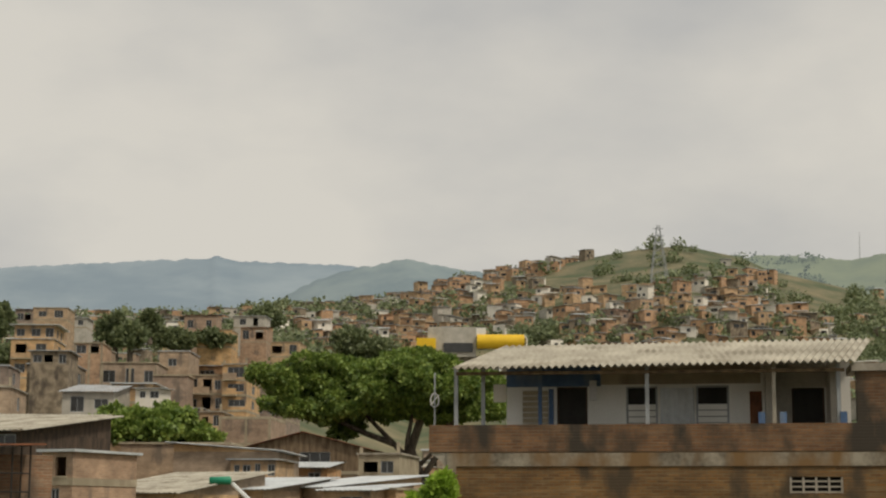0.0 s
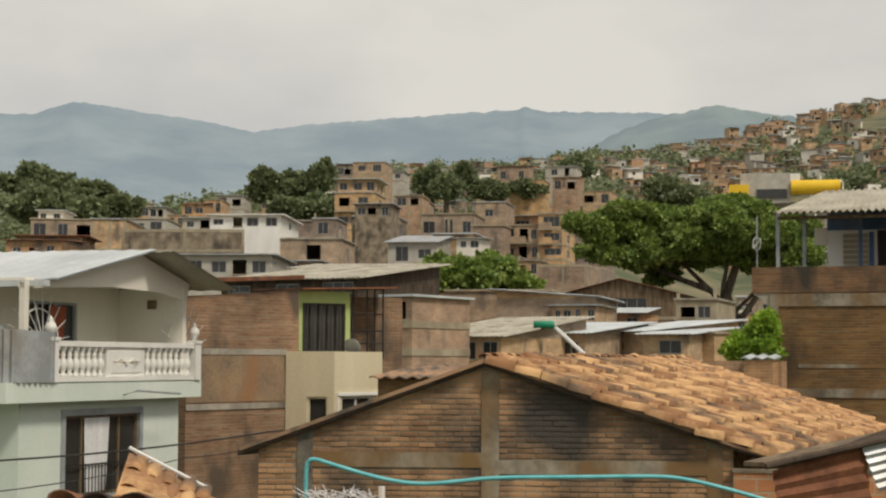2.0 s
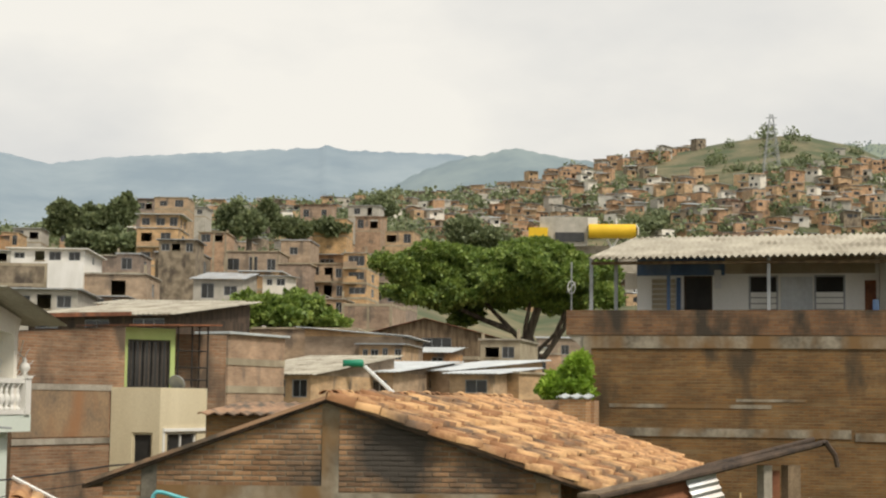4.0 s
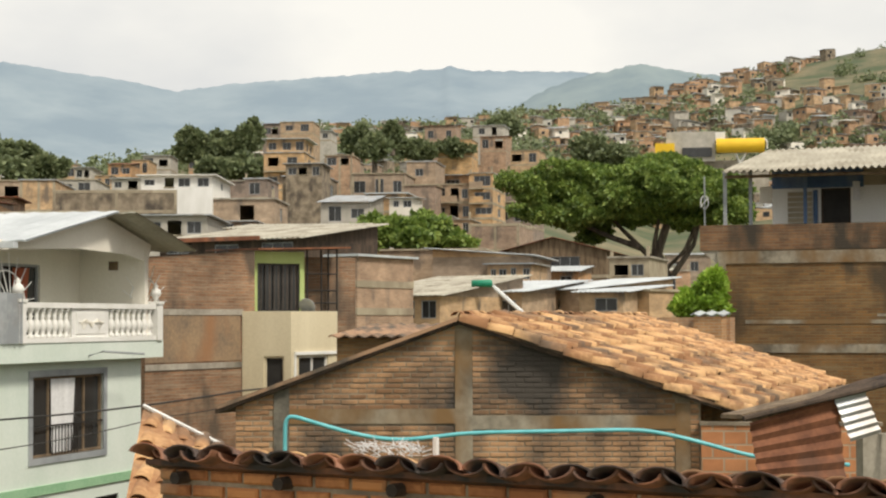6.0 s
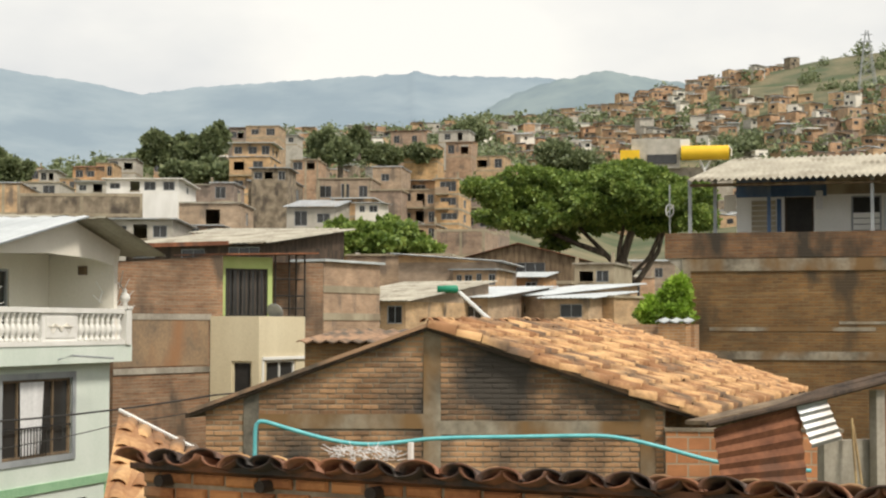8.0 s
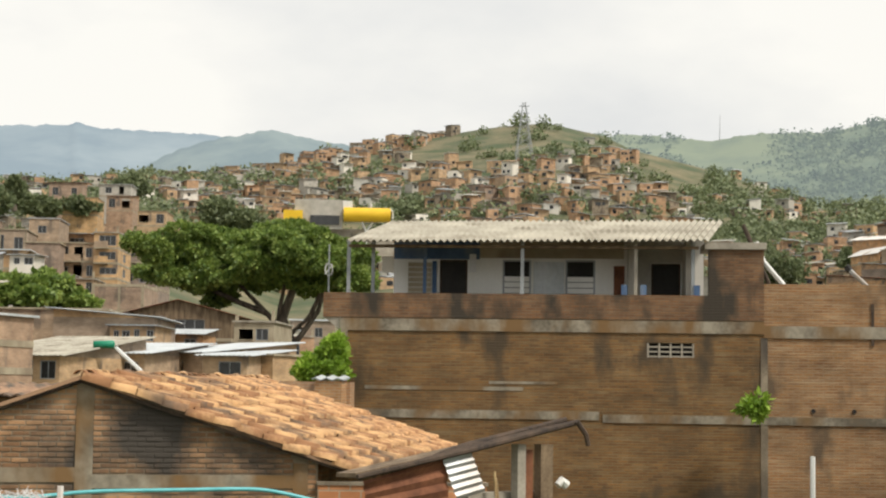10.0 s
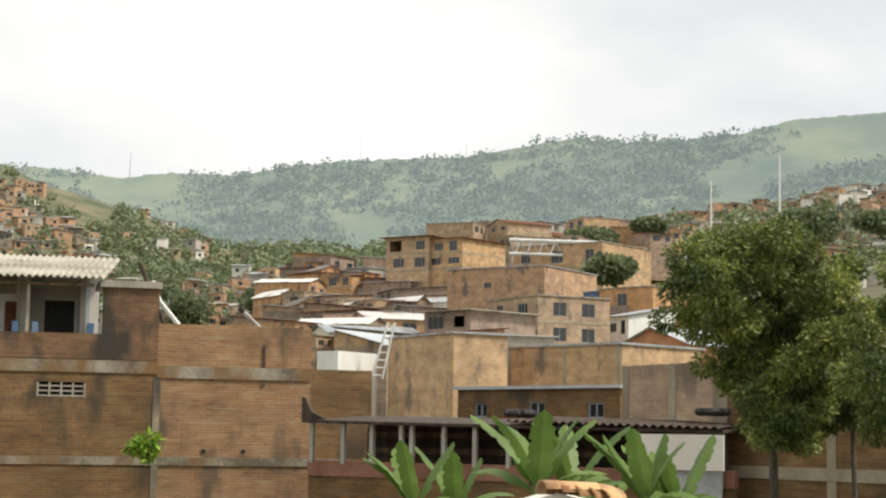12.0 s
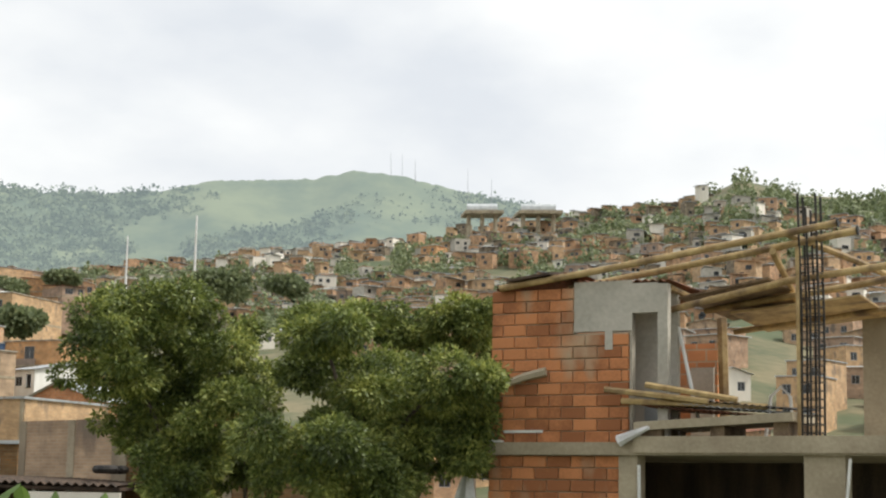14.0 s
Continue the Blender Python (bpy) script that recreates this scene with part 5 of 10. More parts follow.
# ---------------------------------------------------------------- trees
def leaf_cloud(blobs, count, size, seed, droop=0.4, slim=0.42):
    """Leaves as small folded blades over a set of clumps (x, y, z, rx, rz)."""
    rng = np.random.default_rng(seed)
    b = np.array(blobs, float)
    many = 7
    off = rng.normal(size=(len(b), many, 3))
    off /= np.linalg.norm(off, axis=2)[:, :, None]
    off[:, :, 2] = off[:, :, 2] * 0.8 + 0.1
    size3 = b[:, [3, 3, 4]][:, None, :]
    sub = np.concatenate([b[:, None, :3] + off * size3 * rng.uniform(0.55, 0.95, (len(b), many, 1)), np.repeat(b[:, None, 3:5], many, 1) * rng.uniform(0.26, 0.44, (len(b), many, 1))], 2)
    b = np.concatenate([sub.reshape(-1, 5), b * np.array([1, 1, 1, 0.56, 0.56])], 0)
    wgt = b[:, 3] ** 2
    pick = rng.choice(len(b), count, p=wgt / wgt.sum())
    d = rng.normal(size=(count, 3))
    d /= np.linalg.norm(d, axis=1)[:, None]
    rad = np.clip(rng.normal(0.9, 0.14, count), 0.3, 1.12)
    rough = 1 + 0.22 * np.sin(d[:, 0] * 7 + pick) * np.cos(d[:, 2] * 6 + pick * 2)
    c = b[pick, :3] + d * np.stack([b[pick, 3], b[pick, 3], b[pick, 4]], 1) * (rad * rough)[:, None]
    out = d + rng.normal(size=(count, 3)) * 0.55
    out[:, 2] -= droop
    out /= np.linalg.norm(out, axis=1)[:, None]
    side = np.cross(out, rng.normal(size=(count, 3)))
    side /= np.linalg.norm(side, axis=1)[:, None]
    s = size * rng.uniform(0.65, 1.35, count)[:, None]
    v = np.concatenate([c, c + out * s * 0.5 + side * s * slim * 0.5, c + out * s, c + out * s * 0.5 - side * s * slim * 0.5], 0)
    n = count
    faces = [(i, i + n, i + 2 * n, i + 3 * n) for i in range(n)]
    me = bpy.data.meshes.new("crown")
    me.from_pydata(v.tolist(), [], faces)
    return me


def tree(name, base, label, blobs, leaves, size, leaf_mat, seed, limbs, trunk_r=0.25, slim=0.42, droop=0.4, category="tree"):
    """A trunk with limbs, given as lists of points, and a crown of leaves over clumps; all places in the world."""
    bx, by, bz = base
    ob = thing(name, pose(bx, by, bz), label, category)
    bm = bmesh.new()
    for k, l in enumerate(limbs):
        r = trunk_r if k == 0 else trunk_r * 0.5
        tube(bm, [(p[0] - bx, p[1] - by, p[2] - bz) for p in l], r, r * 0.45, 8)
    part("trunk", bm, BARK, ob)
    me = leaf_cloud([(x - bx, y - by, z - bz, rx, rz) for x, y, z, rx, rz in blobs], leaves, size, seed, droop, slim)
    me.materials.append(leaf_mat)
    c = new("crown", me)
    c.parent = ob
    return ob


def banana_leaf(bm, base, heading, rise, length, width, curl):
    """A long paddle-shaped blade on a short stalk, folded along the midrib, with torn edges."""
    n = 26
    hx, hy = math.cos(heading), math.sin(heading)
    side = Vector((-hy, hx, 0))
    rows, p, a = [], Vector(base), rise
    for k in range(n + 1):
        s = k / n
        ahead = Vector((hx * math.cos(a), hy * math.cos(a), math.sin(a)))
        up = side.cross(ahead)
        shape = 0.05 if s < 0.12 else min(1.0, (s - 0.1) * 5) * (1 - max(0.0, (s - 0.72) / 0.28) ** 2) ** 0.5
        wdt = width * max(shape, 0.04) * (0.72 if k in (11, 17, 22) else 1.0 - 0.05 * (k % 3))
        lift = up * (0.2 * wdt)
        rows.append([bm.verts.new(p - side * wdt / 2 + lift), bm.verts.new(p), bm.verts.new(p + side * wdt / 2 + lift)])
        p = p + ahead * (length / n)
        a -= curl / n
    for a_, b_ in zip(rows, rows[1:]):
        bm.faces.new((a_[0], a_[1], b_[1], b_[0]))
        bm.faces.new((a_[1], a_[2], b_[2], b_[1]))


def banana_plant(x, y, z, h, seed, count=8, spread=1.0):
    rng = random.Random(seed)
    ob = thing("banana_plant", pose(x, y, z), "green banana plant with broad torn leaves", "banana plant", "banana plants")
    part("stem", tube(bmesh.new(), [(0, 0, 0), (0.03, 0, h * 0.5), (0, 0.02, h - 0.3)], 0.12, 0.07), LEAF_BANANA, ob)
    for k in range(count):
        bm = bmesh.new()
        upright = k % 3 != 2
        banana_leaf(bm, (0, 0, h - 0.5), k * 2.6 + rng.uniform(-0.4, 0.4), rng.uniform(1.15, 1.5) if upright else rng.uniform(0.7, 1.0), rng.uniform(1.2, 1.6) * spread, rng.uniform(0.24, 0.36), rng.uniform(0.3, 1.0) if upright else rng.uniform(1.0, 1.9))
        part("leaf", bm, LEAF_BANANA, ob)
    return ob


# ---------------------------------------------------------------- tile-topped brick wall close by
NEAR = pose(-3.63, 8.71, 0.07, 0, 0, -22.8)
NEAR_WALL = tagged(part("tile_topped_wall", boxes((0.05, 0.028, 0, 4.3, 0.22, 6.03)), NEAR_MORTAR), "old brick wall capped with dark mossy roof tiles", "wall")
NEAR_WALL.matrix_world = NEAR
# Bed takes the dark tile colour; its edge is a dark strip under the tiles.
part("roof_bed", sheet(bmesh.new(), (0.0, -0.05, 6.06), (4.4, -0.05, 6.06), (4.4, 1.6, 5.5), (0.0, 1.6, 5.5), 0.03), TILE_DARK, NEAR_WALL)
part("rafter_end", tubes([(0.22, -0.08, 5.97), (0.22, 0.3, 5.97)], r=0.033, sides=9), WOOD_DARK, NEAR_WALL, "round timber rafter end")
for x in (0.88, 1.55, 2.6, 3.6):
    c = new("rafter_end", bpy.data.objects["rafter_end"].data)
    c.parent, c.location = NEAR_WALL, (x - 0.22, 0, 0)
def pylon(ob, h, w):
    """A lattice tower of four legs, braces and three arms."""
    bm = bmesh.new()
    def leg(sx, sy, z):
        s = w * (1 - z / h) * 0.9 + w * 0.14
        return (sx * s, sy * s, z)
    for sx, sy in ((-1, -1), (1, -1), (1, 1), (-1, 1)):
        tube(bm, [leg(sx, sy, 0), leg(sx, sy, h * 0.5), leg(sx, sy, h)], 0.2, 0.14, 4)
    part("leg_frame", bm, GREY_PAINT, ob)
    bm = bmesh.new()
    zs = [h * k / 9 for k in range(10)]
    for a, b in zip(zs, zs[1:]):
        for sy in (-1, 1):
            tube(bm, [leg(-1, sy, a), leg(1, sy, b)], 0.07, sides=4)
            tube(bm, [leg(1, sy, a), leg(-1, sy, b)], 0.07, sides=4)
    part("brace", bm, GREY_PAINT, ob)
    for z in (0.72, 0.83, 0.94):
        part("cross_arm", tubes([(-w * 0.6, 0, h * z), (w * 0.6, 0, h * z)], r=0.18, sides=4), GREY_PAINT, ob)


# ---------------------------------------------------------------- town, trees and landmarks
m, w = front(-77.53, 168.73, -71.55, 171.28, 19.61)
house(m, w, 11.5, 2.37, "long low tan brick house with three small windows", BRICK_TAN, "flat", TIN_GREY, [(0.28, 0.44, 1.61, 1.93), (2.85, 0.46, 3.91, 1.93), (4.85, 0.57, 6.3, 1.82)], [], [0], rise=1.38, over=0.35, deep=9.2)
m, w = front(-66.68, 159.37, -63.27, 160.1, 17.95)
house(m, w, 13.66, 3.07, "plain orange brick house with a flat roof", BRICK_TAN, "flat", TIN_GREY, [], [], [0], rise=1.37, over=0.35, columns=True, deep=9.11)
m, w = front(-76.9, 195.6, -72.28, 196.47, 22.25)
house(m, w, 11.44, 1.97, "small pale grey house with a flat roof", RENDER_GREY, "flat", TIN_GREY, [(0.21, 0.48, 1.85, 1.46), (2.58, 0.32, 4.05, 1.65)], [], [0], rise=1.37, over=0.35, deep=9.15)
m, w = front(-50.39, 148.35, -43.8, 149.2, 19.02)
house(m, w, 11.2, 1.25, "white house with a glazed upper room", WHITE_PAINT, "slab", WHITE_PAINT, [(0.31, 0.36, 1.25, 0.9), (2.17, 0.2, 3.05, 1.05), (3.45, 0.22, 4.53, 1.03), (5.22, 0.22, 6.27, 1.03)], [(5, 0.29, 6.21, 0.96)], [], rise=1.34, over=0.42, deep=8.96)
m, w = front(-53.56, 134.67, -43.2, 136.37, 16.11)
house(m, w, 11.04, 1.7, "brown rendered wall of a long flat-roofed house", MORTAR, "parapet", TIN_GREY, [], [], [0, 1.7], rise=1.33, over=0.35, columns=True, deep=8.84)
m, w = front(-41.91, 132.14, -39.06, 132.49, 16.15)
house(m, w, 10.09, 1.62, "white rendered cube house beside a brown wall", WHITE_PAINT, "parapet", TIN_GREY, [], [], [], rise=1.32, over=0.35, deep=8.77)
m, w = front(-41.56, 108.51, -32.85, 109.8, 12.38)
house(m, w, 10.27, 1.62, "grey house behind a steel rooftop frame", RENDER_GREY, "slab", TIN_GREY, [(0.35, 0.41, 1.36, 1.21), (1.93, 0.31, 2.69, 1.31), (3.16, 0.37, 4.03, 1.25), (4.68, 0.41, 5.69, 1.21), (6.12, 0.33, 7.07, 1.29), (7.44, 0.39, 8.42, 1.23)], [], [], rise=1.23, over=0.35, deep=8.22)
m, w = front(-39.56, 133.16, -34.12, 133.66, 14.66)
house(m, w, 7.68, 2.17, "orange brick house with a plain wall", BRICK_TAN, "flat", TIN_GREY, [(2.61, 0.48, 3.79, 1.69)], [(3.29, 0.55, 4.39, 1.64)], [], rise=1.32, over=0.35, deep=8.77)
m, w = front(-49.45, 169.49, -46.07, 169.83, 19.45)
house(m, w, 9.14, 2.01, "brown block house with a flat roof", BRICK_TOWN, "flat", TIN_GREY, [], [], [0], rise=1.37, over=0.35, deep=9.14)
m, w = front(-43.95, 161.09, -41.7, 161.27, 19.02)
house(m, w, 6.8, 1.9, "small brick house with a lit side wall", BRICK_TOWN, "flat", TIN_GREY, [(0.43, 0.39, 1.5, 1.54)], [(2.72, 0.43, 4.08, 1.47)], [0], rise=1.36, over=0.35, deep=9.06)
m, w = front(-63.14, 243.49, -57.01, 243.92, 26.42)
house(m, w, 10.21, 5.58, "tan three-storey brick tower house", BRICK_TAN, "flat", TIN_GREY, [(0.59, 0.77, 2.11, 2.02), (3.72, 0.61, 5.15, 2.18), (0.66, 3.49, 2.25, 4.9), (3.56, 3.45, 5.08, 4.95)], [(3.86, 0.64, 6.35, 2.18), (3.86, 3.43, 6.35, 4.97)], [0, 2.79], rise=1.36, over=0.35, deep=9.08)
m, w = front(-62.88, 244.38, -57.14, 244.78, 32.02)
house(m, w, 8.61, 2.13, "open-sided top room under a pale roof slab", BRICK_TAN, "slab", TIN_LIGHT, [(0.25, 0.52, 1.45, 1.61), (2.4, 0.5, 3.69, 1.63), (4.4, 0.41, 5.58, 1.75)], [(1.93, 0.48, 3.29, 1.65), (5.33, 0.48, 6.69, 1.65)], [0], rise=1.36, over=0.7, deep=0)
m, w = front(-48.22, 194.17, -43, 194.46, 20.88)
house(m, w, 9.17, 3.16, "grey brown block house with bare columns", MORTAR, "flat", TIN_GREY, [], [(3.55, 0.71, 5.62, 2.45)], [0], rise=1.38, over=0.35, deep=9.17)
m, w = front(-47.76, 215.57, -43.85, 215.73, 25.37)
house(m, w, 9.13, 2.76, "small tan house with an open top floor", BRICK_TAN, "flat", TIN_GREY, [(0.66, 0.59, 1.71, 2.17), (2.31, 0.78, 3.36, 1.99)], [], [0], rise=1.37, over=0.35, deep=9.13)
m, w = front(-33.2, 147.14, -28.74, 147.28, 15.43)
house(m, w, 8.91, 2.03, "grey house under a sloping tin roof", RENDER_GREY, "shed", TIN_GREY, [(0.71, 0.33, 1.89, 1.69), (2.76, 0.6, 3.96, 1.45)], [], [], rise=1.34, over=0.35, deep=8.91)
m, w = front(-30.48, 155.83, -26.91, 155.88, 17.14)
house(m, w, 7.86, 1.71, "tan house with a covered porch", BRICK_TAN, "slab", TIN_LIGHT, [(0.09, 0.4, 1.35, 1.33), (2.22, 0.38, 3.1, 1.33)], [], [0], rise=1.35, over=0.35, deep=8.99)
m, w = front(-41.21, 201.42, -34.64, 201.51, 21.67)
house(m, w, 10.3, 3.14, "tan house with bare roof columns", BRICK_TAN, "flat", TIN_GREY, [(0.21, 0.85, 1.69, 2.29), (2.91, 0.6, 3.94, 2.54), (5.11, 0.87, 6.18, 2.27)], [], [0], rise=1.37, over=0.35, columns=True, deep=9.16)
m, w = front(-35.8, 209.95, -32.1, 209.92, 24.41)
house(m, w, 8, 2.61, "tall orange brick stair tower with a small window", BRICK_TAN, "flat", TIN_GREY, [(1.1, 0.82, 2.15, 1.76)], [], [], rise=1.37, over=0.35, deep=9.14)
m, w = front(-31.97, 184.93, -28.38, 184.91, 18.21)
house(m, w, 9.19, 3.75, "grey brown windowless block house", BRICK_TOWN, "flat", TIN_GREY, [], [], [0], rise=1.38, over=0.35, deep=9.19)
m, w = front(-29.09, 189.86, -24.91, 189.75, 18.29)
house(m, w, 9.18, 4.09, "tan house with a balcony and two doors", BRICK_TAN, "flat", TIN_GREY, [(0.28, 0.55, 1.1, 1.49), (1.68, 0.37, 2.64, 1.68), (3.15, 0.41, 3.86, 1.63), (0.16, 2.39, 1.12, 3.74), (1.74, 2.41, 2.71, 3.72), (3.03, 2.53, 3.74, 3.6)], [], [0, 2.04], rise=1.38, over=0.35, deep=9.18)
m, w = front(-25.1, 189.18, -22.39, 189.04, 18.43)
house(m, w, 9.19, 5.14, "three-storey tan house with wide windows", BRICK_TAN, "flat", TIN_GREY, [(0.71, 0.48, 2.59, 1.24), (0.62, 2.14, 2.46, 3.01), (0.57, 3.72, 2.46, 4.87)], [(3.67, 0.39, 5.51, 1.33), (3.67, 2.11, 5.51, 3.05), (3.67, 3.81, 5.51, 4.75)], [0, 1.72, 3.42], rise=1.38, over=0.35, deep=9.19)
m, w = front(-33.01, 218.61, -23.88, 218.22, 22.79)
house(m, w, 11.41, 3.17, "long grey tin roof over a brown house", BRICK_TOWN, "slab", TIN_GREY, [(1.07, 0.55, 2.88, 2.63), (6.21, 0.62, 8.06, 2.56)], [], [0], rise=1.37, over=0.7, deep=9.13)
m, w = front(-24.57, 208.23, -19.81, 207.91, 18.52)
house(m, w, 11.44, 6.22, "dark brown brick house by a large tree", BRICK_TOWN, "flat", TIN_GREY, [(0.69, 0.78, 1.9, 2.33), (2.72, 0.64, 4.39, 2.47), (0.5, 3.84, 1.97, 5.47), (2.65, 3.89, 4.32, 5.42)], [], [0, 3.11], rise=1.37, over=0.35, deep=9.15)
m, w = front(-21.42, 160.03, -16.51, 159.74, 13.54)
house(m, w, 9.01, 2.46, "brown brick wall below the large tree", BRICK_TOWN, "parapet", TIN_GREY, [], [], [0, 2.46], rise=1.35, over=0.35, columns=True, deep=9.01)
m, w = front(-22.36, 118.17, -14.91, 118, 9.66)
house(m, w, 12.53, 2.17, "wide tan house under a sloping tin roof", BRICK_TAN, "flat", TIN_GREY, [], [], [], rise=1.25, over=0.35, deep=8.35)
m, w = front(-17.5, 110.55, -10.87, 110.2, 10.52)
house(m, w, 10.1, 0.53, "thin pale sheet roof over a tan wall", BRICK_TAN, "shed_side", TIN_LIGHT, [], [], [], rise=0.61, over=0.49, deep=8.08)
m, w = front(-13.61, 108.82, -10.72, 108.62, 9.23)
house(m, w, 7.02, 1.24, "yellow porch under a pale sheet roof", BRICK_TAN, "slab", TIN_GREY, [(0.22, 0.3, 0.58, 0.94), (0.76, 0.32, 1.28, 0.94), (1.54, 0.22, 1.9, 1.02), (2.35, 0.26, 2.81, 0.98)], [], [], rise=1.2, over=0.28, deep=8.02)
m, w = front(-15.45, 133.79, -6.93, 132.96, 10.28)
house(m, w, 13.07, 2.03, "dark timber house with a low gable roof", WOOD_OLD, "gable", TIN_RUST, [(4.01, 0.44, 6.41, 1.59)], [], [0], rise=1.09, over=0.35, deep=8.72)
m, w = front(-18.78, 89.75, -13.69, 87.82, 6.72)
house(m, w, 9.97, 1.4, "tan house with a grey fibre roof and a blue door", BRICK_TAN, "shed", ASBESTOS, [(0.16, 0.4, 1, 1.02), (1.58, 0.36, 2.45, 1.03), (2.96, 0.22, 3.9, 1.18), (4.3, 0.22, 5.22, 1.18)], [], [], rise=1.36, over=0.42, deep=7.25)
m, w = front(-14.98, 95.58, -9.93, 94.27, 6.73)
house(m, w, 11.27, 1.67, "low brick house with a pale sheet roof", BRICK_TAN, "shed", TIN_LIGHT, [(0.32, 0.34, 1.16, 1.33), (2.07, 0.41, 3.06, 1.28), (3.92, 0.45, 4.83, 1.24)], [], [], rise=0.94, over=0.49, deep=7.51)
m, w = front(-10.66, 102.74, -7.03, 99.11, 7.04)
house(m, w, 7.73, 1.56, "brown house under a wide tin roof", BRICK_TAN, "shed", TIN_LIGHT, [(2.74, 0.5, 3.42, 1.06)], [], [], rise=0.87, over=0.42, deep=7.73)
m, w = front(-6.86, 96.72, -4.3, 95.89, 7.03)
house(m, w, 7.54, 1.36, "open shed under a long tin roof", BRICK_TAN, "shed", TIN_LIGHT, [(0.96, 0.28, 2.32, 1.06)], [], [], rise=0.57, over=0.42, deep=7.54)
m, w = front(-4.38, 98.71, -2.87, 97.78, 6.79)
house(m, w, 4.76, 1.69, "small tan brick house with a white door", BRICK_TAN, "flat", TIN_GREY, [(0.53, 0.46, 0.97, 1.26)], [], [], rise=1.14, over=0.35, deep=7.61)
m, w = front(-5.98, 116.46, -3.22, 116.07, 7.73)
house(m, w, 8.25, 3.36, "bare concrete house beside a tree trunk", CONCRETE_TAN, "flat", TIN_GREY, [(0.25, 0.29, 1.07, 1.4), (1.69, 0.5, 2.68, 1.2), (0.33, 2.17, 1.32, 2.89), (1.51, 2.12, 2.39, 2.93)], [], [], rise=1.24, over=0.35, deep=8.25)
m, w = front(-28.03, 84.57, -20.1, 82.15, 10.1)
house(m, w, 8.79, 0.86, "old brick house under a weathered fibre roof", WOOD_DARK, "shed", ASBESTOS, [(0.4, 0.25, 1.79, 0.62), (3.39, 0.19, 4.82, 0.67), (6.21, 0.14, 8.05, 0.72)], [], [], rise=1.23, over=0.49, deep=7.03)
m, w = front(-29.67, 104.08, -21.86, 104.56, 11.69)
house(m, w, 8.94, 1.01, "grey fibre roof over a dark open loft", BRICK_TOWN, "shed", ASBESTOS, [(0.58, 0.22, 1.73, 0.79), (2.38, 0.26, 3.36, 0.76), (4.29, 0.2, 5.33, 0.81), (6.44, 0.28, 7.43, 0.72)], [], [], rise=0.89, over=0.49, deep=7.95)
m, w = front(-14, 61.39, -12.84, 60.93, 7.18)
house(m, w, 4.05, 2.05, "narrow brick house with pale concrete bands", BRICK_TOWN, "slab", TIN_LIGHT, [(0.35, 0.23, 0.73, 0.8), (0.53, 1.22, 0.97, 1.87)], [], [0, 1.03], rise=0.81, over=0.16, deep=5.41)
m, w = front(-8.5, 36.61, -6.5, 36.36, 5.95)
house(m, w, 3, 0.51, "low brick house behind a broken clay tile eave", BRICK_WALL, "shed", TILE_OLD, [], [], [], rise=0.3, over=0.15, deep=4)
m, w = front(-58.08, 122, -53.91, 123.05, 14.12)
house(m, w, 10.91, 1.99, "dark open brick floor under a rusty sheet", BRICK_TOWN, "shed", TIN_RUST, [(0.52, 0.5, 1.16, 1.48), (1.81, 0.55, 2.53, 1.46), (3.12, 0.37, 3.77, 1.61)], [], [0], rise=0.65, over=0.35, deep=8.73)
m, w = front(-78.27, 172.25, -75.67, 172.89, 21.97)
house(m, w, 6.89, 1.24, "pale rendered top room on a brick house", OFFWHITE, "slab", TIN_LIGHT, [(0.21, 0.3, 0.85, 0.94), (1.63, 0.32, 2.39, 0.92)], [], [], rise=1.38, over=0.35, deep=9.19)
m, w = front(-62.32, 133.52, -57.13, 134.79, 15.9)
house(m, w, 6.65, 1.46, "dark porch below a pale tin edge", BRICK_TOWN, "slab", TIN_RUST, [(0.13, 0.38, 1.29, 1.09), (2.26, 0.24, 3.08, 1.22), (3.99, 0.38, 4.86, 1.09)], [], [], rise=1.33, over=0.56, deep=8.87)
m, w = front(-36.77, 127.4, -34.33, 127.64, 14.01)
house(m, w, 5.44, 0.63, "small tan house with open doors", BRICK_TOWN, "slab", TIN_GREY, [(0.26, 0.13, 0.89, 0.5), (1.54, 0.13, 2.17, 0.48)], [], [], rise=1.3, over=0.35, deep=8.7)
m, w = front(-46.25, 187.74, -42.07, 188.02, 23.22)
house(m, w, 6.89, 1.7, "grey upper floor with dark open bays", MORTAR, "slab", TIN_GREY, [(0.28, 0.44, 1.26, 1.26), (1.49, 0.44, 2.46, 1.26), (3.1, 0.34, 3.92, 1.35)], [], [], rise=1.38, over=0.35, deep=9.18)
m, w = front(-46.48, 210.18, -42.96, 210.34, 26.57)
house(m, w, 6.86, 1.46, "open brick loft with bare posts", BRICK_TOWN, "flat", TIN_GREY, [(0.25, 0.23, 1.49, 1.23), (1.85, 0.32, 3.08, 1.14)], [], [], rise=1.37, over=0.35, columns=True, deep=9.14)
m, w = front(-27.42, 149.95, -25.23, 149.95, 16.94)
house(m, w, 5.58, 1.03, "tan house with a white tin awning", OFFWHITE, "shed", TIN_LIGHT, [(0.38, 0.22, 0.89, 0.8), (1.29, 0.2, 2.05, 0.83)], [], [], rise=0.33, over=0.35, deep=8.92)
m, w = front(-27.78, 171.27, -24.84, 171.23, 15.56)
house(m, w, 6.84, 1.98, "brown house with a dark open bay", BRICK_TOWN, "slab", TIN_GREY, [(0.32, 0.57, 1.21, 1.41), (1.78, 0.48, 2.73, 1.5)], [], [], rise=1.37, over=0.35, deep=9.12)
m, w = front(-24.64, 169.74, -22.48, 169.68, 15.48)
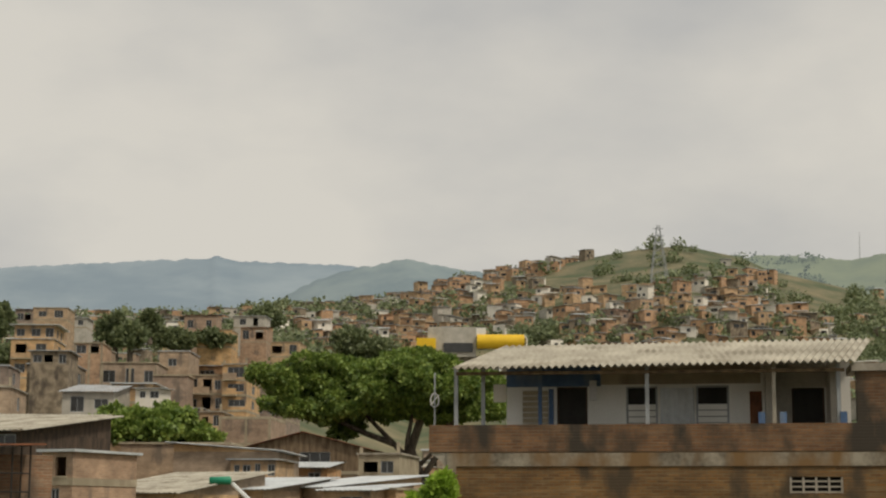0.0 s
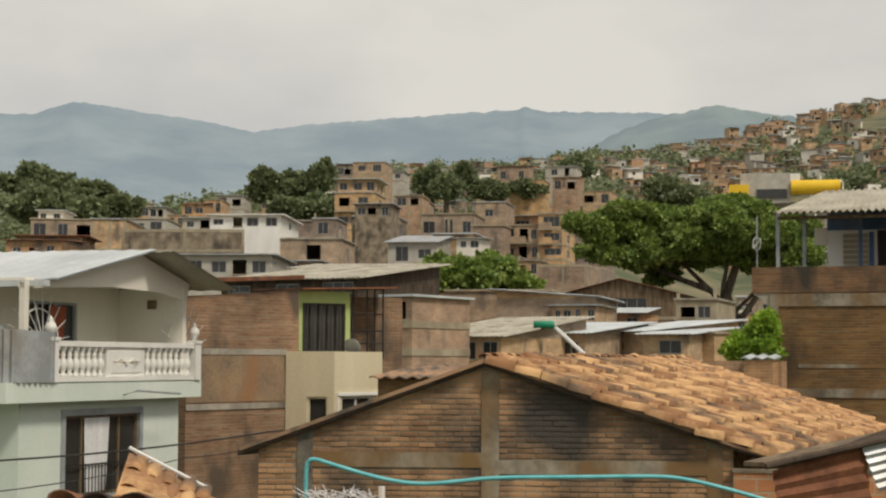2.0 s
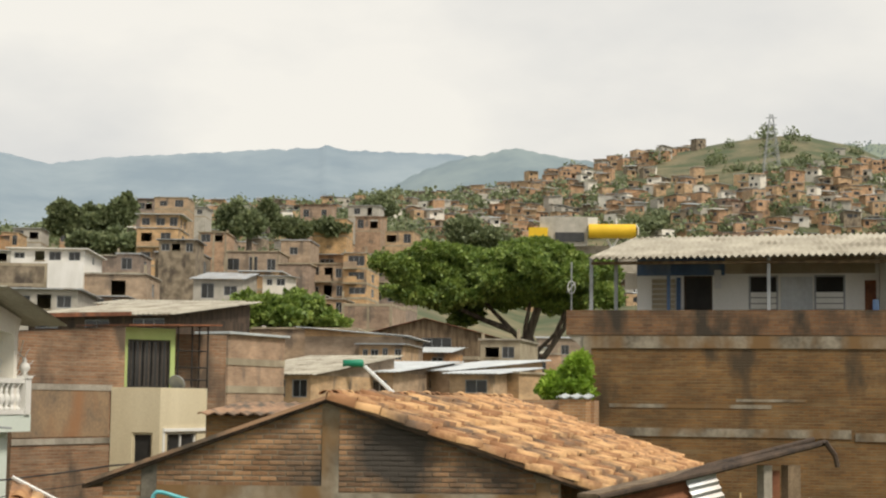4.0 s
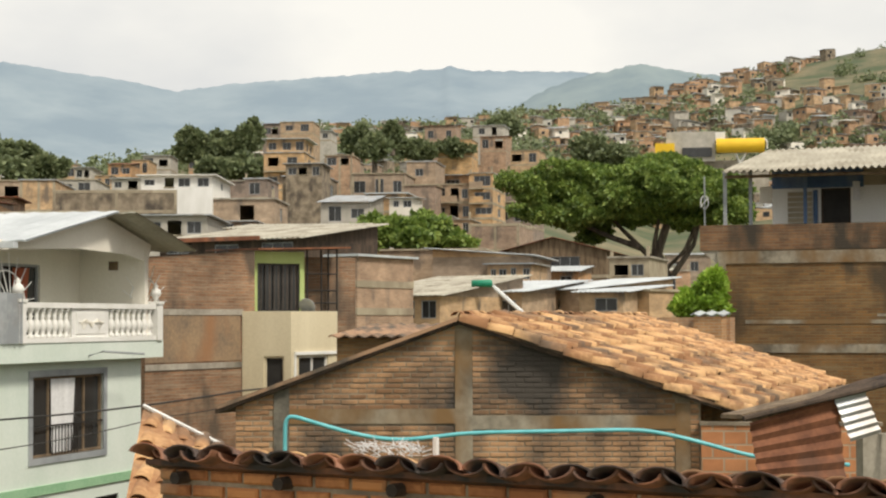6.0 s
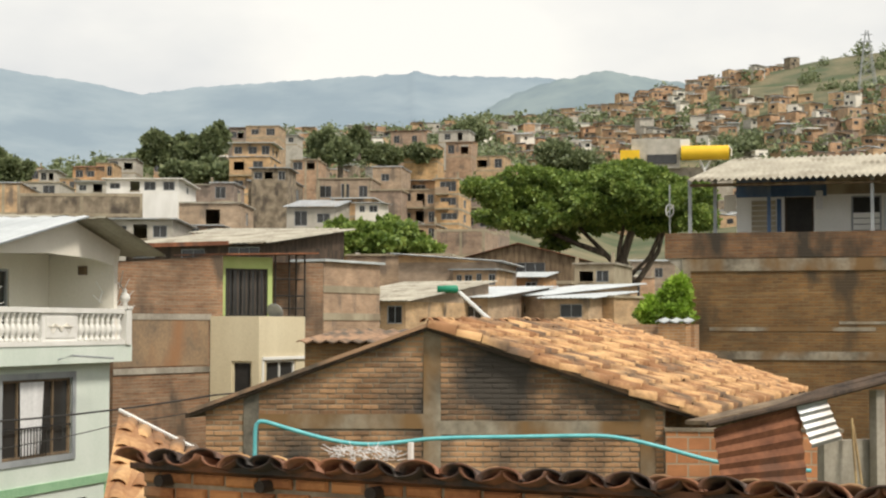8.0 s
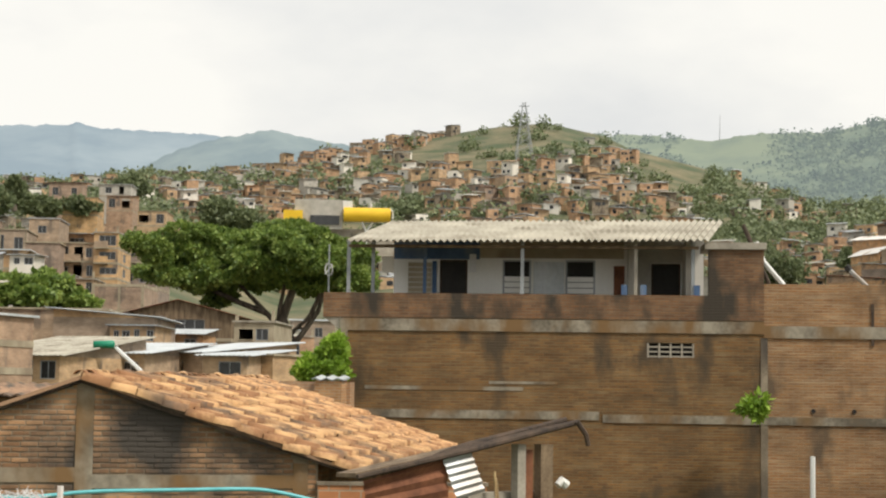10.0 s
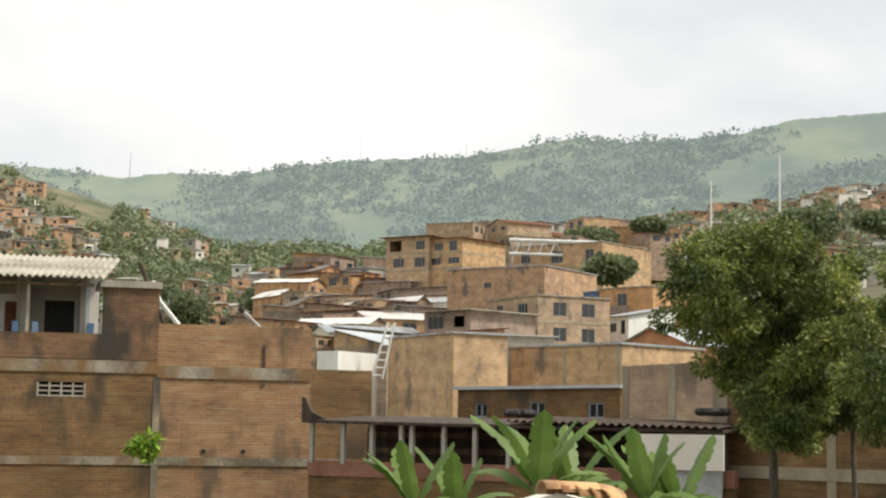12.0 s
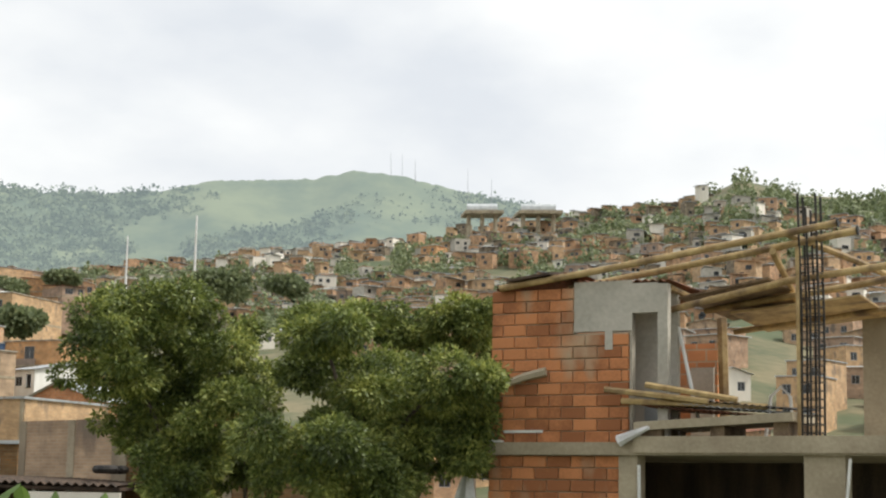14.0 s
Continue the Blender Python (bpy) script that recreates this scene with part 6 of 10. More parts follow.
house(m, w, 6.83, 1.62, "brick house with a small white window", BRICK_TAN, "flat", TIN_GREY, [(0.25, 0.43, 0.86, 1.18), (1.34, 0.27, 1.96, 1.34)], [], [], rise=1.37, over=0.35, deep=9.1)
m, w = front(-27.2, 116.04, -23.89, 116.16, 12.54)
house(m, w, 6.25, 1.08, "low house with a dark porch", BRICK_TOWN, "shed", TIN_GREY, [(0.17, 0.31, 0.92, 0.77), (1.27, 0.21, 1.81, 0.87), (2.46, 0.25, 3.23, 0.81)], [], [], rise=0.42, over=0.35, deep=8.33)
m, w = front(-11.75, 121.96, -8.46, 121.65, 8.95)
house(m, w, 6.33, 1.39, "pale tin roof on a low brown house", BRICK_TOWN, "shed", TIN_LIGHT, [(0.17, 0.32, 1.16, 1.08), (1.96, 0.32, 2.8, 1.08)], [], [], rise=0.63, over=0.35, deep=8.44)
m, w = front(-52.22, 118.58, -45.44, 120, 13.68)
house(m, w, 8.63, 1.21, "brown shed roof house", BRICK_TOWN, "shed", ASBESTOS, [(1.01, 0.24, 2.72, 0.97), (4.27, 0.22, 6.04, 0.99)], [], [0], rise=0.76, over=0.35, deep=8.63)
m, w = front(-27.15, 133.01, -25.03, 133.05, 10.26)
house(m, w, 6.55, 2.18, "small tan house with an open porch", BRICK_TAN, "gable", TIN_RUST, [(0.31, 0.61, 0.98, 1.57), (1.42, 0.76, 1.92, 1.42)], [], [0], rise=0.66, over=0.35, deep=8.74)
m, w = front(-114.02, 290.91, -110.48, 291.62, 32.67)
house(m, w, 10.42, 2.81, "tan brick hillside house", BRICK_TAN, "flat", TIN_GREY, [(0.42, 0.73, 1.54, 2.08), (1.96, 0.67, 3.11, 2.15)], [], [0], rise=1.25, over=0.35, deep=8.34)
m, w = front(-106.59, 280.18, -103.66, 280.74, 31.68)
house(m, w, 10.72, 2.21, "grey hillside house with a tin roof", RENDER_GREY, "slab", TIN_LIGHT, [(0.32, 0.47, 1.31, 1.74), (1.67, 0.51, 2.51, 1.69)], [], [0], rise=1.29, over=0.35, deep=8.58)
m, w = front(-105.42, 294.14, -101.34, 294.83, 33.28)
house(m, w, 10.43, 2.4, "brown brick hillside house", BRICK_TOWN, "shed", TIN_RUST, [(0.5, 0.54, 1.88, 1.88), (2.59, 0.65, 3.94, 1.75)], [], [0], rise=1.25, over=0.35, deep=8.34)
m, w = front(-105.48, 307.28, -102.27, 307.79, 34.73)
house(m, w, 10.16, 2.95, "tan brick hillside house", BRICK_TAN, "flat", TIN_GREY, [(0.41, 0.71, 1.57, 2.24), (2.11, 0.53, 2.97, 2.42)], [], [0], rise=1.22, over=0.35, deep=8.13)
m, w = front(-107.4, 320, -102.02, 320.82, 37)
house(m, w, 9.93, 2.84, "grey hillside house with a tin roof", RENDER_GREY, "slab", TIN_LIGHT, [(0.24, 0.5, 2.03, 2.34), (3.16, 0.77, 4.87, 2.07)], [], [0], rise=1.19, over=0.35, deep=7.95)
m, w = front(-93.87, 362.88, -90.06, 363.22, 47.71)
house(m, w, 9.38, 3.17, "brown brick hillside house", BRICK_TOWN, "shed", TIN_RUST, [(0.45, 0.88, 1.8, 2.29), (2.01, 0.79, 3.36, 2.4)], [], [0], rise=1.13, over=0.35, deep=7.5)
m, w = front(-84.18, 339.79, -77.3, 340.28, 45.96)
house(m, w, 9.73, 2.39, "tan brick hillside house", BRICK_TAN, "flat", TIN_GREY, [(1.09, 0.64, 2.61, 1.75), (4.22, 0.45, 5.99, 1.93)], [], [0], rise=1.17, over=0.35, deep=7.78)
m, w = front(-85.89, 373.6, -80.66, 373.89, 48.1)
house(m, w, 9.13, 2.23, "grey hillside house with a tin roof", RENDER_GREY, "slab", TIN_LIGHT, [(0.53, 0.44, 1.92, 1.79), (3.25, 0.57, 4.48, 1.66)], [], [0], rise=1.1, over=0.35, deep=7.31)
m, w = front(-98.8, 322.56, -95.43, 322.98, 37.02)
house(m, w, 9.93, 2.05, "brown brick hillside house", BRICK_TOWN, "shed", TIN_RUST, [(0.1, 0.38, 1.29, 1.67), (2.09, 0.58, 3.16, 1.47)], [], [0], rise=1.19, over=0.35, deep=7.95)
m, w = front(-91.86, 250.05, -89.23, 250.52, 27.38)
house(m, w, 11.12, 2.22, "tan brick hillside house", BRICK_TAN, "flat", TIN_GREY, [(0.18, 0.4, 0.93, 1.82), (1.51, 0.42, 2.27, 1.8)], [], [0], rise=1.33, over=0.35, deep=8.89)
m, w = front(-83.92, 235.16, -79.67, 235.86, 25.97)
house(m, w, 11.36, 1.84, "grey hillside house with a tin roof", RENDER_GREY, "slab", TIN_LIGHT, [(0.41, 0.5, 1.48, 1.34), (2.45, 0.34, 3.8, 1.5)], [], [0], rise=1.36, over=0.35, deep=9.09)
m, w = front(-62.24, 395.1, -54.72, 394.98, 49.34)
house(m, w, 8.7, 4.12, "brown brick hillside house", BRICK_TOWN, "shed", TIN_RUST, [(0.8, 1.15, 2.16, 2.98), (5.17, 1.17, 6.47, 2.96)], [], [0], rise=1.04, over=0.35, deep=6.96)
m, w = front(-53.68, 358.51, -46.25, 358.32, 42.29)
house(m, w, 9.55, 3.72, "tan brick hillside house", BRICK_TAN, "flat", TIN_GREY, [(0.9, 1.22, 2.25, 2.52), (4.56, 1.09, 6.3, 2.65)], [], [0], rise=1.15, over=0.35, deep=7.64)
m, w = front(-51.86, 404.91, -44.2, 404.56, 51.59)
house(m, w, 8.51, 2.83, "grey hillside house with a tin roof", RENDER_GREY, "slab", TIN_LIGHT, [(1.48, 0.7, 3.01, 2.14), (4.78, 0.48, 5.94, 2.35)], [], [0], rise=1.02, over=0.35, deep=6.81)
m, w = front(-46.01, 372, -40.27, 371.72, 44.79)
house(m, w, 9.38, 3.21, "brown brick hillside house", BRICK_TOWN, "shed", TIN_RUST, [(0.45, 0.64, 1.91, 2.59), (3.34, 0.6, 5.09, 2.61)], [], [0], rise=1.13, over=0.35, deep=7.51)
m, w = front(-36.69, 347.9, -30.76, 347.49, 39.27)
house(m, w, 9.73, 3, "tan brick hillside house", BRICK_TAN, "flat", TIN_GREY, [(0.23, 0.76, 2.32, 2.24), (3.89, 0.53, 5.45, 2.47)], [], [0], rise=1.17, over=0.35, deep=7.79)
m, w = front(38.68, 92.22, 39.44, 84.63, 7.3)
house(m, w, 3.59, 5.17, "tall tan brick house with a sloping roof edge", BRICK_TAN, "flat", TIN_GREY, [], [], [], rise=1.13, over=0.35, deep=11.32)
m, w = front(44.82, 90.98, 45.92, 90.42, 9.7)
house(m, w, 5.8, 2.49, "grey recessed house front between tan walls", RENDER_GREY, "flat", TIN_GREY, [(0.21, 0.62, 1.08, 1.87)], [], [], rise=1.16, over=0.35, deep=7.73)
m, w = front(44.53, 87.83, 47.43, 79.78, 9.55)
house(m, w, 7.51, 2.38, "long tan brick wall with a pale roof edge", BRICK_TAN, "flat", TIN_LIGHT, [], [], [], rise=1.13, over=0.35, columns=True, deep=7.51)
m, w = front(20.96, 44.94, 23.04, 39, 6.94)
house(m, w, 3.73, 1.21, "low orange brick house with a tin roof edge", BRICK_WALL, "slab", TIN_LIGHT, [(0.7, 0.39, 1.22, 0.81), (2.89, 0.35, 3.52, 0.85), (5.11, 0.38, 5.71, 0.82)], [], [], rise=0.64, over=0.11, deep=6.4)
m, w = front(20.35, 34.39, 20.61, 30.67, 6.97)
house(m, w, 2.5, 1.55, "brick yard wall with concrete columns", BRICK_TAN, "parapet", TIN_GREY, [], [], [], rise=0.6, over=0.25, columns=True, deep=8)
m, w = front(20.55, 30.59, 21.49, 24.3, 6.12)
house(m, w, 3, 2.04, "old brick wall behind mango trees", BRICK_WALL, "parapet", TIN_GREY, [], [], [0, 2.04], rise=0.6, over=0.25, columns=True, deep=8)
m, w = front(63.9, 107.91, 65.1, 99.69, 10.36)
house(m, w, 14.76, 3.06, "red gabled brick house with a white sheet roof", BRICK_ORANGE, "gable", TIN_LIGHT, [], [], [], rise=1.37, over=0.35, deep=8.44)
m, w = front(77.79, 158.25, 78.36, 147.73, 15.71)
house(m, w, 8.65, 5.12, "tan house with two rows of white-framed windows", BRICK_TAN, "flat", TIN_GREY, [(1.39, 0.71, 3.21, 1.87), (7.01, 0.57, 8.67, 2), (2.21, 3.14, 3.48, 4.55), (6.58, 3.21, 8.51, 4.48)], [(1.82, 0.57, 3.41, 1.98), (5.23, 0.57, 6.83, 1.98), (1.82, 3.14, 3.41, 4.55), (5.23, 3.14, 6.83, 4.55)], [0, 2.57], rise=1.37, over=0.35, deep=9.1)
m, w = front(86.09, 186.05, 93.56, 174.62, 22.78)
house(m, w, 13.75, 4.19, "long orange brick house with a flat roof", BRICK_TOWN, "flat", TIN_GREY, [(5.25, 1.74, 6.3, 2.45)], [], [], rise=1.37, over=0.35, deep=9.16)
m, w = front(104.21, 248.77, 108.67, 241.98, 32.85)
house(m, w, 13.32, 5.46, "brick house on the crest with a dark overhanging roof", BRICK_TAN, "slab", TIN_RUST, [(1.35, 0.6, 3.44, 2.13), (5.46, 0.58, 7.46, 2.15), (0.64, 3.22, 2.91, 4.97), (5.68, 3.37, 7.37, 4.82)], [(5.66, 0.62, 7.66, 2.11), (5.66, 3.35, 7.66, 4.84)], [0, 2.73], rise=1.33, over=0.98, deep=8.88)
m, w = front(109.13, 243, 112.14, 236.69, 33.07)
house(m, w, 11.15, 4.7, "tan brick house on the crest with an orange side", BRICK_TAN, "slab", TIN_RUST, [(0.58, 0.6, 2.45, 1.76), (4.08, 0.67, 6.42, 1.69), (1.23, 2.92, 3.01, 4.12), (4.28, 2.72, 5.89, 4.35)], [], [0, 2.36], rise=1.34, over=0.56, deep=8.92)
m, w = front(115.45, 225.58, 122.84, 211.15, 31.59)
house(m, w, 13.64, 3.64, "wide tan brick house under an open steel truss", BRICK_TAN, "flat", TIN_GREY, [(1.48, 1.14, 3.23, 2.5), (7.07, 0.93, 9.16, 2.7), (13.18, 0.93, 14.64, 2.7)], [], [0], rise=1.36, over=0.35, deep=9.09)
m, w = front(93.72, 162.2, 96.53, 155.14, 17.78)
house(m, w, 11.5, 5.4, "brick house with a teal painted side", BRICK_TOWN, "flat", TIN_GREY, [(2.76, 0.67, 4.28, 2.05), (2.71, 3.27, 4.02, 4.85)], [], [0, 2.71], rise=1.38, over=0.35, deep=9.2)
m, w = front(93.35, 164.88, 93.65, 162.07, 18)
house(m, w, 9.19, 5.01, "narrow teal house between brick houses", BLUE_PAINT, "flat", TIN_GREY, [(0.67, 0.53, 1.98, 1.98), (0.69, 2.96, 1.84, 4.55)], [], [], rise=1.38, over=0.35, deep=9.19)
m, w = front(89.45, 152.68, 90.09, 149.64, 17.11)
house(m, w, 6.85, 2.28, "white shed house beside a teal house", WHITE_PAINT, "shed", TIN_GREY, [(0.27, 0.66, 1.28, 1.6), (1.87, 0.46, 2.6, 1.83)], [], [], rise=1.37, over=0.35, deep=9.14)
m, w = front(65.4, 146.64, 67.49, 140.71, 16.36)
house(m, w, 8.98, 2.09, "brown house with a deep porch roof", BRICK_TOWN, "slab", ASBESTOS, [(0.43, 0.43, 2.63, 1.68), (4, 0.52, 5.5, 1.59)], [], [0], rise=1.35, over=0.7, deep=8.98)
m, w = front(33.74, 91.21, 34.53, 89.89, 10.15)
house(m, w, 3.78, 1.38, "small white wall of a half-built house", WHITE_PAINT, "parapet", TIN_GREY, [], [], [], rise=1.13, over=0.35, deep=7.55)
m, w = front(40.19, 104.52, 42.47, 101.41, 10.67)
house(m, w, 8.07, 1.88, "low tan house beneath a tilted roof", BRICK_TAN, "shed_side", TIN_LIGHT, [(0.95, 0.32, 2.1, 1.55)], [], [], rise=1.21, over=0.35, deep=8.07)
m, w = front(81.55, 217.98, 81.94, 212.38, 22.99)
house(m, w, 9.12, 1.91, "tan brick slope house", BRICK_TAN, "flat", TIN_GREY, [(1.85, 0.3, 3.58, 1.6)], [(3.76, 0.43, 5.36, 1.48)], [0], rise=0.91, over=0.35, deep=9.12)
m, w = front(100.22, 265.83, 103.14, 261.32, 31.25)
house(m, w, 8.73, 2.05, "brown brick slope house with a tin roof", BRICK_TOWN, "shed", TIN_GREY, [(0.65, 0.35, 2.31, 1.7), (3.6, 0.39, 4.76, 1.68)], [], [0], rise=0.87, over=0.35, deep=8.73)
m, w = front(101.31, 271.32, 107.72, 275.92, 33.07)
house(m, w, 8.63, 2.29, "brown slope house with a rusted roof", BRICK_TOWN, "slab", TIN_RUST, [(4.08, 0.54, 5.2, 1.75)], [], [0], rise=0.86, over=0.35, deep=8.63)
m, w = front(110.48, 288.89, 115.11, 288.52, 36.81)
house(m, w, 8.38, 2.28, "brick slope house with a rusty roof", BRICK_TOWN, "shed", TIN_RUST, [(0.52, 0.48, 2.14, 1.82), (3.08, 0.42, 4.4, 1.86)], [(3.46, 0.52, 4.92, 1.78)], [0], rise=0.84, over=0.35, deep=8.38)
m, w = front(67.76, 171.92, 66.94, 164.53, 17.18)
house(m, w, 9.18, 1.86, "tan slope house with a low gable roof", BRICK_TAN, "gable", TOWN_ROOF, [(2.39, 0.46, 3.86, 1.38)], [(3.79, 0.41, 5.39, 1.45)], [0], rise=0.92, over=0.35, deep=9.18)
m, w = front(48.71, 131.59, 50.8, 132.73, 13.77)
house(m, w, 8.8, 1.14, "tan brick slope house", BRICK_TAN, "flat", TIN_GREY, [(0.31, 0.33, 1.08, 0.81), (1.58, 0.29, 2.16, 0.86)], [(3.63, 0.26, 5.17, 0.88)], [0], rise=0.88, over=0.35, deep=8.8)
m, w = front(99.24, 240.16, 98.34, 231.87, 26.62)
house(m, w, 9.02, 1.92, "brown brick slope house with a tin roof", BRICK_TOWN, "shed", TIN_GREY, [(1.74, 0.41, 3.16, 1.51), (4.85, 0.38, 6.78, 1.53)], [], [0], rise=0.9, over=0.35, deep=9.02)
m, w = front(105.69, 242.68, 110.58, 245.88, 28.78)
house(m, w, 8.88, 2.24, "brown slope house with a rusted roof", BRICK_TOWN, "slab", TOWN_ROOF, [(0.53, 0.62, 1.84, 1.62), (3.66, 0.49, 5.42, 1.73)], [(3.66, 0.51, 5.22, 1.73)], [0], rise=0.89, over=0.35, deep=8.88)
m, w = front(107.2, 281.91, 113.44, 285.96, 35.56)
house(m, w, 8.48, 3.22, "brick slope house with a rusty roof", BRICK_TOWN, "shed", TIN_RUST, [(1.38, 0.78, 2.73, 2.44), (5.09, 0.91, 6.87, 2.31)], [], [0], rise=0.85, over=0.35, deep=8.48)
m, w = front(83.02, 239.76, 86.05, 240.19, 26.14)
house(m, w, 9.03, 1.42, "tan slope house with a low gable roof", BRICK_TOWN, "gable", TOWN_ROOF, [(0.2, 0.32, 1.24, 1.11), (1.83, 0.29, 2.89, 1.15)], [(3.73, 0.32, 5.31, 1.11)], [0], rise=0.9, over=0.35, deep=9.03)
m, w = front(56.48, 136.33, 57.7, 135.53, 14.55)
house(m, w, 8.87, 0.87, "tan brick slope house", BRICK_TAN, "flat", TIN_GREY, [(0.44, 0.24, 1.33, 0.64)], [], [0], rise=0.89, over=0.35, deep=8.87)
m, w = front(60.78, 129.59, 63.17, 131.29, 14.06)
house(m, w, 8.84, 0.95, "brown brick slope house with a tin roof", BRICK_TOWN, "shed", TIN_GREY, [(0.4, 0.2, 1.13, 0.75), (1.66, 0.27, 2.63, 0.69)], [(3.65, 0.22, 5.19, 0.73)], [0], rise=0.88, over=0.35, deep=8.84)
m, w = front(108.49, 278.06, 110.89, 272.62, 33.91)
house(m, w, 8.6, 2.09, "grey slope house with a pale roof", RENDER_GREY, "slab", TIN_LIGHT, [(0.71, 0.41, 2.39, 1.68), (4.13, 0.34, 5.38, 1.74)], [], [0], rise=0.86, over=0.35, deep=8.6)
m, w = front(58.56, 138.16, 58.4, 133.54, 14.36)
house(m, w, 8.88, 1.11, "brick slope house with a rusty roof", BRICK_TOWN, "shed", TIN_RUST, [(0.58, 0.24, 1.78, 0.87), (2.84, 0.22, 4.46, 0.89)], [(3.66, 0.24, 5.22, 0.84)], [0], rise=0.89, over=0.35, deep=8.88)
m, w = front(100.77, 212.51, 103.98, 212.65, 24.12)
house(m, w, 9.11, 1.21, "pale rendered slope house", OFFWHITE, "gable", TIN_GREY, [(0.82, 0.23, 2.23, 1)], [(3.76, 0.27, 5.35, 0.93)], [0], rise=0.91, over=0.35, deep=9.11)
m, w = front(83.58, 197.17, 85.94, 198.29, 21.2)
house(m, w, 9.14, 1.74, "tan brick slope house", BRICK_TAN, "flat", TIN_GREY, [(0.23, 0.46, 1.14, 1.28), (1.53, 0.43, 2.26, 1.33)], [(3.77, 0.39, 5.37, 1.35)], [0], rise=0.91, over=0.35, deep=9.14)
m, w = front(126.27, 286.34, 126.09, 279.89, 37.13)
house(m, w, 8.38, 2.77, "brown brick slope house with a tin roof", BRICK_TOWN, "shed", TIN_GREY, [(1.21, 0.57, 2.6, 2.2), (4.23, 0.73, 5.82, 2.01)], [(3.46, 0.63, 4.92, 2.14)], [0], rise=0.84, over=0.35, deep=8.38)
m, w = front(103.93, 246.78, 107.28, 247.51, 29.04)
house(m, w, 8.87, 1.8, "brown slope house with a rusted roof", BRICK_TOWN, "slab", TIN_RUST, [(0.31, 0.33, 1.51, 1.44), (2.15, 0.29, 3.28, 1.49)], [(3.66, 0.4, 5.21, 1.4)], [0], rise=0.89, over=0.35, deep=8.87)
m, w = front(58.69, 164.68, 62.35, 166.92, 16.77)
house(m, w, 9.14, 1.53, "brick slope house with a rusty roof", BRICK_TOWN, "shed", TIN_RUST, [(0.59, 0.43, 1.71, 1.07), (2.4, 0.27, 3.89, 1.26)], [(3.77, 0.34, 5.37, 1.19)], [0], rise=0.91, over=0.35, deep=9.14)
m, w = front(100.06, 267.36, 103.66, 268.04, 32.19)
house(m, w, 8.69, 2.43, "tan slope house with a low gable roof", BRICK_TOWN, "gable", TOWN_ROOF, [(0.61, 0.59, 1.59, 1.85), (2.35, 0.56, 3.3, 1.87)], [], [0], rise=0.87, over=0.35, deep=8.69)
m, w = front(63.17, 158.04, 65.36, 159.45, 16.27)
house(m, w, 9.1, 1.16, "tan brick slope house", BRICK_TAN, "flat", TIN_GREY, [(0.43, 0.2, 1.05, 0.96), (1.43, 0.23, 2.34, 0.93)], [(3.75, 0.25, 5.35, 0.89)], [0], rise=0.91, over=0.35, deep=9.1)
m, w = front(104.74, 281.19, 108.1, 280.2, 34.49)
house(m, w, 8.57, 1.76, "brown brick slope house with a tin roof", BRICK_TOWN, "shed", TIN_GREY, [(1.31, 0.51, 2.46, 1.24)], [(3.53, 0.39, 5.03, 1.35)], [0], rise=0.86, over=0.35, deep=8.57)
m, w = front(63.41, 163.91, 64.16, 161.97, 16.72)
house(m, w, 9.13, 1.37, "brown slope house with a rusted roof", BRICK_TOWN, "slab", TOWN_ROOF, [(0.23, 0.23, 0.84, 1.14), (1.14, 0.32, 1.87, 1.05)], [(3.77, 0.32, 5.36, 1.07)], [0], rise=0.91, over=0.35, deep=9.13)
m, w = front(78.58, 194.71, 81.81, 197.11, 20.85)
house(m, w, 9.15, 1.71, "brick slope house with a rusty roof", BRICK_TOWN, "shed", TIN_RUST, [(1.65, 0.5, 3.25, 1.21)], [], [0], rise=0.91, over=0.35, deep=9.15)
m, w = front(65.61, 162.04, 69.16, 164.81, 16.73)
house(m, w, 9.14, 1.39, "tan slope house with a low gable roof", BRICK_TAN, "gable", TOWN_ROOF, [(0.69, 0.27, 1.74, 1.12), (2.81, 0.27, 3.84, 1.12)], [], [0], rise=0.91, over=0.35, deep=9.14)
m, w = front(82.96, 238.47, 84.79, 233.74, 25.48)
house(m, w, 9.08, 2.18, "tan brick slope house", BRICK_TAN, "flat", TIN_GREY, [(1.68, 0.61, 3.52, 1.54)], [], [0], rise=0.91, over=0.35, deep=9.08)
m, w = front(56.7, 124.35, 60.64, 129.95, 13.71)
house(m, w, 8.79, 1.01, "brown brick slope house with a tin roof", BRICK_TOWN, "shed", TIN_GREY, [(1.27, 0.26, 2.86, 0.75), (4.4, 0.26, 5.76, 0.75)], [], [0], rise=0.88, over=0.35, deep=8.79)
m, w = front(67.09, 145.22, 66.62, 139.74, 15.22)
house(m, w, 8.98, 0.88, "grey slope house with a pale roof", RENDER_GREY, "slab", TIN_LIGHT, [(0.16, 0.25, 2, 0.65), (3.46, 0.13, 5.16, 0.74)], [], [0], rise=0.9, over=0.35, deep=8.98)
m, w = front(93.42, 217.02, 94.77, 213.75, 23.87)
house(m, w, 9.11, 2.23, "brick slope house with a rusty roof", BRICK_TOWN, "shed", TIN_RUST, [(0.46, 0.55, 1.62, 1.71), (2.07, 0.5, 3.33, 1.75)], [(3.76, 0.5, 5.35, 1.73)], [0], rise=0.91, over=0.35, deep=9.11)
m, w = front(126.82, 281.09, 126.69, 274, 36.08)
house(m, w, 8.47, 1.93, "pale rendered slope house", OFFWHITE, "gable", TIN_GREY, [(2.27, 0.42, 3.45, 1.52)], [(3.49, 0.42, 4.98, 1.5)], [0], rise=0.85, over=0.35, deep=8.47)
m, w = front(76.72, 164.67, 79.98, 165.5, 17.54)
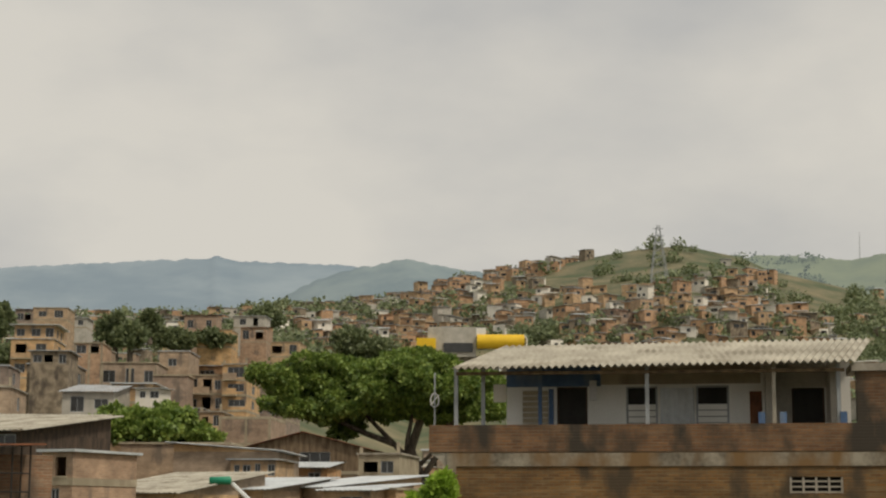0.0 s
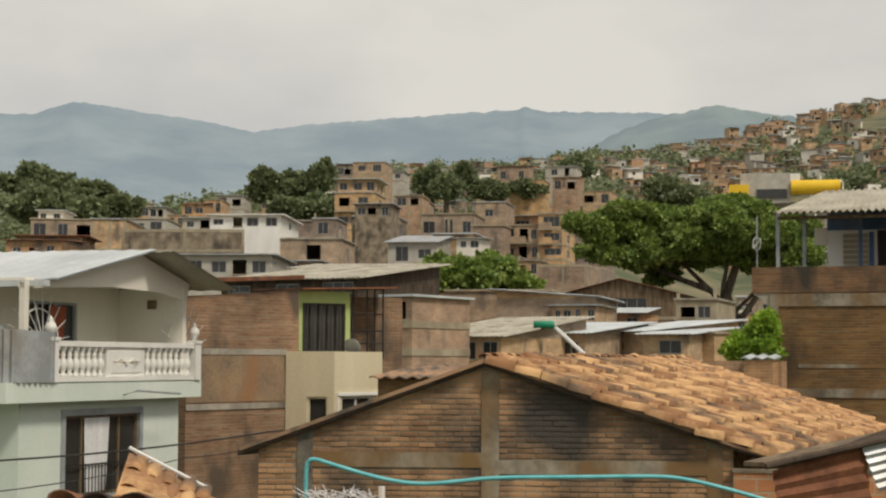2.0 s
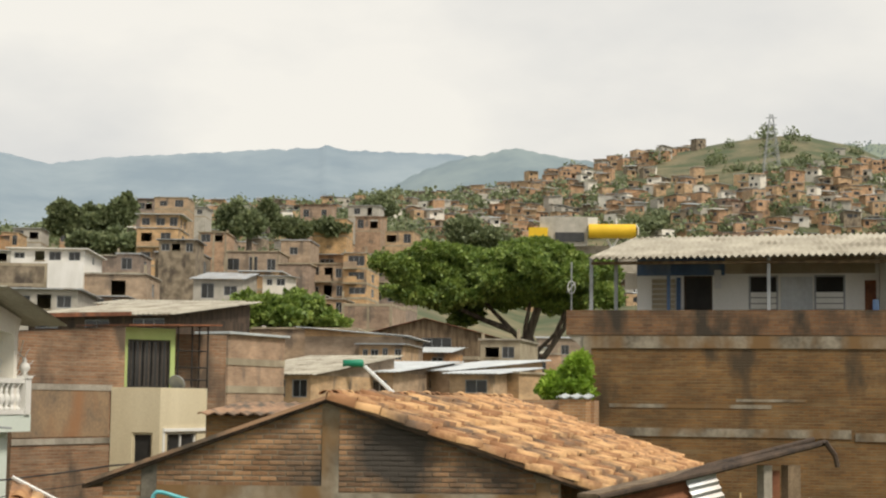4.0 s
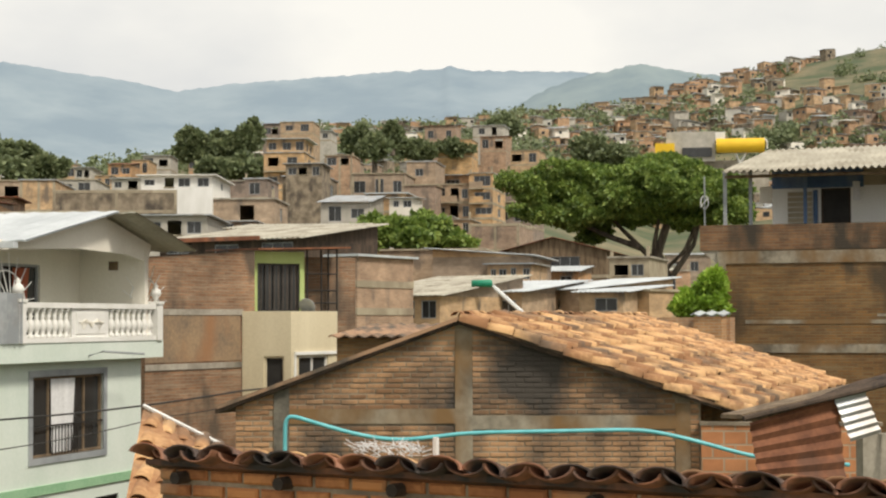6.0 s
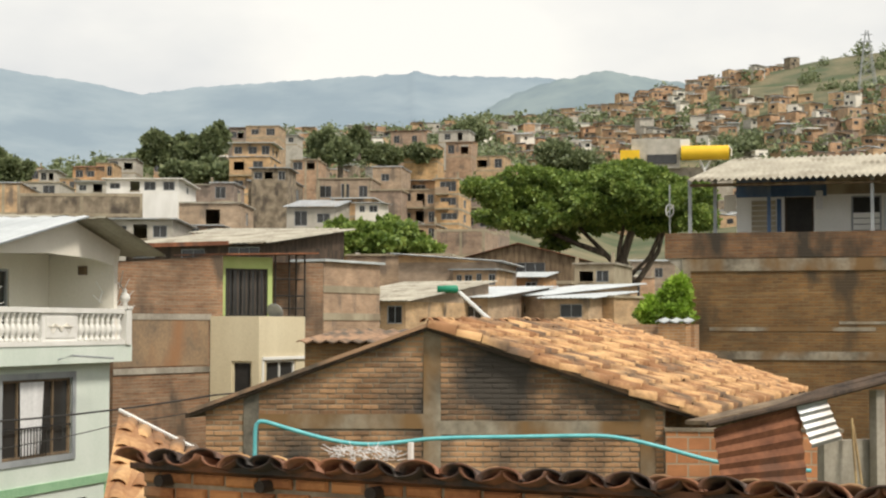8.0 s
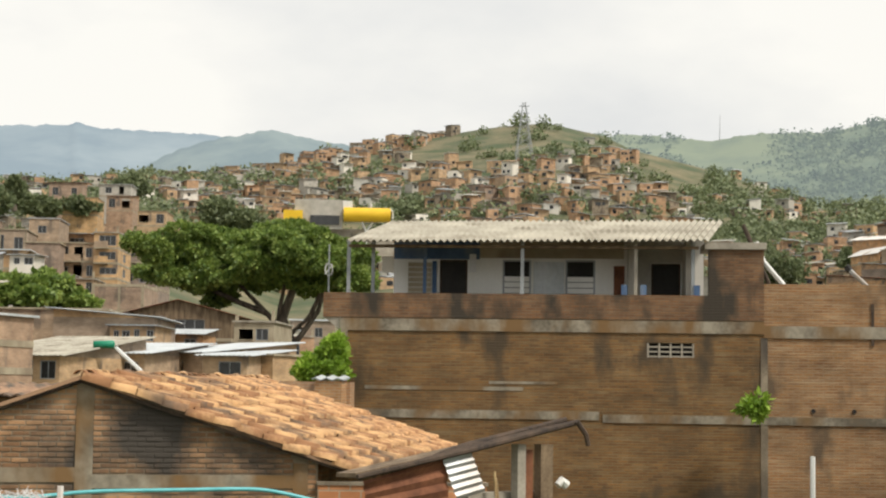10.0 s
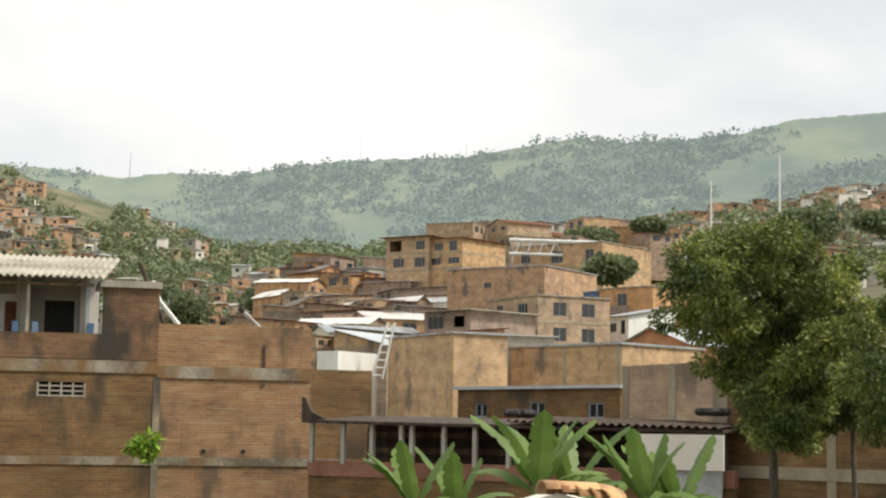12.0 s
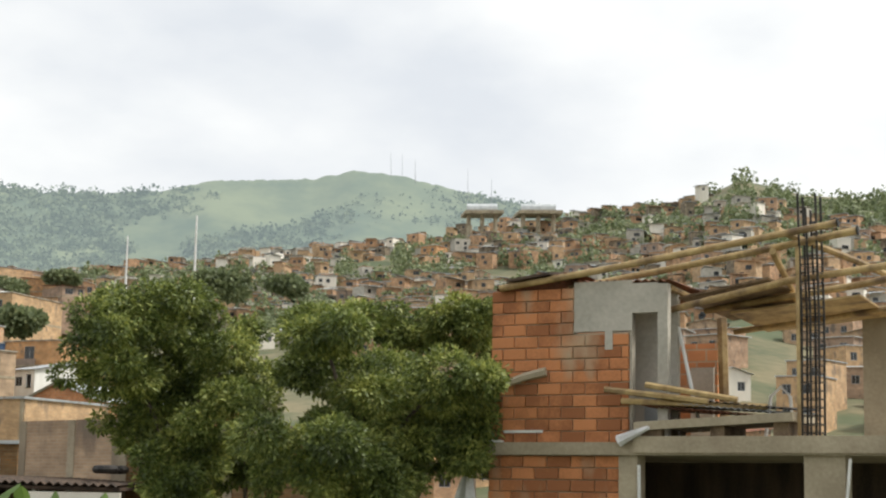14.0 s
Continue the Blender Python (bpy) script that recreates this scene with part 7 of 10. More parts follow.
house(m, w, 9.19, 0.97, "tan brick slope house", BRICK_TAN, "flat", TIN_GREY, [(1.22, 0.16, 2.76, 0.78)], [(3.79, 0.21, 5.4, 0.74)], [0], rise=0.92, over=0.35, deep=9.19)
m, w = front(75.76, 201.87, 79.73, 205.18, 21.29)
house(m, w, 9.14, 1.26, "brown brick slope house with a tin roof", BRICK_TOWN, "shed", TIN_GREY, [(1.19, 0.25, 2.99, 1)], [], [0], rise=0.91, over=0.35, deep=9.14)
m, w = front(101.57, 290.57, 104.25, 287.85, 36.08)
house(m, w, 8.43, 1.54, "brown slope house with a rusted roof", BRICK_TOWN, "slab", TIN_RUST, [(0.19, 0.32, 1.35, 1.2), (2.13, 0.34, 3.33, 1.2)], [(3.48, 0.34, 4.96, 1.18)], [0], rise=0.84, over=0.35, deep=8.43)
m, w = front(103.6, 284.82, 106.43, 283.42, 35.46)
house(m, w, 8.51, 2.02, "brick slope house with a rusty roof", BRICK_TOWN, "shed", TIN_RUST, [(0.38, 0.38, 1.23, 1.64), (1.92, 0.57, 2.94, 1.45)], [(3.51, 0.45, 5, 1.57)], [0], rise=0.85, over=0.35, deep=8.51)
m, w = front(76.29, 212.36, 79.39, 212.17, 22.59)
house(m, w, 9.12, 1.53, "tan slope house with a low gable roof", BRICK_TAN, "gable", TOWN_ROOF, [(0.11, 0.43, 1.21, 1.12), (2.05, 0.25, 2.78, 1.3)], [(3.76, 0.34, 5.36, 1.19)], [0], rise=0.91, over=0.35, deep=9.12)
m, w = front(72.54, 171.81, 73.62, 169.42, 17.84)
house(m, w, 9.2, 1.63, "tan brick slope house", BRICK_TAN, "flat", TIN_GREY, [(0.28, 0.32, 1.15, 1.31), (1.63, 0.46, 2.55, 1.17)], [(3.79, 0.37, 5.4, 1.26)], [0], rise=0.92, over=0.35, deep=9.2)
m, w = front(108.01, 243.3, 112.43, 243.23, 29.09)
house(m, w, 8.88, 1.91, "brown brick slope house with a tin roof", BRICK_TOWN, "shed", TIN_GREY, [(0.6, 0.47, 2, 1.47), (2.78, 0.33, 3.89, 1.6)], [], [0], rise=0.89, over=0.35, deep=8.88)
m, w = front(115.34, 256.33, 119.87, 260.41, 31.67)
house(m, w, 8.71, 1.66, "brown slope house with a rusted roof", BRICK_TOWN, "slab", TOWN_ROOF, [(0.87, 0.26, 2.42, 1.39), (3.49, 0.35, 5.34, 1.33)], [(3.59, 0.37, 5.12, 1.29)], [0], rise=0.87, over=0.35, deep=8.71)
m, w = front(69.71, 194.23, 71.54, 190.43, 19.72)
house(m, w, 9.16, 1.74, "brick slope house with a rusty roof", BRICK_TOWN, "shed", TIN_RUST, [(0.57, 0.5, 1.99, 1.24), (2.63, 0.5, 4.03, 1.24)], [], [0], rise=0.92, over=0.35, deep=9.16)
m, w = front(89.96, 204.42, 92.17, 204.81, 22.67)
house(m, w, 9.13, 1.76, "tan slope house with a low gable roof", BRICK_TOWN, "gable", TOWN_ROOF, [(0.3, 0.32, 0.87, 1.41), (1.32, 0.43, 2.12, 1.32)], [], [0], rise=0.91, over=0.35, deep=9.13)
m, w = front(87.84, 213.12, 88.82, 207.99, 22.81)
house(m, w, 9.12, 1.62, "tan brick slope house", BRICK_TAN, "flat", TIN_GREY, [(1.23, 0.3, 3.08, 1.32)], [], [0], rise=0.91, over=0.35, deep=9.12)
m, w = front(85.82, 188.53, 89.37, 189.08, 20.4)
house(m, w, 9.15, 2.04, "brown brick slope house with a tin roof", BRICK_TOWN, "shed", TIN_GREY, [(0.66, 0.53, 2.29, 1.51)], [], [0], rise=0.92, over=0.35, deep=9.15)
m, w = front(63.97, 179.27, 67.39, 180.35, 18.26)
house(m, w, 9.18, 1.06, "grey slope house with a pale roof", RENDER_GREY, "slab", TIN_LIGHT, [(1.31, 0.25, 2.73, 0.8)], [], [0], rise=0.92, over=0.35, deep=9.18)
m, w = front(92.93, 194.79, 92.29, 188.07, 20.94)
house(m, w, 9.14, 1.92, "brick slope house with a rusty roof", BRICK_TOWN, "shed", TIN_RUST, [(0.87, 0.41, 2.22, 1.51), (4.57, 0.46, 6.24, 1.46)], [(3.77, 0.43, 5.37, 1.49)], [0], rise=0.91, over=0.35, deep=9.14)
m, w = front(96.19, 205.23, 102.11, 209.43, 23.06)
house(m, w, 9.12, 1.76, "pale rendered slope house", OFFWHITE, "gable", TIN_GREY, [(1.09, 0.46, 2.42, 1.32), (4.81, 0.3, 6.68, 1.46)], [], [0], rise=0.91, over=0.35, deep=9.12)
m, w = front(84.39, 212.42, 85.09, 206.93, 22.52)
house(m, w, 9.12, 2.21, "tan brick slope house", BRICK_TAN, "flat", TIN_GREY, [(0.59, 0.36, 2.46, 1.85), (3.19, 0.43, 4.79, 1.76)], [], [0], rise=0.91, over=0.35, deep=9.12)
m, w = front(83.72, 229.75, 85.13, 225.7, 24.46)
house(m, w, 9.1, 2.05, "brown brick slope house with a tin roof", BRICK_TOWN, "shed", TIN_GREY, [(1.27, 0.57, 3.16, 1.48)], [], [0], rise=0.91, over=0.35, deep=9.1)
m, w = front(100.54, 266.01, 105.21, 268.49, 31.95)
house(m, w, 8.69, 2, "brown slope house with a rusted roof", BRICK_TOWN, "slab", TIN_RUST, [(0.37, 0.41, 2.04, 1.61), (3.04, 0.59, 4.61, 1.41)], [(3.58, 0.46, 5.11, 1.56)], [0], rise=0.87, over=0.35, deep=8.69)
m, w = front(86.18, 204.61, 89.19, 202.92, 22.26)
house(m, w, 9.13, 2.01, "brick slope house with a rusty roof", BRICK_TOWN, "shed", TIN_RUST, [(0.27, 0.55, 1.48, 1.48), (2.28, 0.46, 3.2, 1.55)], [], [0], rise=0.91, over=0.35, deep=9.13)
m, w = front(89.17, 243.85, 94.28, 250.03, 27.56)
house(m, w, 8.93, 2.54, "tan slope house with a low gable roof", BRICK_TOWN, "gable", TOWN_ROOF, [(1.07, 0.56, 2.39, 1.99), (5.22, 0.58, 7.1, 1.96)], [], [0], rise=0.89, over=0.35, deep=8.93)
m, w = front(64.88, 160.73, 67.99, 161.8, 16.64)
house(m, w, 9.13, 1.37, "tan brick slope house", BRICK_TAN, "flat", TIN_GREY, [(0.23, 0.32, 1.39, 1.05), (2.1, 0.3, 3.08, 1.07)], [], [0], rise=0.91, over=0.35, deep=9.13)
m, w = front(106.1, 262.39, 109.5, 263.67, 31.55)
house(m, w, 8.71, 2.46, "brown brick slope house with a tin roof", BRICK_TOWN, "shed", TIN_GREY, [(0.33, 0.63, 1.42, 1.83), (2.26, 0.48, 3.2, 1.98)], [], [0], rise=0.87, over=0.35, deep=8.71)
m, w = front(78.91, 171.02, 77.85, 165.01, 17.87)
house(m, w, 9.2, 1.59, "brown slope house with a rusted roof", BRICK_TOWN, "slab", TOWN_ROOF, [(1.17, 0.44, 2.37, 1.15), (3.38, 0.34, 5.13, 1.24)], [], [0], rise=0.92, over=0.35, deep=9.2)
m, w = front(111.32, 242.78, 113.98, 241.6, 29.24)
house(m, w, 8.88, 2.24, "brick slope house with a rusty roof", BRICK_TOWN, "shed", TIN_RUST, [(0.47, 0.51, 1.22, 1.71), (1.73, 0.44, 2.75, 1.78)], [], [0], rise=0.89, over=0.35, deep=8.88)
m, w = front(80.95, 207.88, 83.96, 207.68, 22.28)
house(m, w, 9.13, 1.12, "tan slope house with a low gable roof", BRICK_TAN, "gable", TOWN_ROOF, [(0.23, 0.32, 1.14, 0.82), (1.76, 0.21, 2.81, 0.94)], [], [0], rise=0.91, over=0.35, deep=9.13)
m, w = front(77.85, 210.14, 79.58, 205.33, 22.01)
house(m, w, 9.13, 1.55, "tan brick slope house", BRICK_TAN, "flat", TIN_GREY, [(0.21, 0.46, 1.99, 1.12), (3.26, 0.37, 4.52, 1.19)], [], [0], rise=0.91, over=0.35, deep=9.13)
m, w = front(117.08, 271.67, 124.03, 276.51, 34.56)
house(m, w, 8.58, 3.11, "brown brick slope house with a tin roof", BRICK_TOWN, "shed", TIN_GREY, [(1.07, 0.56, 2.57, 2.57), (6.13, 0.9, 7.42, 2.23)], [(3.54, 0.71, 5.04, 2.42)], [0], rise=0.86, over=0.35, deep=8.58)
m, w = front(111.56, 251.46, 112.81, 245.66, 29.78)
house(m, w, 8.82, 2.32, "grey slope house with a pale roof", RENDER_GREY, "slab", TIN_LIGHT, [(0.79, 0.42, 2.34, 1.92), (3.51, 0.55, 4.92, 1.79)], [], [0], rise=0.88, over=0.35, deep=8.82)
m, w = front(95.17, 220.77, 96.97, 220.13, 24.51)
house(m, w, 9.1, 1.5, "brick slope house with a rusty roof", BRICK_TOWN, "shed", TIN_RUST, [(0.09, 0.39, 0.71, 1.12), (1.05, 0.32, 1.71, 1.18)], [], [0], rise=0.91, over=0.35, deep=9.1)
m, w = front(56.4, 154.18, 55.79, 146.82, 15.21)
house(m, w, 9.01, 1.01, "pale rendered slope house", OFFWHITE, "gable", TIN_GREY, [(1.24, 0.18, 2.54, 0.83), (5, 0.29, 6.62, 0.72)], [(3.71, 0.23, 5.29, 0.79)], [0], rise=0.9, over=0.35, deep=9.01)
m, w = front(80.1, 192.71, 81.86, 190.9, 20.63)
house(m, w, 9.15, 1.3, "tan brick slope house", BRICK_TAN, "flat", TIN_GREY, [(0.07, 0.23, 0.92, 1.1), (1.44, 0.21, 2.08, 1.1)], [], [0], rise=0.92, over=0.35, deep=9.15)
m, w = front(93.01, 209.96, 96.27, 209.67, 23.36)
house(m, w, 9.12, 1.55, "brown brick slope house with a tin roof", BRICK_TOWN, "shed", TIN_GREY, [(0.98, 0.46, 2.94, 1.09)], [], [0], rise=0.91, over=0.35, deep=9.12)
m, w = front(104.73, 258.02, 108.32, 257.19, 30.56)
house(m, w, 8.76, 2.08, "brown slope house with a rusted roof", BRICK_TOWN, "slab", TIN_RUST, [(0.55, 0.53, 1.47, 1.56), (2.3, 0.39, 3.46, 1.69)], [], [0], rise=0.88, over=0.35, deep=8.76)
m, w = front(60.13, 154.86, 61.47, 154.45, 16.07)
house(m, w, 9.06, 1.02, "brick slope house with a rusty roof", BRICK_TOWN, "shed", TIN_RUST, [(0.14, 0.23, 0.48, 0.79), (0.72, 0.25, 1.2, 0.77)], [], [0], rise=0.91, over=0.35, deep=9.06)
m, w = front(179.01, 353.7, 184.17, 352.5, 52.66)
house(m, w, 8.76, 2.54, "tan brick slope house", BRICK_TAN, "flat", TIN_GREY, [(0.6, 0.54, 2.45, 2), (3.38, 0.46, 5.15, 2.08)], [], [0], rise=0.88, over=0.35, deep=7)
m, w = front(170.74, 341.46, 172.82, 336.27, 52.26)
house(m, w, 9.22, 1.86, "brown brick slope house with a tin roof", BRICK_TOWN, "shed", TIN_GREY, [(0.37, 0.31, 2.12, 1.55), (3.47, 0.3, 4.94, 1.57)], [], [0], rise=0.92, over=0.35, deep=7.38)
m, w = front(210.21, 349.15, 215.41, 346.81, 51.15)
house(m, w, 8.5, 2.07, "brown slope house with a rusted roof", BRICK_TOWN, "slab", TOWN_ROOF, [(1.07, 0.37, 2.33, 1.7), (3.4, 0.34, 5.12, 1.73)], [], [0], rise=0.85, over=0.35, deep=6.8)
m, w = front(194.24, 341.19, 197.2, 339.22, 48.08)
house(m, w, 8.87, 2.52, "brick slope house with a rusty roof", BRICK_TOWN, "shed", TIN_RUST, [(0.14, 0.51, 1.38, 2.01), (1.93, 0.71, 3.07, 1.83)], [], [0], rise=0.89, over=0.35, deep=7.1)
m, w = front(197.98, 346.06, 202.21, 343.97, 56.47)
house(m, w, 8.71, 2.16, "tan slope house with a low gable roof", BRICK_TAN, "gable", TOWN_ROOF, [(0.31, 0.44, 1.67, 1.73), (3.05, 0.58, 4.32, 1.59)], [], [0], rise=0.87, over=0.35, deep=6.97)
m, w = front(158.18, 288.11, 160.78, 285.65, 44.19)
house(m, w, 10.09, 1.94, "tan brick slope house", BRICK_TAN, "flat", TIN_GREY, [(0.24, 0.48, 1.21, 1.43), (2.04, 0.34, 3.31, 1.57)], [], [0], rise=1.01, over=0.35, deep=8.08)
m, w = front(167.96, 296.67, 168.12, 288.33, 42.51)
house(m, w, 9.93, 2.28, "brown brick slope house with a tin roof", BRICK_TOWN, "shed", TIN_GREY, [(0.93, 0.42, 3.02, 1.87), (5.16, 0.56, 7.15, 1.75)], [], [0], rise=0.99, over=0.35, deep=7.94)
m, w = front(178.83, 335.39, 186.07, 337.64, 53.47)
house(m, w, 9.14, 2.19, "grey slope house with a pale roof", RENDER_GREY, "slab", TIN_LIGHT, [(1.08, 0.53, 2.85, 1.66), (4.48, 0.42, 6.07, 1.79)], [], [0], rise=0.91, over=0.35, deep=7.31)
m, w = front(195.15, 332.18, 201.5, 332.41, 48.26)
house(m, w, 9.02, 2.53, "brick slope house with a rusty roof", BRICK_TOWN, "shed", TIN_RUST, [(0.88, 0.6, 2.31, 1.93), (4.09, 0.54, 6.04, 1.98)], [], [0], rise=0.9, over=0.35, deep=7.22)
m, w = front(190.23, 358.21, 193.74, 356.09, 49.68)
house(m, w, 8.56, 2.5, "tan slope house with a low gable roof", BRICK_TOWN, "gable", TOWN_ROOF, [(0.34, 0.39, 1.64, 2.09), (2.69, 0.72, 3.87, 1.76)], [], [0], rise=0.86, over=0.35, deep=6.85)
m, w = front(153.39, 310.51, 157.27, 312.03, 49.16)
house(m, w, 9.76, 2.07, "tan brick slope house", BRICK_TAN, "flat", TIN_GREY, [(0.6, 0.59, 1.93, 1.48), (2.58, 0.6, 3.59, 1.46)], [], [0], rise=0.98, over=0.35, deep=7.8)
m, w = front(175.73, 312.91, 178.18, 309.76, 46.73)
house(m, w, 9.6, 2.27, "brown brick slope house with a tin roof", BRICK_TOWN, "shed", TIN_GREY, [(0.36, 0.52, 1.77, 1.73), (2.34, 0.6, 3.28, 1.67)], [], [0], rise=0.96, over=0.35, deep=7.68)
m, w = front(164.79, 326.11, 168.59, 325.8, 46.87)
house(m, w, 9.49, 2.09, "brown slope house with a rusted roof", BRICK_TOWN, "slab", TIN_RUST, [(0.61, 0.34, 1.69, 1.75), (2.22, 0.59, 3.55, 1.5)], [], [0], rise=0.95, over=0.35, deep=7.59)
m, w = front(182.71, 356.79, 183.54, 351.56, 54.4)
house(m, w, 8.72, 2.3, "brick slope house with a rusty roof", BRICK_TOWN, "shed", TIN_RUST, [(0.38, 0.64, 1.88, 1.66), (3.29, 0.44, 5.14, 1.87)], [], [0], rise=0.87, over=0.35, deep=6.97)
m, w = front(156.29, 306.72, 156.01, 300.96, 46.17)
house(m, w, 9.86, 1.7, "pale rendered slope house", BRICK_TAN, "gable", TIN_RUST, [(0.87, 0.49, 2.5, 1.2), (3.67, 0.47, 5.46, 1.22)], [], [0], rise=0.99, over=0.35, deep=7.89)
m, w = front(182.13, 328.8, 182.04, 321.11, 52.64)
house(m, w, 9.41, 2.63, "tan brick slope house", BRICK_TAN, "flat", TIN_GREY, [(1.03, 0.53, 2.8, 2.11), (4.87, 0.49, 6.87, 2.14)], [], [0], rise=0.94, over=0.35, deep=7.53)
m, w = front(196.11, 362.98, 199, 361, 57.89)
house(m, w, 8.37, 1.69, "brown brick slope house with a tin roof", BRICK_TOWN, "shed", TIN_GREY, [(0.52, 0.45, 1.59, 1.24), (1.99, 0.28, 3.15, 1.39)], [], [0], rise=0.84, over=0.35, deep=6.7)
m, w = front(152.2, 302.86, 152.76, 298.57, 46.11)
house(m, w, 9.93, 2.22, "brown slope house with a rusted roof", BRICK_TOWN, "slab", TOWN_ROOF, [(0.48, 0.48, 1.93, 1.77), (2.4, 0.38, 3.83, 1.85)], [], [0], rise=0.99, over=0.35, deep=7.95)
m, w = front(184.47, 306, 189.64, 308.49, 44.77)
house(m, w, 9.58, 1.92, "brick slope house with a rusty roof", BRICK_TOWN, "shed", TIN_RUST, [(0.42, 0.52, 2.3, 1.4), (3.74, 0.42, 5.48, 1.49)], [], [0], rise=0.96, over=0.35, deep=7.66)
m, w = front(196.87, 341.45, 198.03, 332.54, 54.38)
house(m, w, 8.92, 2.61, "tan slope house with a low gable roof", BRICK_TOWN, "gable", TOWN_ROOF, [(1.23, 0.59, 2.46, 2.03), (6.01, 0.59, 7.32, 2.02)], [], [0], rise=0.89, over=0.35, deep=7.14)
m, w = front(142.08, 294.81, 147.04, 299.54, 46.18)
house(m, w, 10.05, 2.33, "tan brick slope house", BRICK_TAN, "flat", TIN_GREY, [(0.86, 0.54, 3.06, 1.77), (4.2, 0.48, 5.61, 1.85)], [], [0], rise=1.01, over=0.35, deep=8.04)
m, w = front(182.66, 359.16, 184.56, 350.88, 52.29)
house(m, w, 8.69, 3.01, "brown brick slope house with a tin roof", BRICK_TOWN, "shed", TIN_GREY, [(1.27, 0.7, 2.49, 2.31), (5.3, 0.73, 6.81, 2.28)], [], [0], rise=0.87, over=0.35, deep=6.95)
m, w = front(155.77, 297, 155.53, 290.15, 41.53)
house(m, w, 10.02, 2.42, "grey slope house with a pale roof", RENDER_GREY, "slab", TIN_LIGHT, [(0.98, 0.44, 2.71, 2), (4.29, 0.64, 6.51, 1.8)], [], [0], rise=1, over=0.35, deep=8.02)
m, w = front(193.96, 360.32, 198.41, 361.49, 52.14)
house(m, w, 8.42, 2.68, "brick slope house with a rusty roof", BRICK_TOWN, "shed", TIN_RUST, [(0.64, 0.49, 1.94, 2.19), (2.93, 0.71, 4.02, 1.97)], [], [0], rise=0.84, over=0.35, deep=6.73)
m, w = front(189.97, 311, 195.29, 312.68, 45.6)
house(m, w, 9.48, 1.88, "tan slope house with a low gable roof", BRICK_TAN, "gable", TOWN_ROOF, [(0.61, 0.55, 2.31, 1.33), (3.59, 0.51, 4.95, 1.37)], [], [0], rise=0.95, over=0.35, deep=7.59)
m, w = front(191.27, 346.17, 194.41, 342.58, 54.56)
house(m, w, 8.82, 2.43, "tan brick slope house", BRICK_TAN, "flat", TIN_GREY, [(0.78, 0.55, 2.03, 1.89), (2.82, 0.49, 4.39, 1.94)], [], [0], rise=0.88, over=0.35, deep=7.05)
m, w = front(158, 285.57, 162.36, 286.42, 42.82)
house(m, w, 10.1, 2.18, "brown brick slope house with a tin roof", BRICK_TOWN, "shed", TIN_GREY, [(0.26, 0.57, 1.66, 1.62), (2.87, 0.36, 4.12, 1.82)], [], [0], rise=1.01, over=0.35, deep=8.08)
m, w = front(172.16, 349.35, 176.49, 346.37, 48.48)
house(m, w, 8.96, 2.51, "brown slope house with a rusted roof", BRICK_TOWN, "slab", TIN_RUST, [(0.52, 0.7, 2.08, 1.83), (3.23, 0.63, 4.7, 1.9)], [], [0], rise=0.9, over=0.35, deep=7.17)
m, w = front(192.47, 309.88, 198.44, 314.29, 49.93)
house(m, w, 9.46, 2.25, "brick slope house with a rusty roof", BRICK_TOWN, "shed", TIN_RUST, [(0.61, 0.57, 2.48, 1.7), (5.05, 0.42, 6.59, 1.84)], [], [0], rise=0.95, over=0.35, deep=7.57)
m, w = front(148.12, 300.27, 148.34, 292.06, 46.74)
house(m, w, 10.04, 1.91, "pale rendered slope house", BRICK_TAN, "gable", TIN_RUST, [(1.47, 0.52, 2.93, 1.41), (5.38, 0.54, 7.11, 1.37)], [], [0], rise=1, over=0.35, deep=8.03)
m, w = front(146.19, 291.98, 146.6, 286.67, 43.01)
house(m, w, 10.17, 2.44, "tan brick slope house", BRICK_TAN, "flat", TIN_GREY, [(0.71, 0.43, 2.1, 1.99), (3.3, 0.51, 5.07, 1.91)], [], [0], rise=1.02, over=0.35, deep=8.14)
m, w = front(190.92, 337.41, 192.91, 331.03, 48.61)
house(m, w, 9.06, 2.32, "brown brick slope house with a tin roof", BRICK_TOWN, "shed", TIN_GREY, [(1.2, 0.47, 2.54, 1.85), (4.13, 0.62, 5.38, 1.7)], [], [0], rise=0.91, over=0.35, deep=7.25)
m, w = front(152.25, 301.65, 152.17, 296.31, 42.66)
house(m, w, 9.96, 2.51, "brown slope house with a rusted roof", BRICK_TOWN, "slab", TOWN_ROOF, [(0.48, 0.74, 2.31, 1.77), (3.05, 0.56, 4.84, 1.95)], [], [0], rise=1, over=0.35, deep=7.97)
m, w = front(184, 296.55, 189.03, 295.98, 47.16)
house(m, w, 9.72, 2.12, "brick slope house with a rusty roof", BRICK_TOWN, "shed", TIN_RUST, [(0.62, 0.49, 2.39, 1.65), (3.48, 0.43, 4.63, 1.69)], [], [0], rise=0.97, over=0.35, deep=7.78)
m, w = front(197.72, 330.39, 203.59, 332.48, 52.19)
house(m, w, 9.01, 1.89, "tan slope house with a low gable roof", BRICK_TAN, "gable", TOWN_ROOF, [(1.12, 0.54, 2.4, 1.35), (3.82, 0.34, 5.57, 1.55)], [], [0], rise=0.9, over=0.35, deep=7.21)
m, w = front(190.04, 332.89, 190.32, 325.54, 52.29)
house(m, w, 9.21, 2.65, "tan brick slope house", BRICK_TAN, "flat", TIN_GREY, [(0.94, 0.63, 2.99, 2.03), (4.22, 0.53, 6.28, 2.14)], [], [0], rise=0.92, over=0.35, deep=7.37)
m, w = front(179.18, 337.39, 184.36, 337.05, 53.73)
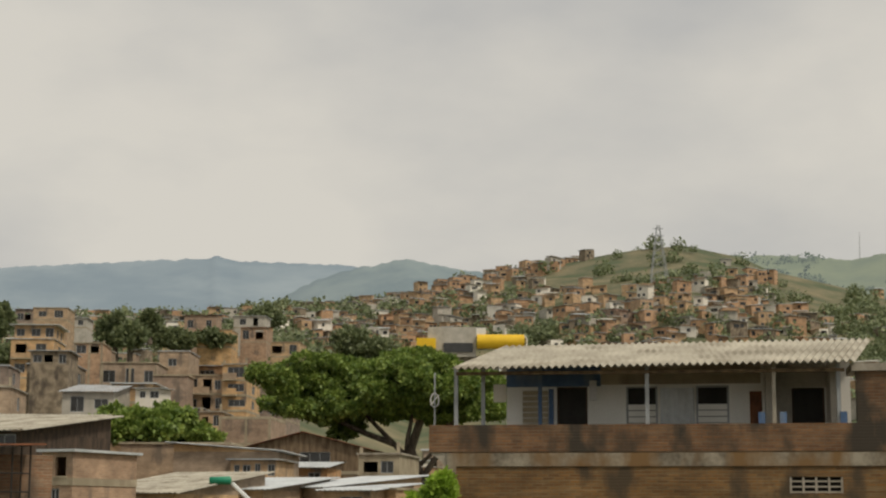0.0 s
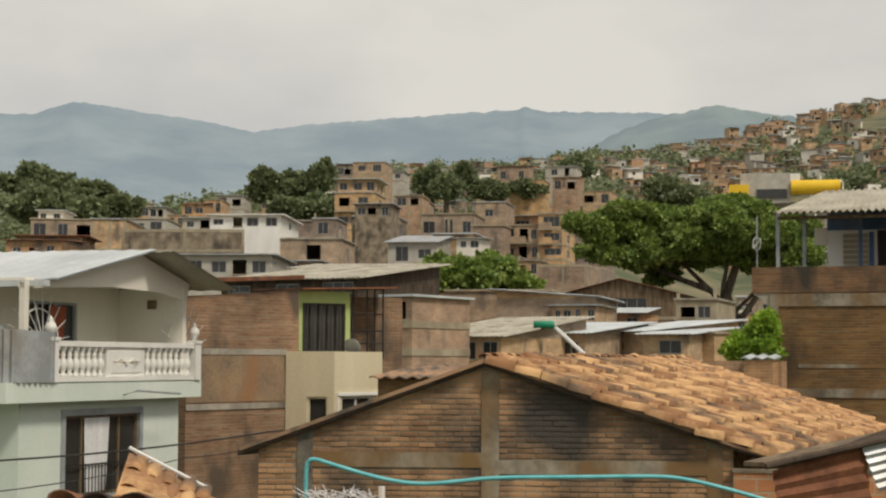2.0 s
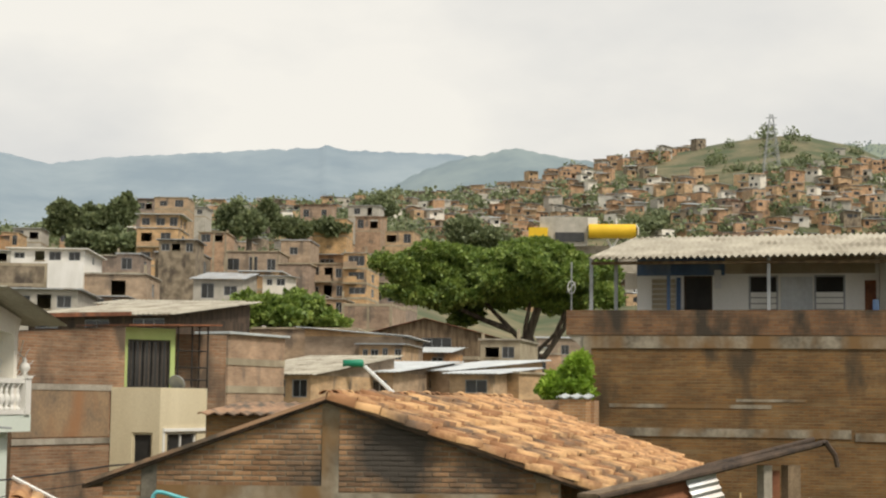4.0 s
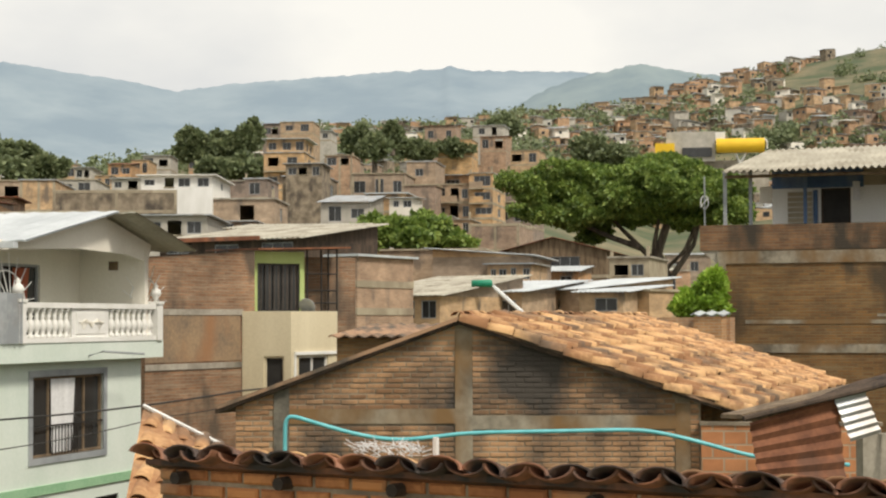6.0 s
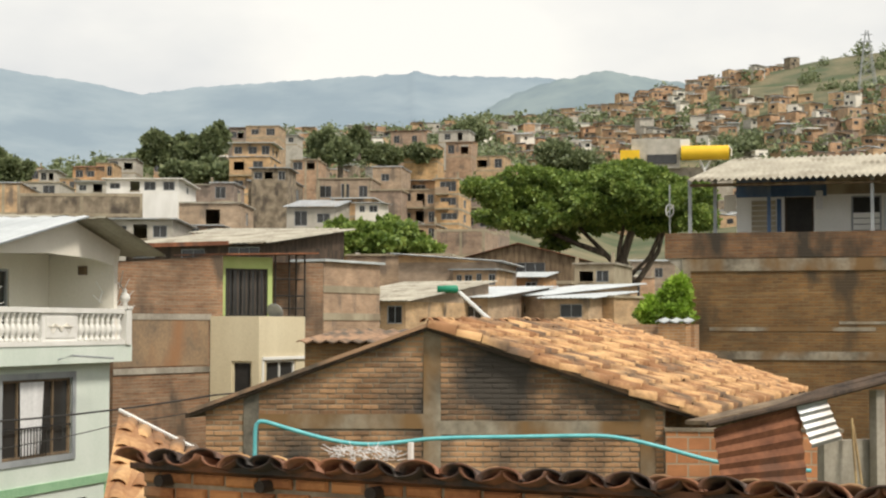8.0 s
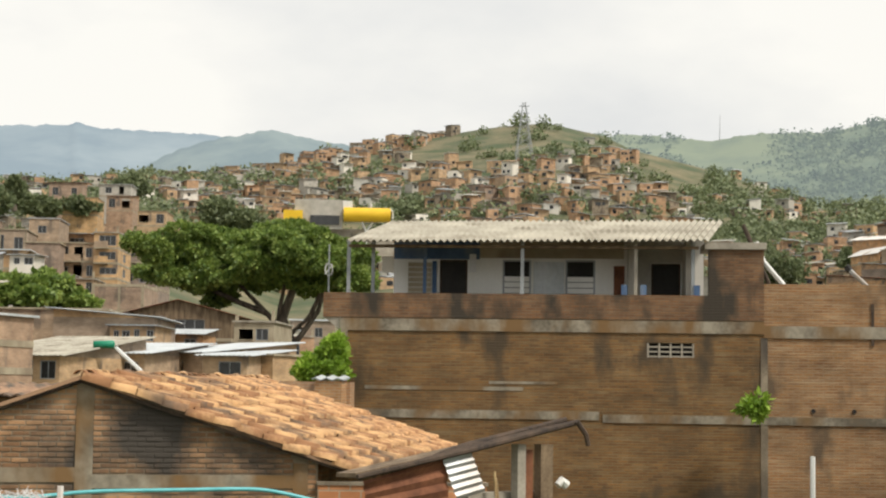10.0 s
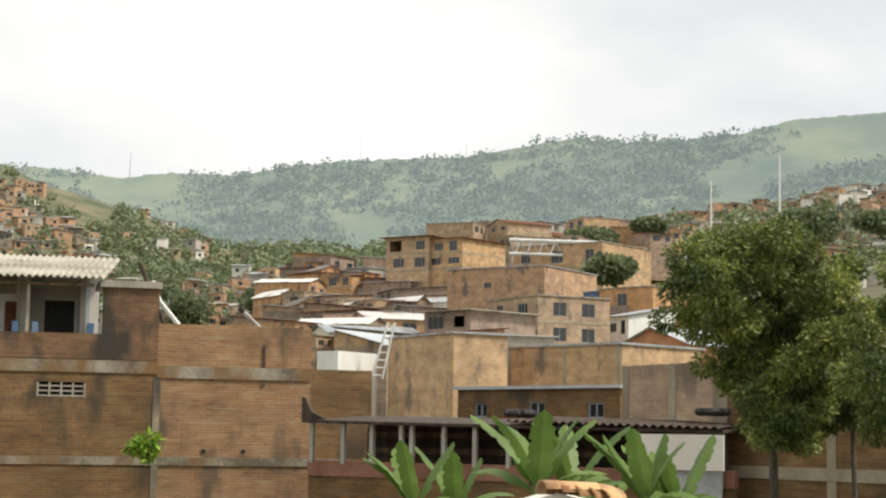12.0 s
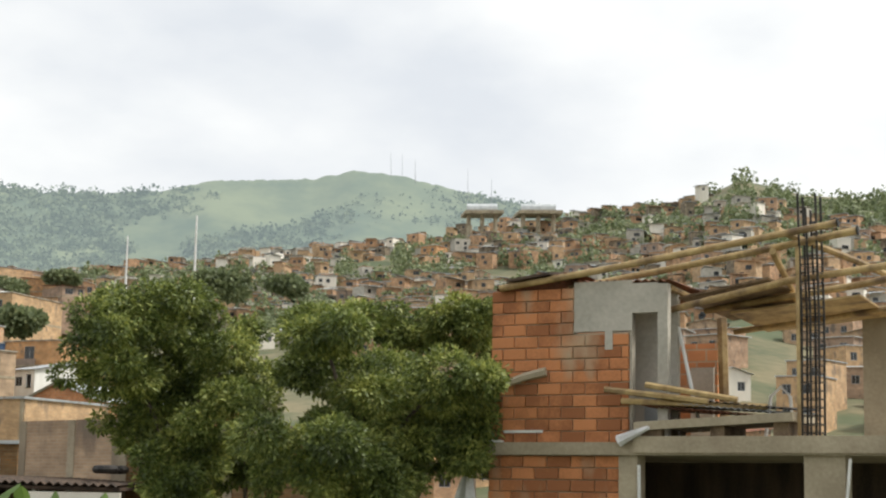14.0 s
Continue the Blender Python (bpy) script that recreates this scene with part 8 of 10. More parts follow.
house(m, w, 9.13, 2.12, "brown brick slope house with a tin roof", BRICK_TOWN, "shed", TIN_GREY, [(0.73, 0.33, 2.14, 1.79), (3.18, 0.46, 4.78, 1.66)], [], [0], rise=0.91, over=0.35, deep=7.3)
m, w = front(206.8, 360.93, 207.35, 354.18, 55.11)
house(m, w, 8.35, 2.42, "grey slope house with a pale roof", RENDER_GREY, "slab", TIN_LIGHT, [(1.42, 0.53, 2.67, 1.89), (4.11, 0.63, 5.8, 1.79)], [], [0], rise=0.84, over=0.35, deep=6.68)
m, w = front(179.9, 351.76, 185.31, 350.71, 48.49)
house(m, w, 8.79, 2.81, "brick slope house with a rusty roof", BRICK_TOWN, "shed", TIN_RUST, [(0.81, 0.65, 2.35, 2.18), (3.64, 0.47, 5.03, 2.34)], [], [0], rise=0.88, over=0.35, deep=7.03)
m, w = front(218.63, 348.52, 223.2, 345.36, 54.75)
house(m, w, 8.4, 2.76, "tan slope house with a low gable roof", BRICK_TOWN, "gable", TOWN_ROOF, [(0.54, 0.76, 1.76, 2.02), (3.83, 0.67, 5.04, 2.1)], [], [0], rise=0.84, over=0.35, deep=6.72)
tree("mango_tree", (15.45, 21.47, 3.63), "broad dark green mango tree by a brick wall", [(14.24, 21.10, 9.57, 0.87, 0.64), (15.33, 21.15, 9.86, 0.78, 0.55), (14.48, 22.53, 9.33, 0.55, 0.55), (15.69, 22.53, 9.23, 1.01, 0.64), (14.18, 21.54, 8.63, 0.73, 0.55), (15.99, 21.07, 8.82, 0.82, 0.64), (15.74, 22.08, 8.48, 1.01, 0.73), (15.61, 20.10, 8.23, 0.64, 0.55), (15.40, 21.09, 7.63, 0.91, 0.64), (15.13, 22.10, 7.81, 0.64, 0.55), (16.87, 21.65, 9.56, 0.37, 0.37), (15.01, 20.96, 7.09, 0.82, 0.55), (16.24, 20.88, 7.57, 0.64, 0.55), (16.23, 21.72, 7.03, 0.55, 0.46)], 92000, 0.084, LEAF_MANGO, 11, [[(15.45, 21.47, 3.63), (15.37, 21.53, 7.01), (15.37, 21.53, 8.08)], [(15.39, 21.52, 7.54), (14.83, 21.90, 8.96)], [(15.38, 21.52, 7.72), (15.99, 21.07, 8.82)], [(16.40, 20.75, 4.49), (16.34, 20.80, 7.93), (16.25, 20.87, 8.47)]], 0.09, 0.42, 0.4, "tree")
tree("mango_tree", (16.15, 17.69, 3.94), "dense mango tree with yellow green shoots beside block house", [(15.08, 17.30, 9.16, 0.83, 0.50), (15.82, 17.54, 9.48, 0.58, 0.37), (15.72, 18.51, 8.78, 0.66, 0.50), (17.12, 18.16, 8.52, 0.99, 0.66), (16.49, 16.44, 8.66, 0.75, 0.58), (16.08, 17.76, 7.86, 0.99, 0.66), (17.27, 17.55, 7.66, 1.08, 0.75), (14.82, 17.52, 7.49, 0.91, 0.66), (15.99, 17.39, 7.05, 1.08, 0.66), (17.44, 16.90, 7.99, 0.50, 0.75), (15.73, 19.37, 7.28, 0.50, 0.50)], 105799, 0.081, LEAF_MANGO, 12, [[(16.15, 17.69, 3.94), (16.10, 17.74, 6.72), (16.07, 17.76, 8.36)], [(16.09, 17.75, 7.37), (15.68, 18.10, 9.01)], [(16.09, 17.75, 7.29), (16.79, 17.08, 8.38)]], 0.1, 0.42, 0.4, "tree")
tree("mango_tree", (21.90, 21.17, 4.70), "mango tree crown behind a block house", [(21.48, 20.74, 10.21, 0.63, 0.47), (21.40, 21.38, 9.93, 0.73, 0.52), (21.15, 22.19, 9.95, 0.63, 0.42), (22.57, 21.34, 9.91, 0.63, 0.63), (21.78, 20.71, 8.98, 0.52, 0.63)], 32199, 0.087, LEAF_MANGO, 13, [[(21.90, 21.17, 4.70), (21.85, 21.21, 8.80), (21.84, 21.23, 9.95)]], 0.15, 0.42, 0.4, "tree")
tree("rain_tree", (-2.61, 144.53, 6.75), "spreading rain tree with a flat wide crown", [(-13.82, 140.51, 17.82, 2.43, 1.55), (-11.63, 143.05, 18.62, 3.4, 1.66), (-8.86, 145.57, 18.31, 3.65, 1.95), (-6.3, 148.02, 19.32, 3.89, 1.66), (-2.85, 142.17, 19.26, 4.38, 1.37), (-0.04, 144.51, 18.73, 3.89, 1.75), (2.61, 146.81, 17.82, 2.67, 1.66), (-2.17, 140.99, 17.29, 4.38, 1.95), (-5.22, 143.32, 17, 4.13, 1.95), (-7.91, 145.59, 16.05, 3.65, 1.75), (-13.64, 147.63, 16.36, 2.52, 1.37), (-10.35, 141.94, 15.5, 3.01, 1.55), (-0.51, 144.53, 16.1, 3.65, 1.55), (-8.91, 146.74, 14.17, 1.95, 1.06), (3.09, 140.91, 15.83, 2.19, 1.17), (-11.14, 143.07, 17.18, 3.65, 1.86), (-4.07, 145.7, 15.94, 2.92, 1.26)], 170000, 0.31, LEAF_RAIN, 14, [[(-2.61, 144.53, 6.75), (-2.43, 144.53, 10.59), (-3.09, 144.53, 12.52), (-2.14, 144.53, 15.39), (-1.68, 144.53, 17.78)], [(-2.72, 144.53, 11.06), (-4.51, 144.51, 12.98), (-6.19, 144.49, 14.68), (-7.63, 144.44, 16.36)], [(-2.52, 144.53, 11.06), (-0.73, 144.53, 12.74), (0.2, 144.51, 14.9), (1.13, 144.49, 16.8)], [(-3.56, 144.53, 10.59), (-3.34, 144.53, 13.47), (-2.87, 144.53, 15.88)], [(-2.14, 144.53, 10.11), (-0.02, 144.51, 13.22), (0.66, 144.51, 15.85)], [(-4.51, 144.51, 12.98), (-6.9, 144.46, 13.86), (-9.28, 144.35, 14.92), (-11.21, 144.24, 16.38)]], 0.55, 0.6, 0.05, 'tree')
tree("garden_tree", (-21.39, 122.6, 10), "rounded green tree between tin roofs", [(-23.51, 120.1, 13.02, 1.68, 1), (-21.92, 121.8, 13.72, 2.08, 1.08), (-20.28, 123.5, 13.6, 1.87, 1.08), (-18.79, 125.13, 13.04, 1.87, 0.74), (-21.2, 121.2, 12.87, 2.51, 0.83), (-17.28, 123.18, 12.62, 1.04, 0.43)], 16000, 0.43, LEAF_RAIN, 15, [[(-21.39, 122.6, 10), (-21.41, 122.6, 11.68), (-21.62, 122.56, 13.34)]], 0.32, 0.6, 0.1, 'tree')
tree("bright_shrub", (-0.34, 43.58, 6.29), "bright yellow green shrub beside a brick wall", [(-0.73, 43.58, 7.35, 0.35, 0.29), (-0.30, 43.58, 7.69, 0.38, 0.32), (-0.05, 43.57, 7.94, 0.22, 0.23), (-0.90, 43.58, 7.12, 0.32, 0.20), (-0.35, 43.58, 7.23, 0.53, 0.32), (-0.02, 43.57, 7.08, 0.29, 0.26), (0.03, 43.57, 7.58, 0.23, 0.35), (-0.56, 43.58, 6.97, 0.44, 0.18)], 9000, 0.15, LEAF_BRIGHT, 16, [[(-0.34, 43.58, 6.29), (-0.34, 43.58, 6.72), (-0.35, 43.58, 7.29)], [(-0.34, 43.58, 6.72), (-0.70, 43.58, 7.29)], [(-0.34, 43.58, 6.72), (-0.06, 43.57, 7.58)]], 0.04, 0.6, 0.1, "shrub")
m, w = front(-1.65, 42.78, 0.27, 42.16, 5.72)
house(m, w, 0.4, 1.17, "low rubble wall with a pale sheet on top", BRICK_TOWN, "parapet", TIN_GREY, [], [], [], rise=0.6, over=0.25, deep=4)
m, w = front(-0.63, 41.98, 0.05, 41.77, 6.31)
house(m, w, 0.5, 0.61, "brick lean-to with a pale sheet roof", BRICK_TOWN, "shed", TIN_LIGHT, [], [], [], rise=0.12, over=0.06, deep=4)
tree("wall_plant", (10.66, 41.48, 6.09), "small green plant growing from a brick wall", [(10.51, 41.52, 6.47, 0.21, 0.18), (10.72, 41.46, 6.57, 0.18, 0.18), (10.30, 41.58, 6.35, 0.18, 0.10), (10.65, 41.48, 6.24, 0.18, 0.15)], 420, 0.22, LEAF_BRIGHT, 17, [[(10.66, 41.48, 6.09), (10.65, 41.48, 6.24), (10.58, 41.50, 6.43)]], 0.015, 0.42, 0.2, "plant")
tree("hillside_tree", (-131.03, 284.76, 33.89), "dark green hillside tree above the houses", [(-131.09, 284.73, 40.21, 3.49, 2.06), (-133.54, 283.59, 39.25, 2.91, 1.77), (-128.59, 285.86, 39.27, 2.91, 1.77), (-130.57, 284.96, 38.77, 4.64, 1.77)], 5200, 0.96, LEAF_HILL, 30, [[(-131.03, 284.76, 33.89), (-131.07, 284.73, 37.32), (-131.09, 284.73, 40.21)]], 0.62, 0.7, 0.1, 'tree')
tree("hillside_tree", (-126.02, 286.99, 33.39), "dark green hillside tree above the houses", [(-126.08, 286.97, 38.84, 2.85, 1.77), (-128.12, 286.07, 38.03, 2.37, 1.52), (-124, 287.86, 38.03, 2.37, 1.52), (-125.64, 287.16, 37.61, 3.8, 1.52)], 5200, 0.96, LEAF_HILL, 31, [[(-126.02, 286.99, 33.39), (-126.04, 286.97, 36.36), (-126.08, 286.97, 38.84)]], 0.62, 0.7, 0.1, 'tree')
tree("hillside_tree", (-116.21, 277.58, 31.47), "dark green hillside tree above the houses", [(-116.25, 277.56, 36.71, 2.74, 1.71), (-118.26, 276.72, 35.94, 2.29, 1.45), (-114.24, 278.39, 35.94, 2.29, 1.45), (-115.85, 277.73, 35.53, 3.66, 1.45)], 5200, 0.98, LEAF_HILL, 32, [[(-116.21, 277.58, 31.47), (-116.23, 277.56, 34.33), (-116.25, 277.56, 36.71)]], 0.64, 0.7, 0.1, 'tree')
tree("hillside_tree", (-108.32, 272.11, 29.36), "dark green hillside tree above the houses", [(-108.37, 272.08, 33.61, 2.07, 1.38), (-109.9, 271.48, 33.01, 1.73, 1.19), (-106.81, 272.69, 32.99, 1.73, 1.19), (-108.04, 272.21, 32.66, 2.76, 1.19)], 5200, 0.99, LEAF_HILL, 33, [[(-108.32, 272.11, 29.36), (-108.35, 272.08, 31.69), (-108.37, 272.08, 33.61)]], 0.65, 0.7, 0.1, 'tree')
tree("hillside_tree", (-110.71, 243.99, 25.65), "dark green hillside tree above the houses", [(-110.78, 243.97, 31.44, 3.24, 1.89), (-113.09, 242.93, 30.57, 2.71, 1.62), (-108.43, 244.99, 30.6, 2.71, 1.62), (-110.29, 244.17, 30.13, 4.33, 1.62)], 5200, 1.02, LEAF_HILL, 34, [[(-110.71, 243.99, 25.65), (-110.74, 243.97, 28.8), (-110.78, 243.97, 31.44)]], 0.67, 0.7, 0.1, 'tree')
tree("hillside_tree", (-108.46, 254.06, 27.24), "dark green hillside tree above the houses", [(-108.5, 254.04, 31.66, 2.79, 1.43), (-110.52, 253.18, 31, 2.33, 1.23), (-106.44, 254.88, 31, 2.33, 1.23), (-108.08, 254.22, 30.67, 3.71, 1.23)], 5200, 1.01, LEAF_HILL, 35, [[(-108.46, 254.06, 27.24), (-108.48, 254.04, 29.66), (-108.5, 254.04, 31.66)]], 0.66, 0.7, 0.1, 'tree')
tree("hillside_tree", (-89.95, 300.13, 32.73), "dark green hillside tree above the houses", [(-89.99, 300.1, 39.22, 2.54, 2.06), (-91.99, 299.52, 38.3, 2.12, 1.77), (-87.97, 300.69, 38.22, 2.12, 1.77), (-89.57, 300.23, 37.74, 3.37, 1.77)], 5200, 0.96, LEAF_HILL, 36, [[(-89.95, 300.13, 32.73), (-89.97, 300.13, 36.27), (-89.99, 300.1, 39.22)]], 0.62, 0.7, 0.1, 'tree')
tree("hillside_tree", (-84.92, 301.57, 33.85), "dark green hillside tree above the houses", [(-84.98, 301.55, 40.36, 2.54, 2.06), (-86.98, 300.99, 39.45, 2.12, 1.77), (-82.94, 302.11, 39.37, 2.12, 1.77), (-84.56, 301.65, 38.89, 3.37, 1.77)], 5200, 0.96, LEAF_HILL, 37, [[(-84.92, 301.57, 33.85), (-84.96, 301.55, 37.41), (-84.98, 301.55, 40.36)]], 0.62, 0.7, 0.1, 'tree')
tree("hillside_tree", (-80.89, 302.66, 35.5), "dark green hillside tree above the houses", [(-80.93, 302.64, 42.01, 1.58, 2.06), (-82.2, 302.31, 41.11, 1.31, 1.77), (-79.66, 302.97, 40.99, 1.31, 1.77), (-80.68, 302.72, 40.53, 2.12, 1.77)], 5200, 0.96, LEAF_HILL, 38, [[(-80.89, 302.66, 35.5), (-80.91, 302.64, 39.05), (-80.93, 302.64, 42.01)]], 0.62, 0.7, 0.1, 'tree')
tree("hillside_tree", (-90.99, 299.81, 37.14), "dark green hillside tree above the houses", [(-91.01, 299.81, 41.32, 1.64, 1.33), (-92.3, 299.42, 40.72, 1.37, 1.14), (-89.7, 300.19, 40.67, 1.37, 1.14), (-90.74, 299.9, 40.36, 2.2, 1.14)], 5200, 0.96, LEAF_HILL, 39, [[(-90.99, 299.81, 37.14), (-90.99, 299.81, 39.41), (-91.01, 299.81, 41.32)]], 0.62, 0.7, 0.1, 'tree')
tree("hillside_tree", (-75.02, 274.31, 28.82), "dark green hillside tree above the houses", [(-75.06, 274.31, 33.46, 2.59, 1.48), (-77.11, 273.74, 32.81, 2.16, 1.26), (-72.97, 274.85, 32.74, 2.16, 1.26), (-74.63, 274.41, 32.41, 3.44, 1.26)], 5200, 1, LEAF_HILL, 40, [[(-75.02, 274.31, 28.82), (-75.04, 274.31, 31.35), (-75.06, 274.31, 33.46)]], 0.65, 0.7, 0.1, 'tree')
tree("hillside_tree", (-63.13, 319.53, 34.79), "dark green hillside tree above the houses", [(-63.19, 319.53, 42.56, 2.37, 2.45), (-65.11, 319.14, 41.49, 1.97, 2.11), (-61.22, 319.89, 41.32, 1.97, 2.11), (-62.78, 319.59, 40.8, 3.16, 2.11)], 5200, 0.93, LEAF_HILL, 41, [[(-63.13, 319.53, 34.79), (-63.17, 319.53, 39.03), (-63.19, 319.53, 42.56)]], 0.61, 0.7, 0.1, 'tree')
tree("hillside_tree", (-59.33, 313.89, 34.62), "dark green hillside tree above the houses", [(-59.37, 313.89, 40.8, 1.93, 1.95), (-60.95, 313.6, 39.94, 1.62, 1.68), (-57.77, 314.18, 39.82, 1.62, 1.68), (-59.04, 313.95, 39.41, 2.59, 1.68)], 5200, 0.94, LEAF_HILL, 42, [[(-59.33, 313.89, 34.62), (-59.35, 313.89, 37.99), (-59.37, 313.89, 40.8)]], 0.62, 0.7, 0.1, 'tree')
tree("hillside_tree", (-61.38, 345.27, 41.55), "dark green hillside tree above the houses", [(-61.4, 345.27, 46.78, 1.13, 1.65), (-62.33, 345.12, 46.06, 0.95, 1.42), (-60.47, 345.43, 45.94, 0.95, 1.42), (-61.2, 345.31, 45.59, 1.52, 1.42)], 5200, 0.89, LEAF_HILL, 43, [[(-61.38, 345.27, 41.55), (-61.4, 345.27, 44.39), (-61.4, 345.27, 46.78)]], 0.58, 0.7, 0.1, 'tree')
tree("hillside_tree", (-78.24, 269.97, 28.88), "dark green hillside tree above the houses", [(-78.26, 269.94, 32.62, 1.7, 1.2), (-79.62, 269.57, 32.09, 1.42, 1.03), (-76.91, 270.34, 32.05, 1.42, 1.03), (-78, 270.03, 31.76, 2.27, 1.03)], 5200, 1.01, LEAF_HILL, 44, [[(-78.24, 269.97, 28.88), (-78.26, 269.97, 30.91), (-78.26, 269.94, 32.62)]], 0.66, 0.7, 0.1, 'tree')
tree("hillside_tree", (-57.65, 352.23, 38.39), "dark green hillside tree above the houses", [(-57.67, 352.23, 44.24, 2.89, 1.85), (-60.06, 351.85, 43.43, 2.4, 1.6), (-55.29, 352.6, 43.32, 2.4, 1.6), (-57.19, 352.31, 42.91, 3.85, 1.6)], 5200, 0.88, LEAF_HILL, 45, [[(-57.65, 352.23, 38.39), (-57.65, 352.23, 41.58), (-57.67, 352.23, 44.24)]], 0.58, 0.7, 0.1, 'tree')
tree("hillside_tree", (-50.11, 359.67, 38.96), "dark green hillside tree above the houses", [(-50.13, 359.67, 44.93, 2.94, 1.89), (-52.57, 359.32, 44.11, 2.46, 1.62), (-47.71, 359.99, 43.97, 2.46, 1.62), (-49.64, 359.72, 43.57, 3.93, 1.62)], 5200, 0.88, LEAF_HILL, 46, [[(-50.11, 359.67, 38.96), (-50.13, 359.67, 42.22), (-50.13, 359.67, 44.93)]], 0.57, 0.7, 0.1, 'tree')
tree("hillside_tree", (-45.72, 419.85, 49.95), "dark green hillside tree above the houses", [(-45.76, 419.85, 56.87, 3, 2.19), (-48.22, 419.59, 55.93, 2.5, 1.88), (-43.27, 420.11, 55.77, 2.5, 1.88), (-45.25, 419.92, 55.3, 3.99, 1.88)], 5200, 0.75, LEAF_HILL, 47, [[(-45.72, 419.85, 49.95), (-45.74, 419.85, 53.73), (-45.76, 419.85, 56.87)]], 0.49, 0.7, 0.1, 'tree')
tree("hillside_tree", (-17.85, 374.93, 36.43), "dark green hillside tree above the houses", [(-17.87, 374.93, 44.21, 4.18, 2.49), (-21.29, 374.76, 43.18, 3.48, 2.13), (-14.44, 375.06, 42.93, 3.48, 2.13), (-17.17, 374.95, 42.43, 5.58, 2.13)], 5200, 0.86, LEAF_HILL, 48, [[(-17.85, 374.93, 36.43), (-17.85, 374.93, 40.67), (-17.87, 374.93, 44.21)]], 0.56, 0.7, 0.1, 'tree')
tree("hillside_tree", (-21.59, 374.73, 37.78), "dark green hillside tree above the houses", [(-21.61, 374.73, 46.13, 3.03, 2.66), (-24.12, 374.6, 45.01, 2.53, 2.28), (-19.1, 374.87, 44.79, 2.53, 2.28), (-21.11, 374.77, 44.22, 4.06, 2.28)], 5200, 0.86, LEAF_HILL, 49, [[(-21.59, 374.73, 37.78), (-21.61, 374.73, 42.33), (-21.61, 374.73, 46.13)]], 0.56, 0.7, 0.1, 'tree')
tree("hillside_tree", (114.73, 195.68, 28.11), "green tree between brown slope houses", [(114.71, 195.68, 29.67, 2.31, 1.3), (113.36, 196.46, 29.48, 1.94, 1.09), (116.03, 194.89, 29.43, 1.94, 1.09), (114.98, 195.52, 28.81, 3.08, 1.72)], 4200, 0.96, LEAF_HILL, 60, [[(114.73, 195.68, 28.11), (114.71, 195.68, 29.59), (114.71, 195.68, 30.84)]], 0.57, 0.7, 0.1, 'tree')
tree("hillside_tree", (100.14, 347.78, 27.48), "green tree between brown slope houses", [(99.79, 347.88, 32.67, 3.23, 4.53), (97.86, 348.43, 31.93, 2.70, 3.87), (101.84, 347.29, 31.85, 2.70, 3.87), (100.27, 347.74, 31.17, 4.30, 3.87)], 4200, 0.8, LEAF_HILL, 61, [[(100.14, 347.78, 27.48), (99.94, 347.84, 32.53), (99.79, 347.88, 36.75)]], 0.48, 0.7, 0.1, 'tree')
tree("hillside_tree", (106.15, 319.73, 30.59), "green tree between brown slope houses", [(106.01, 319.77, 33.14, 2.14, 2.15), (104.72, 320.21, 32.77, 1.79, 1.84), (107.36, 319.34, 32.75, 1.79, 1.84), (106.31, 319.67, 32.41, 2.86, 1.84)], 4200, 0.83, LEAF_HILL, 62, [[(106.15, 319.73, 30.59), (106.07, 319.75, 33.03), (106.01, 319.77, 35.08)]], 0.5, 0.7, 0.1, 'tree')
tree("hillside_tree", (180.03, 313.87, 47.54), "green tree between brown slope houses", [(179.99, 313.89, 50.05, 3.67, 2.07), (177.85, 315.11, 49.69, 3.08, 1.77), (182.13, 312.64, 49.64, 3.08, 1.77), (180.43, 313.64, 48.65, 4.91, 2.75)], 4200, 0.8, LEAF_HILL, 63, [[(180.03, 313.87, 47.54), (180.01, 313.89, 49.93), (179.99, 313.89, 51.91)]], 0.48, 0.7, 0.1, 'tree')
tree("hillside_tree", (190.61, 307.55, 50.27), "green tree between brown slope houses", [(190.59, 307.57, 52.49, 2.29, 1.8), (189.28, 308.37, 52.18, 1.91, 1.54), (191.89, 306.75, 52.13, 1.91, 1.54), (190.86, 307.4, 51.74, 3.08, 1.72)], 4200, 0.8, LEAF_HILL, 64, [[(190.61, 307.55, 50.27), (190.59, 307.55, 52.37), (190.59, 307.57, 54.11)]], 0.48, 0.7, 0.1, 'tree')
tree("hillside_tree", (111.33, 406.71, 38.16), "green tree between brown slope houses", [(111.1, 406.77, 41.62, 3.21, 3), (109.17, 407.31, 41.08, 2.68, 2.58), (113.1, 406.22, 41.08, 2.68, 2.58), (111.54, 406.66, 40.61, 4.29, 2.58)], 4200, 0.68, LEAF_HILL, 65, [[(111.33, 406.71, 38.16), (111.2, 406.74, 41.52), (111.1, 406.77, 44.32)]], 0.41, 0.7, 0.1, 'tree')
tree("hillside_tree", (213.3, 260.65, 48.05), "green tree between brown slope houses", [(213.34, 260.63, 50.19, 3.01, 1.78), (211.83, 261.86, 49.94, 2.51, 1.54), (214.83, 259.4, 49.80, 2.51, 1.54), (213.64, 260.39, 49.07, 4.00, 2.24)], 4200, 0.83, LEAF_HILL, 66, [[(213.3, 260.65, 48.05), (213.32, 260.63, 50.09), (213.34, 260.63, 51.8)]], 0.5, 0.7, 0.1, 'tree')
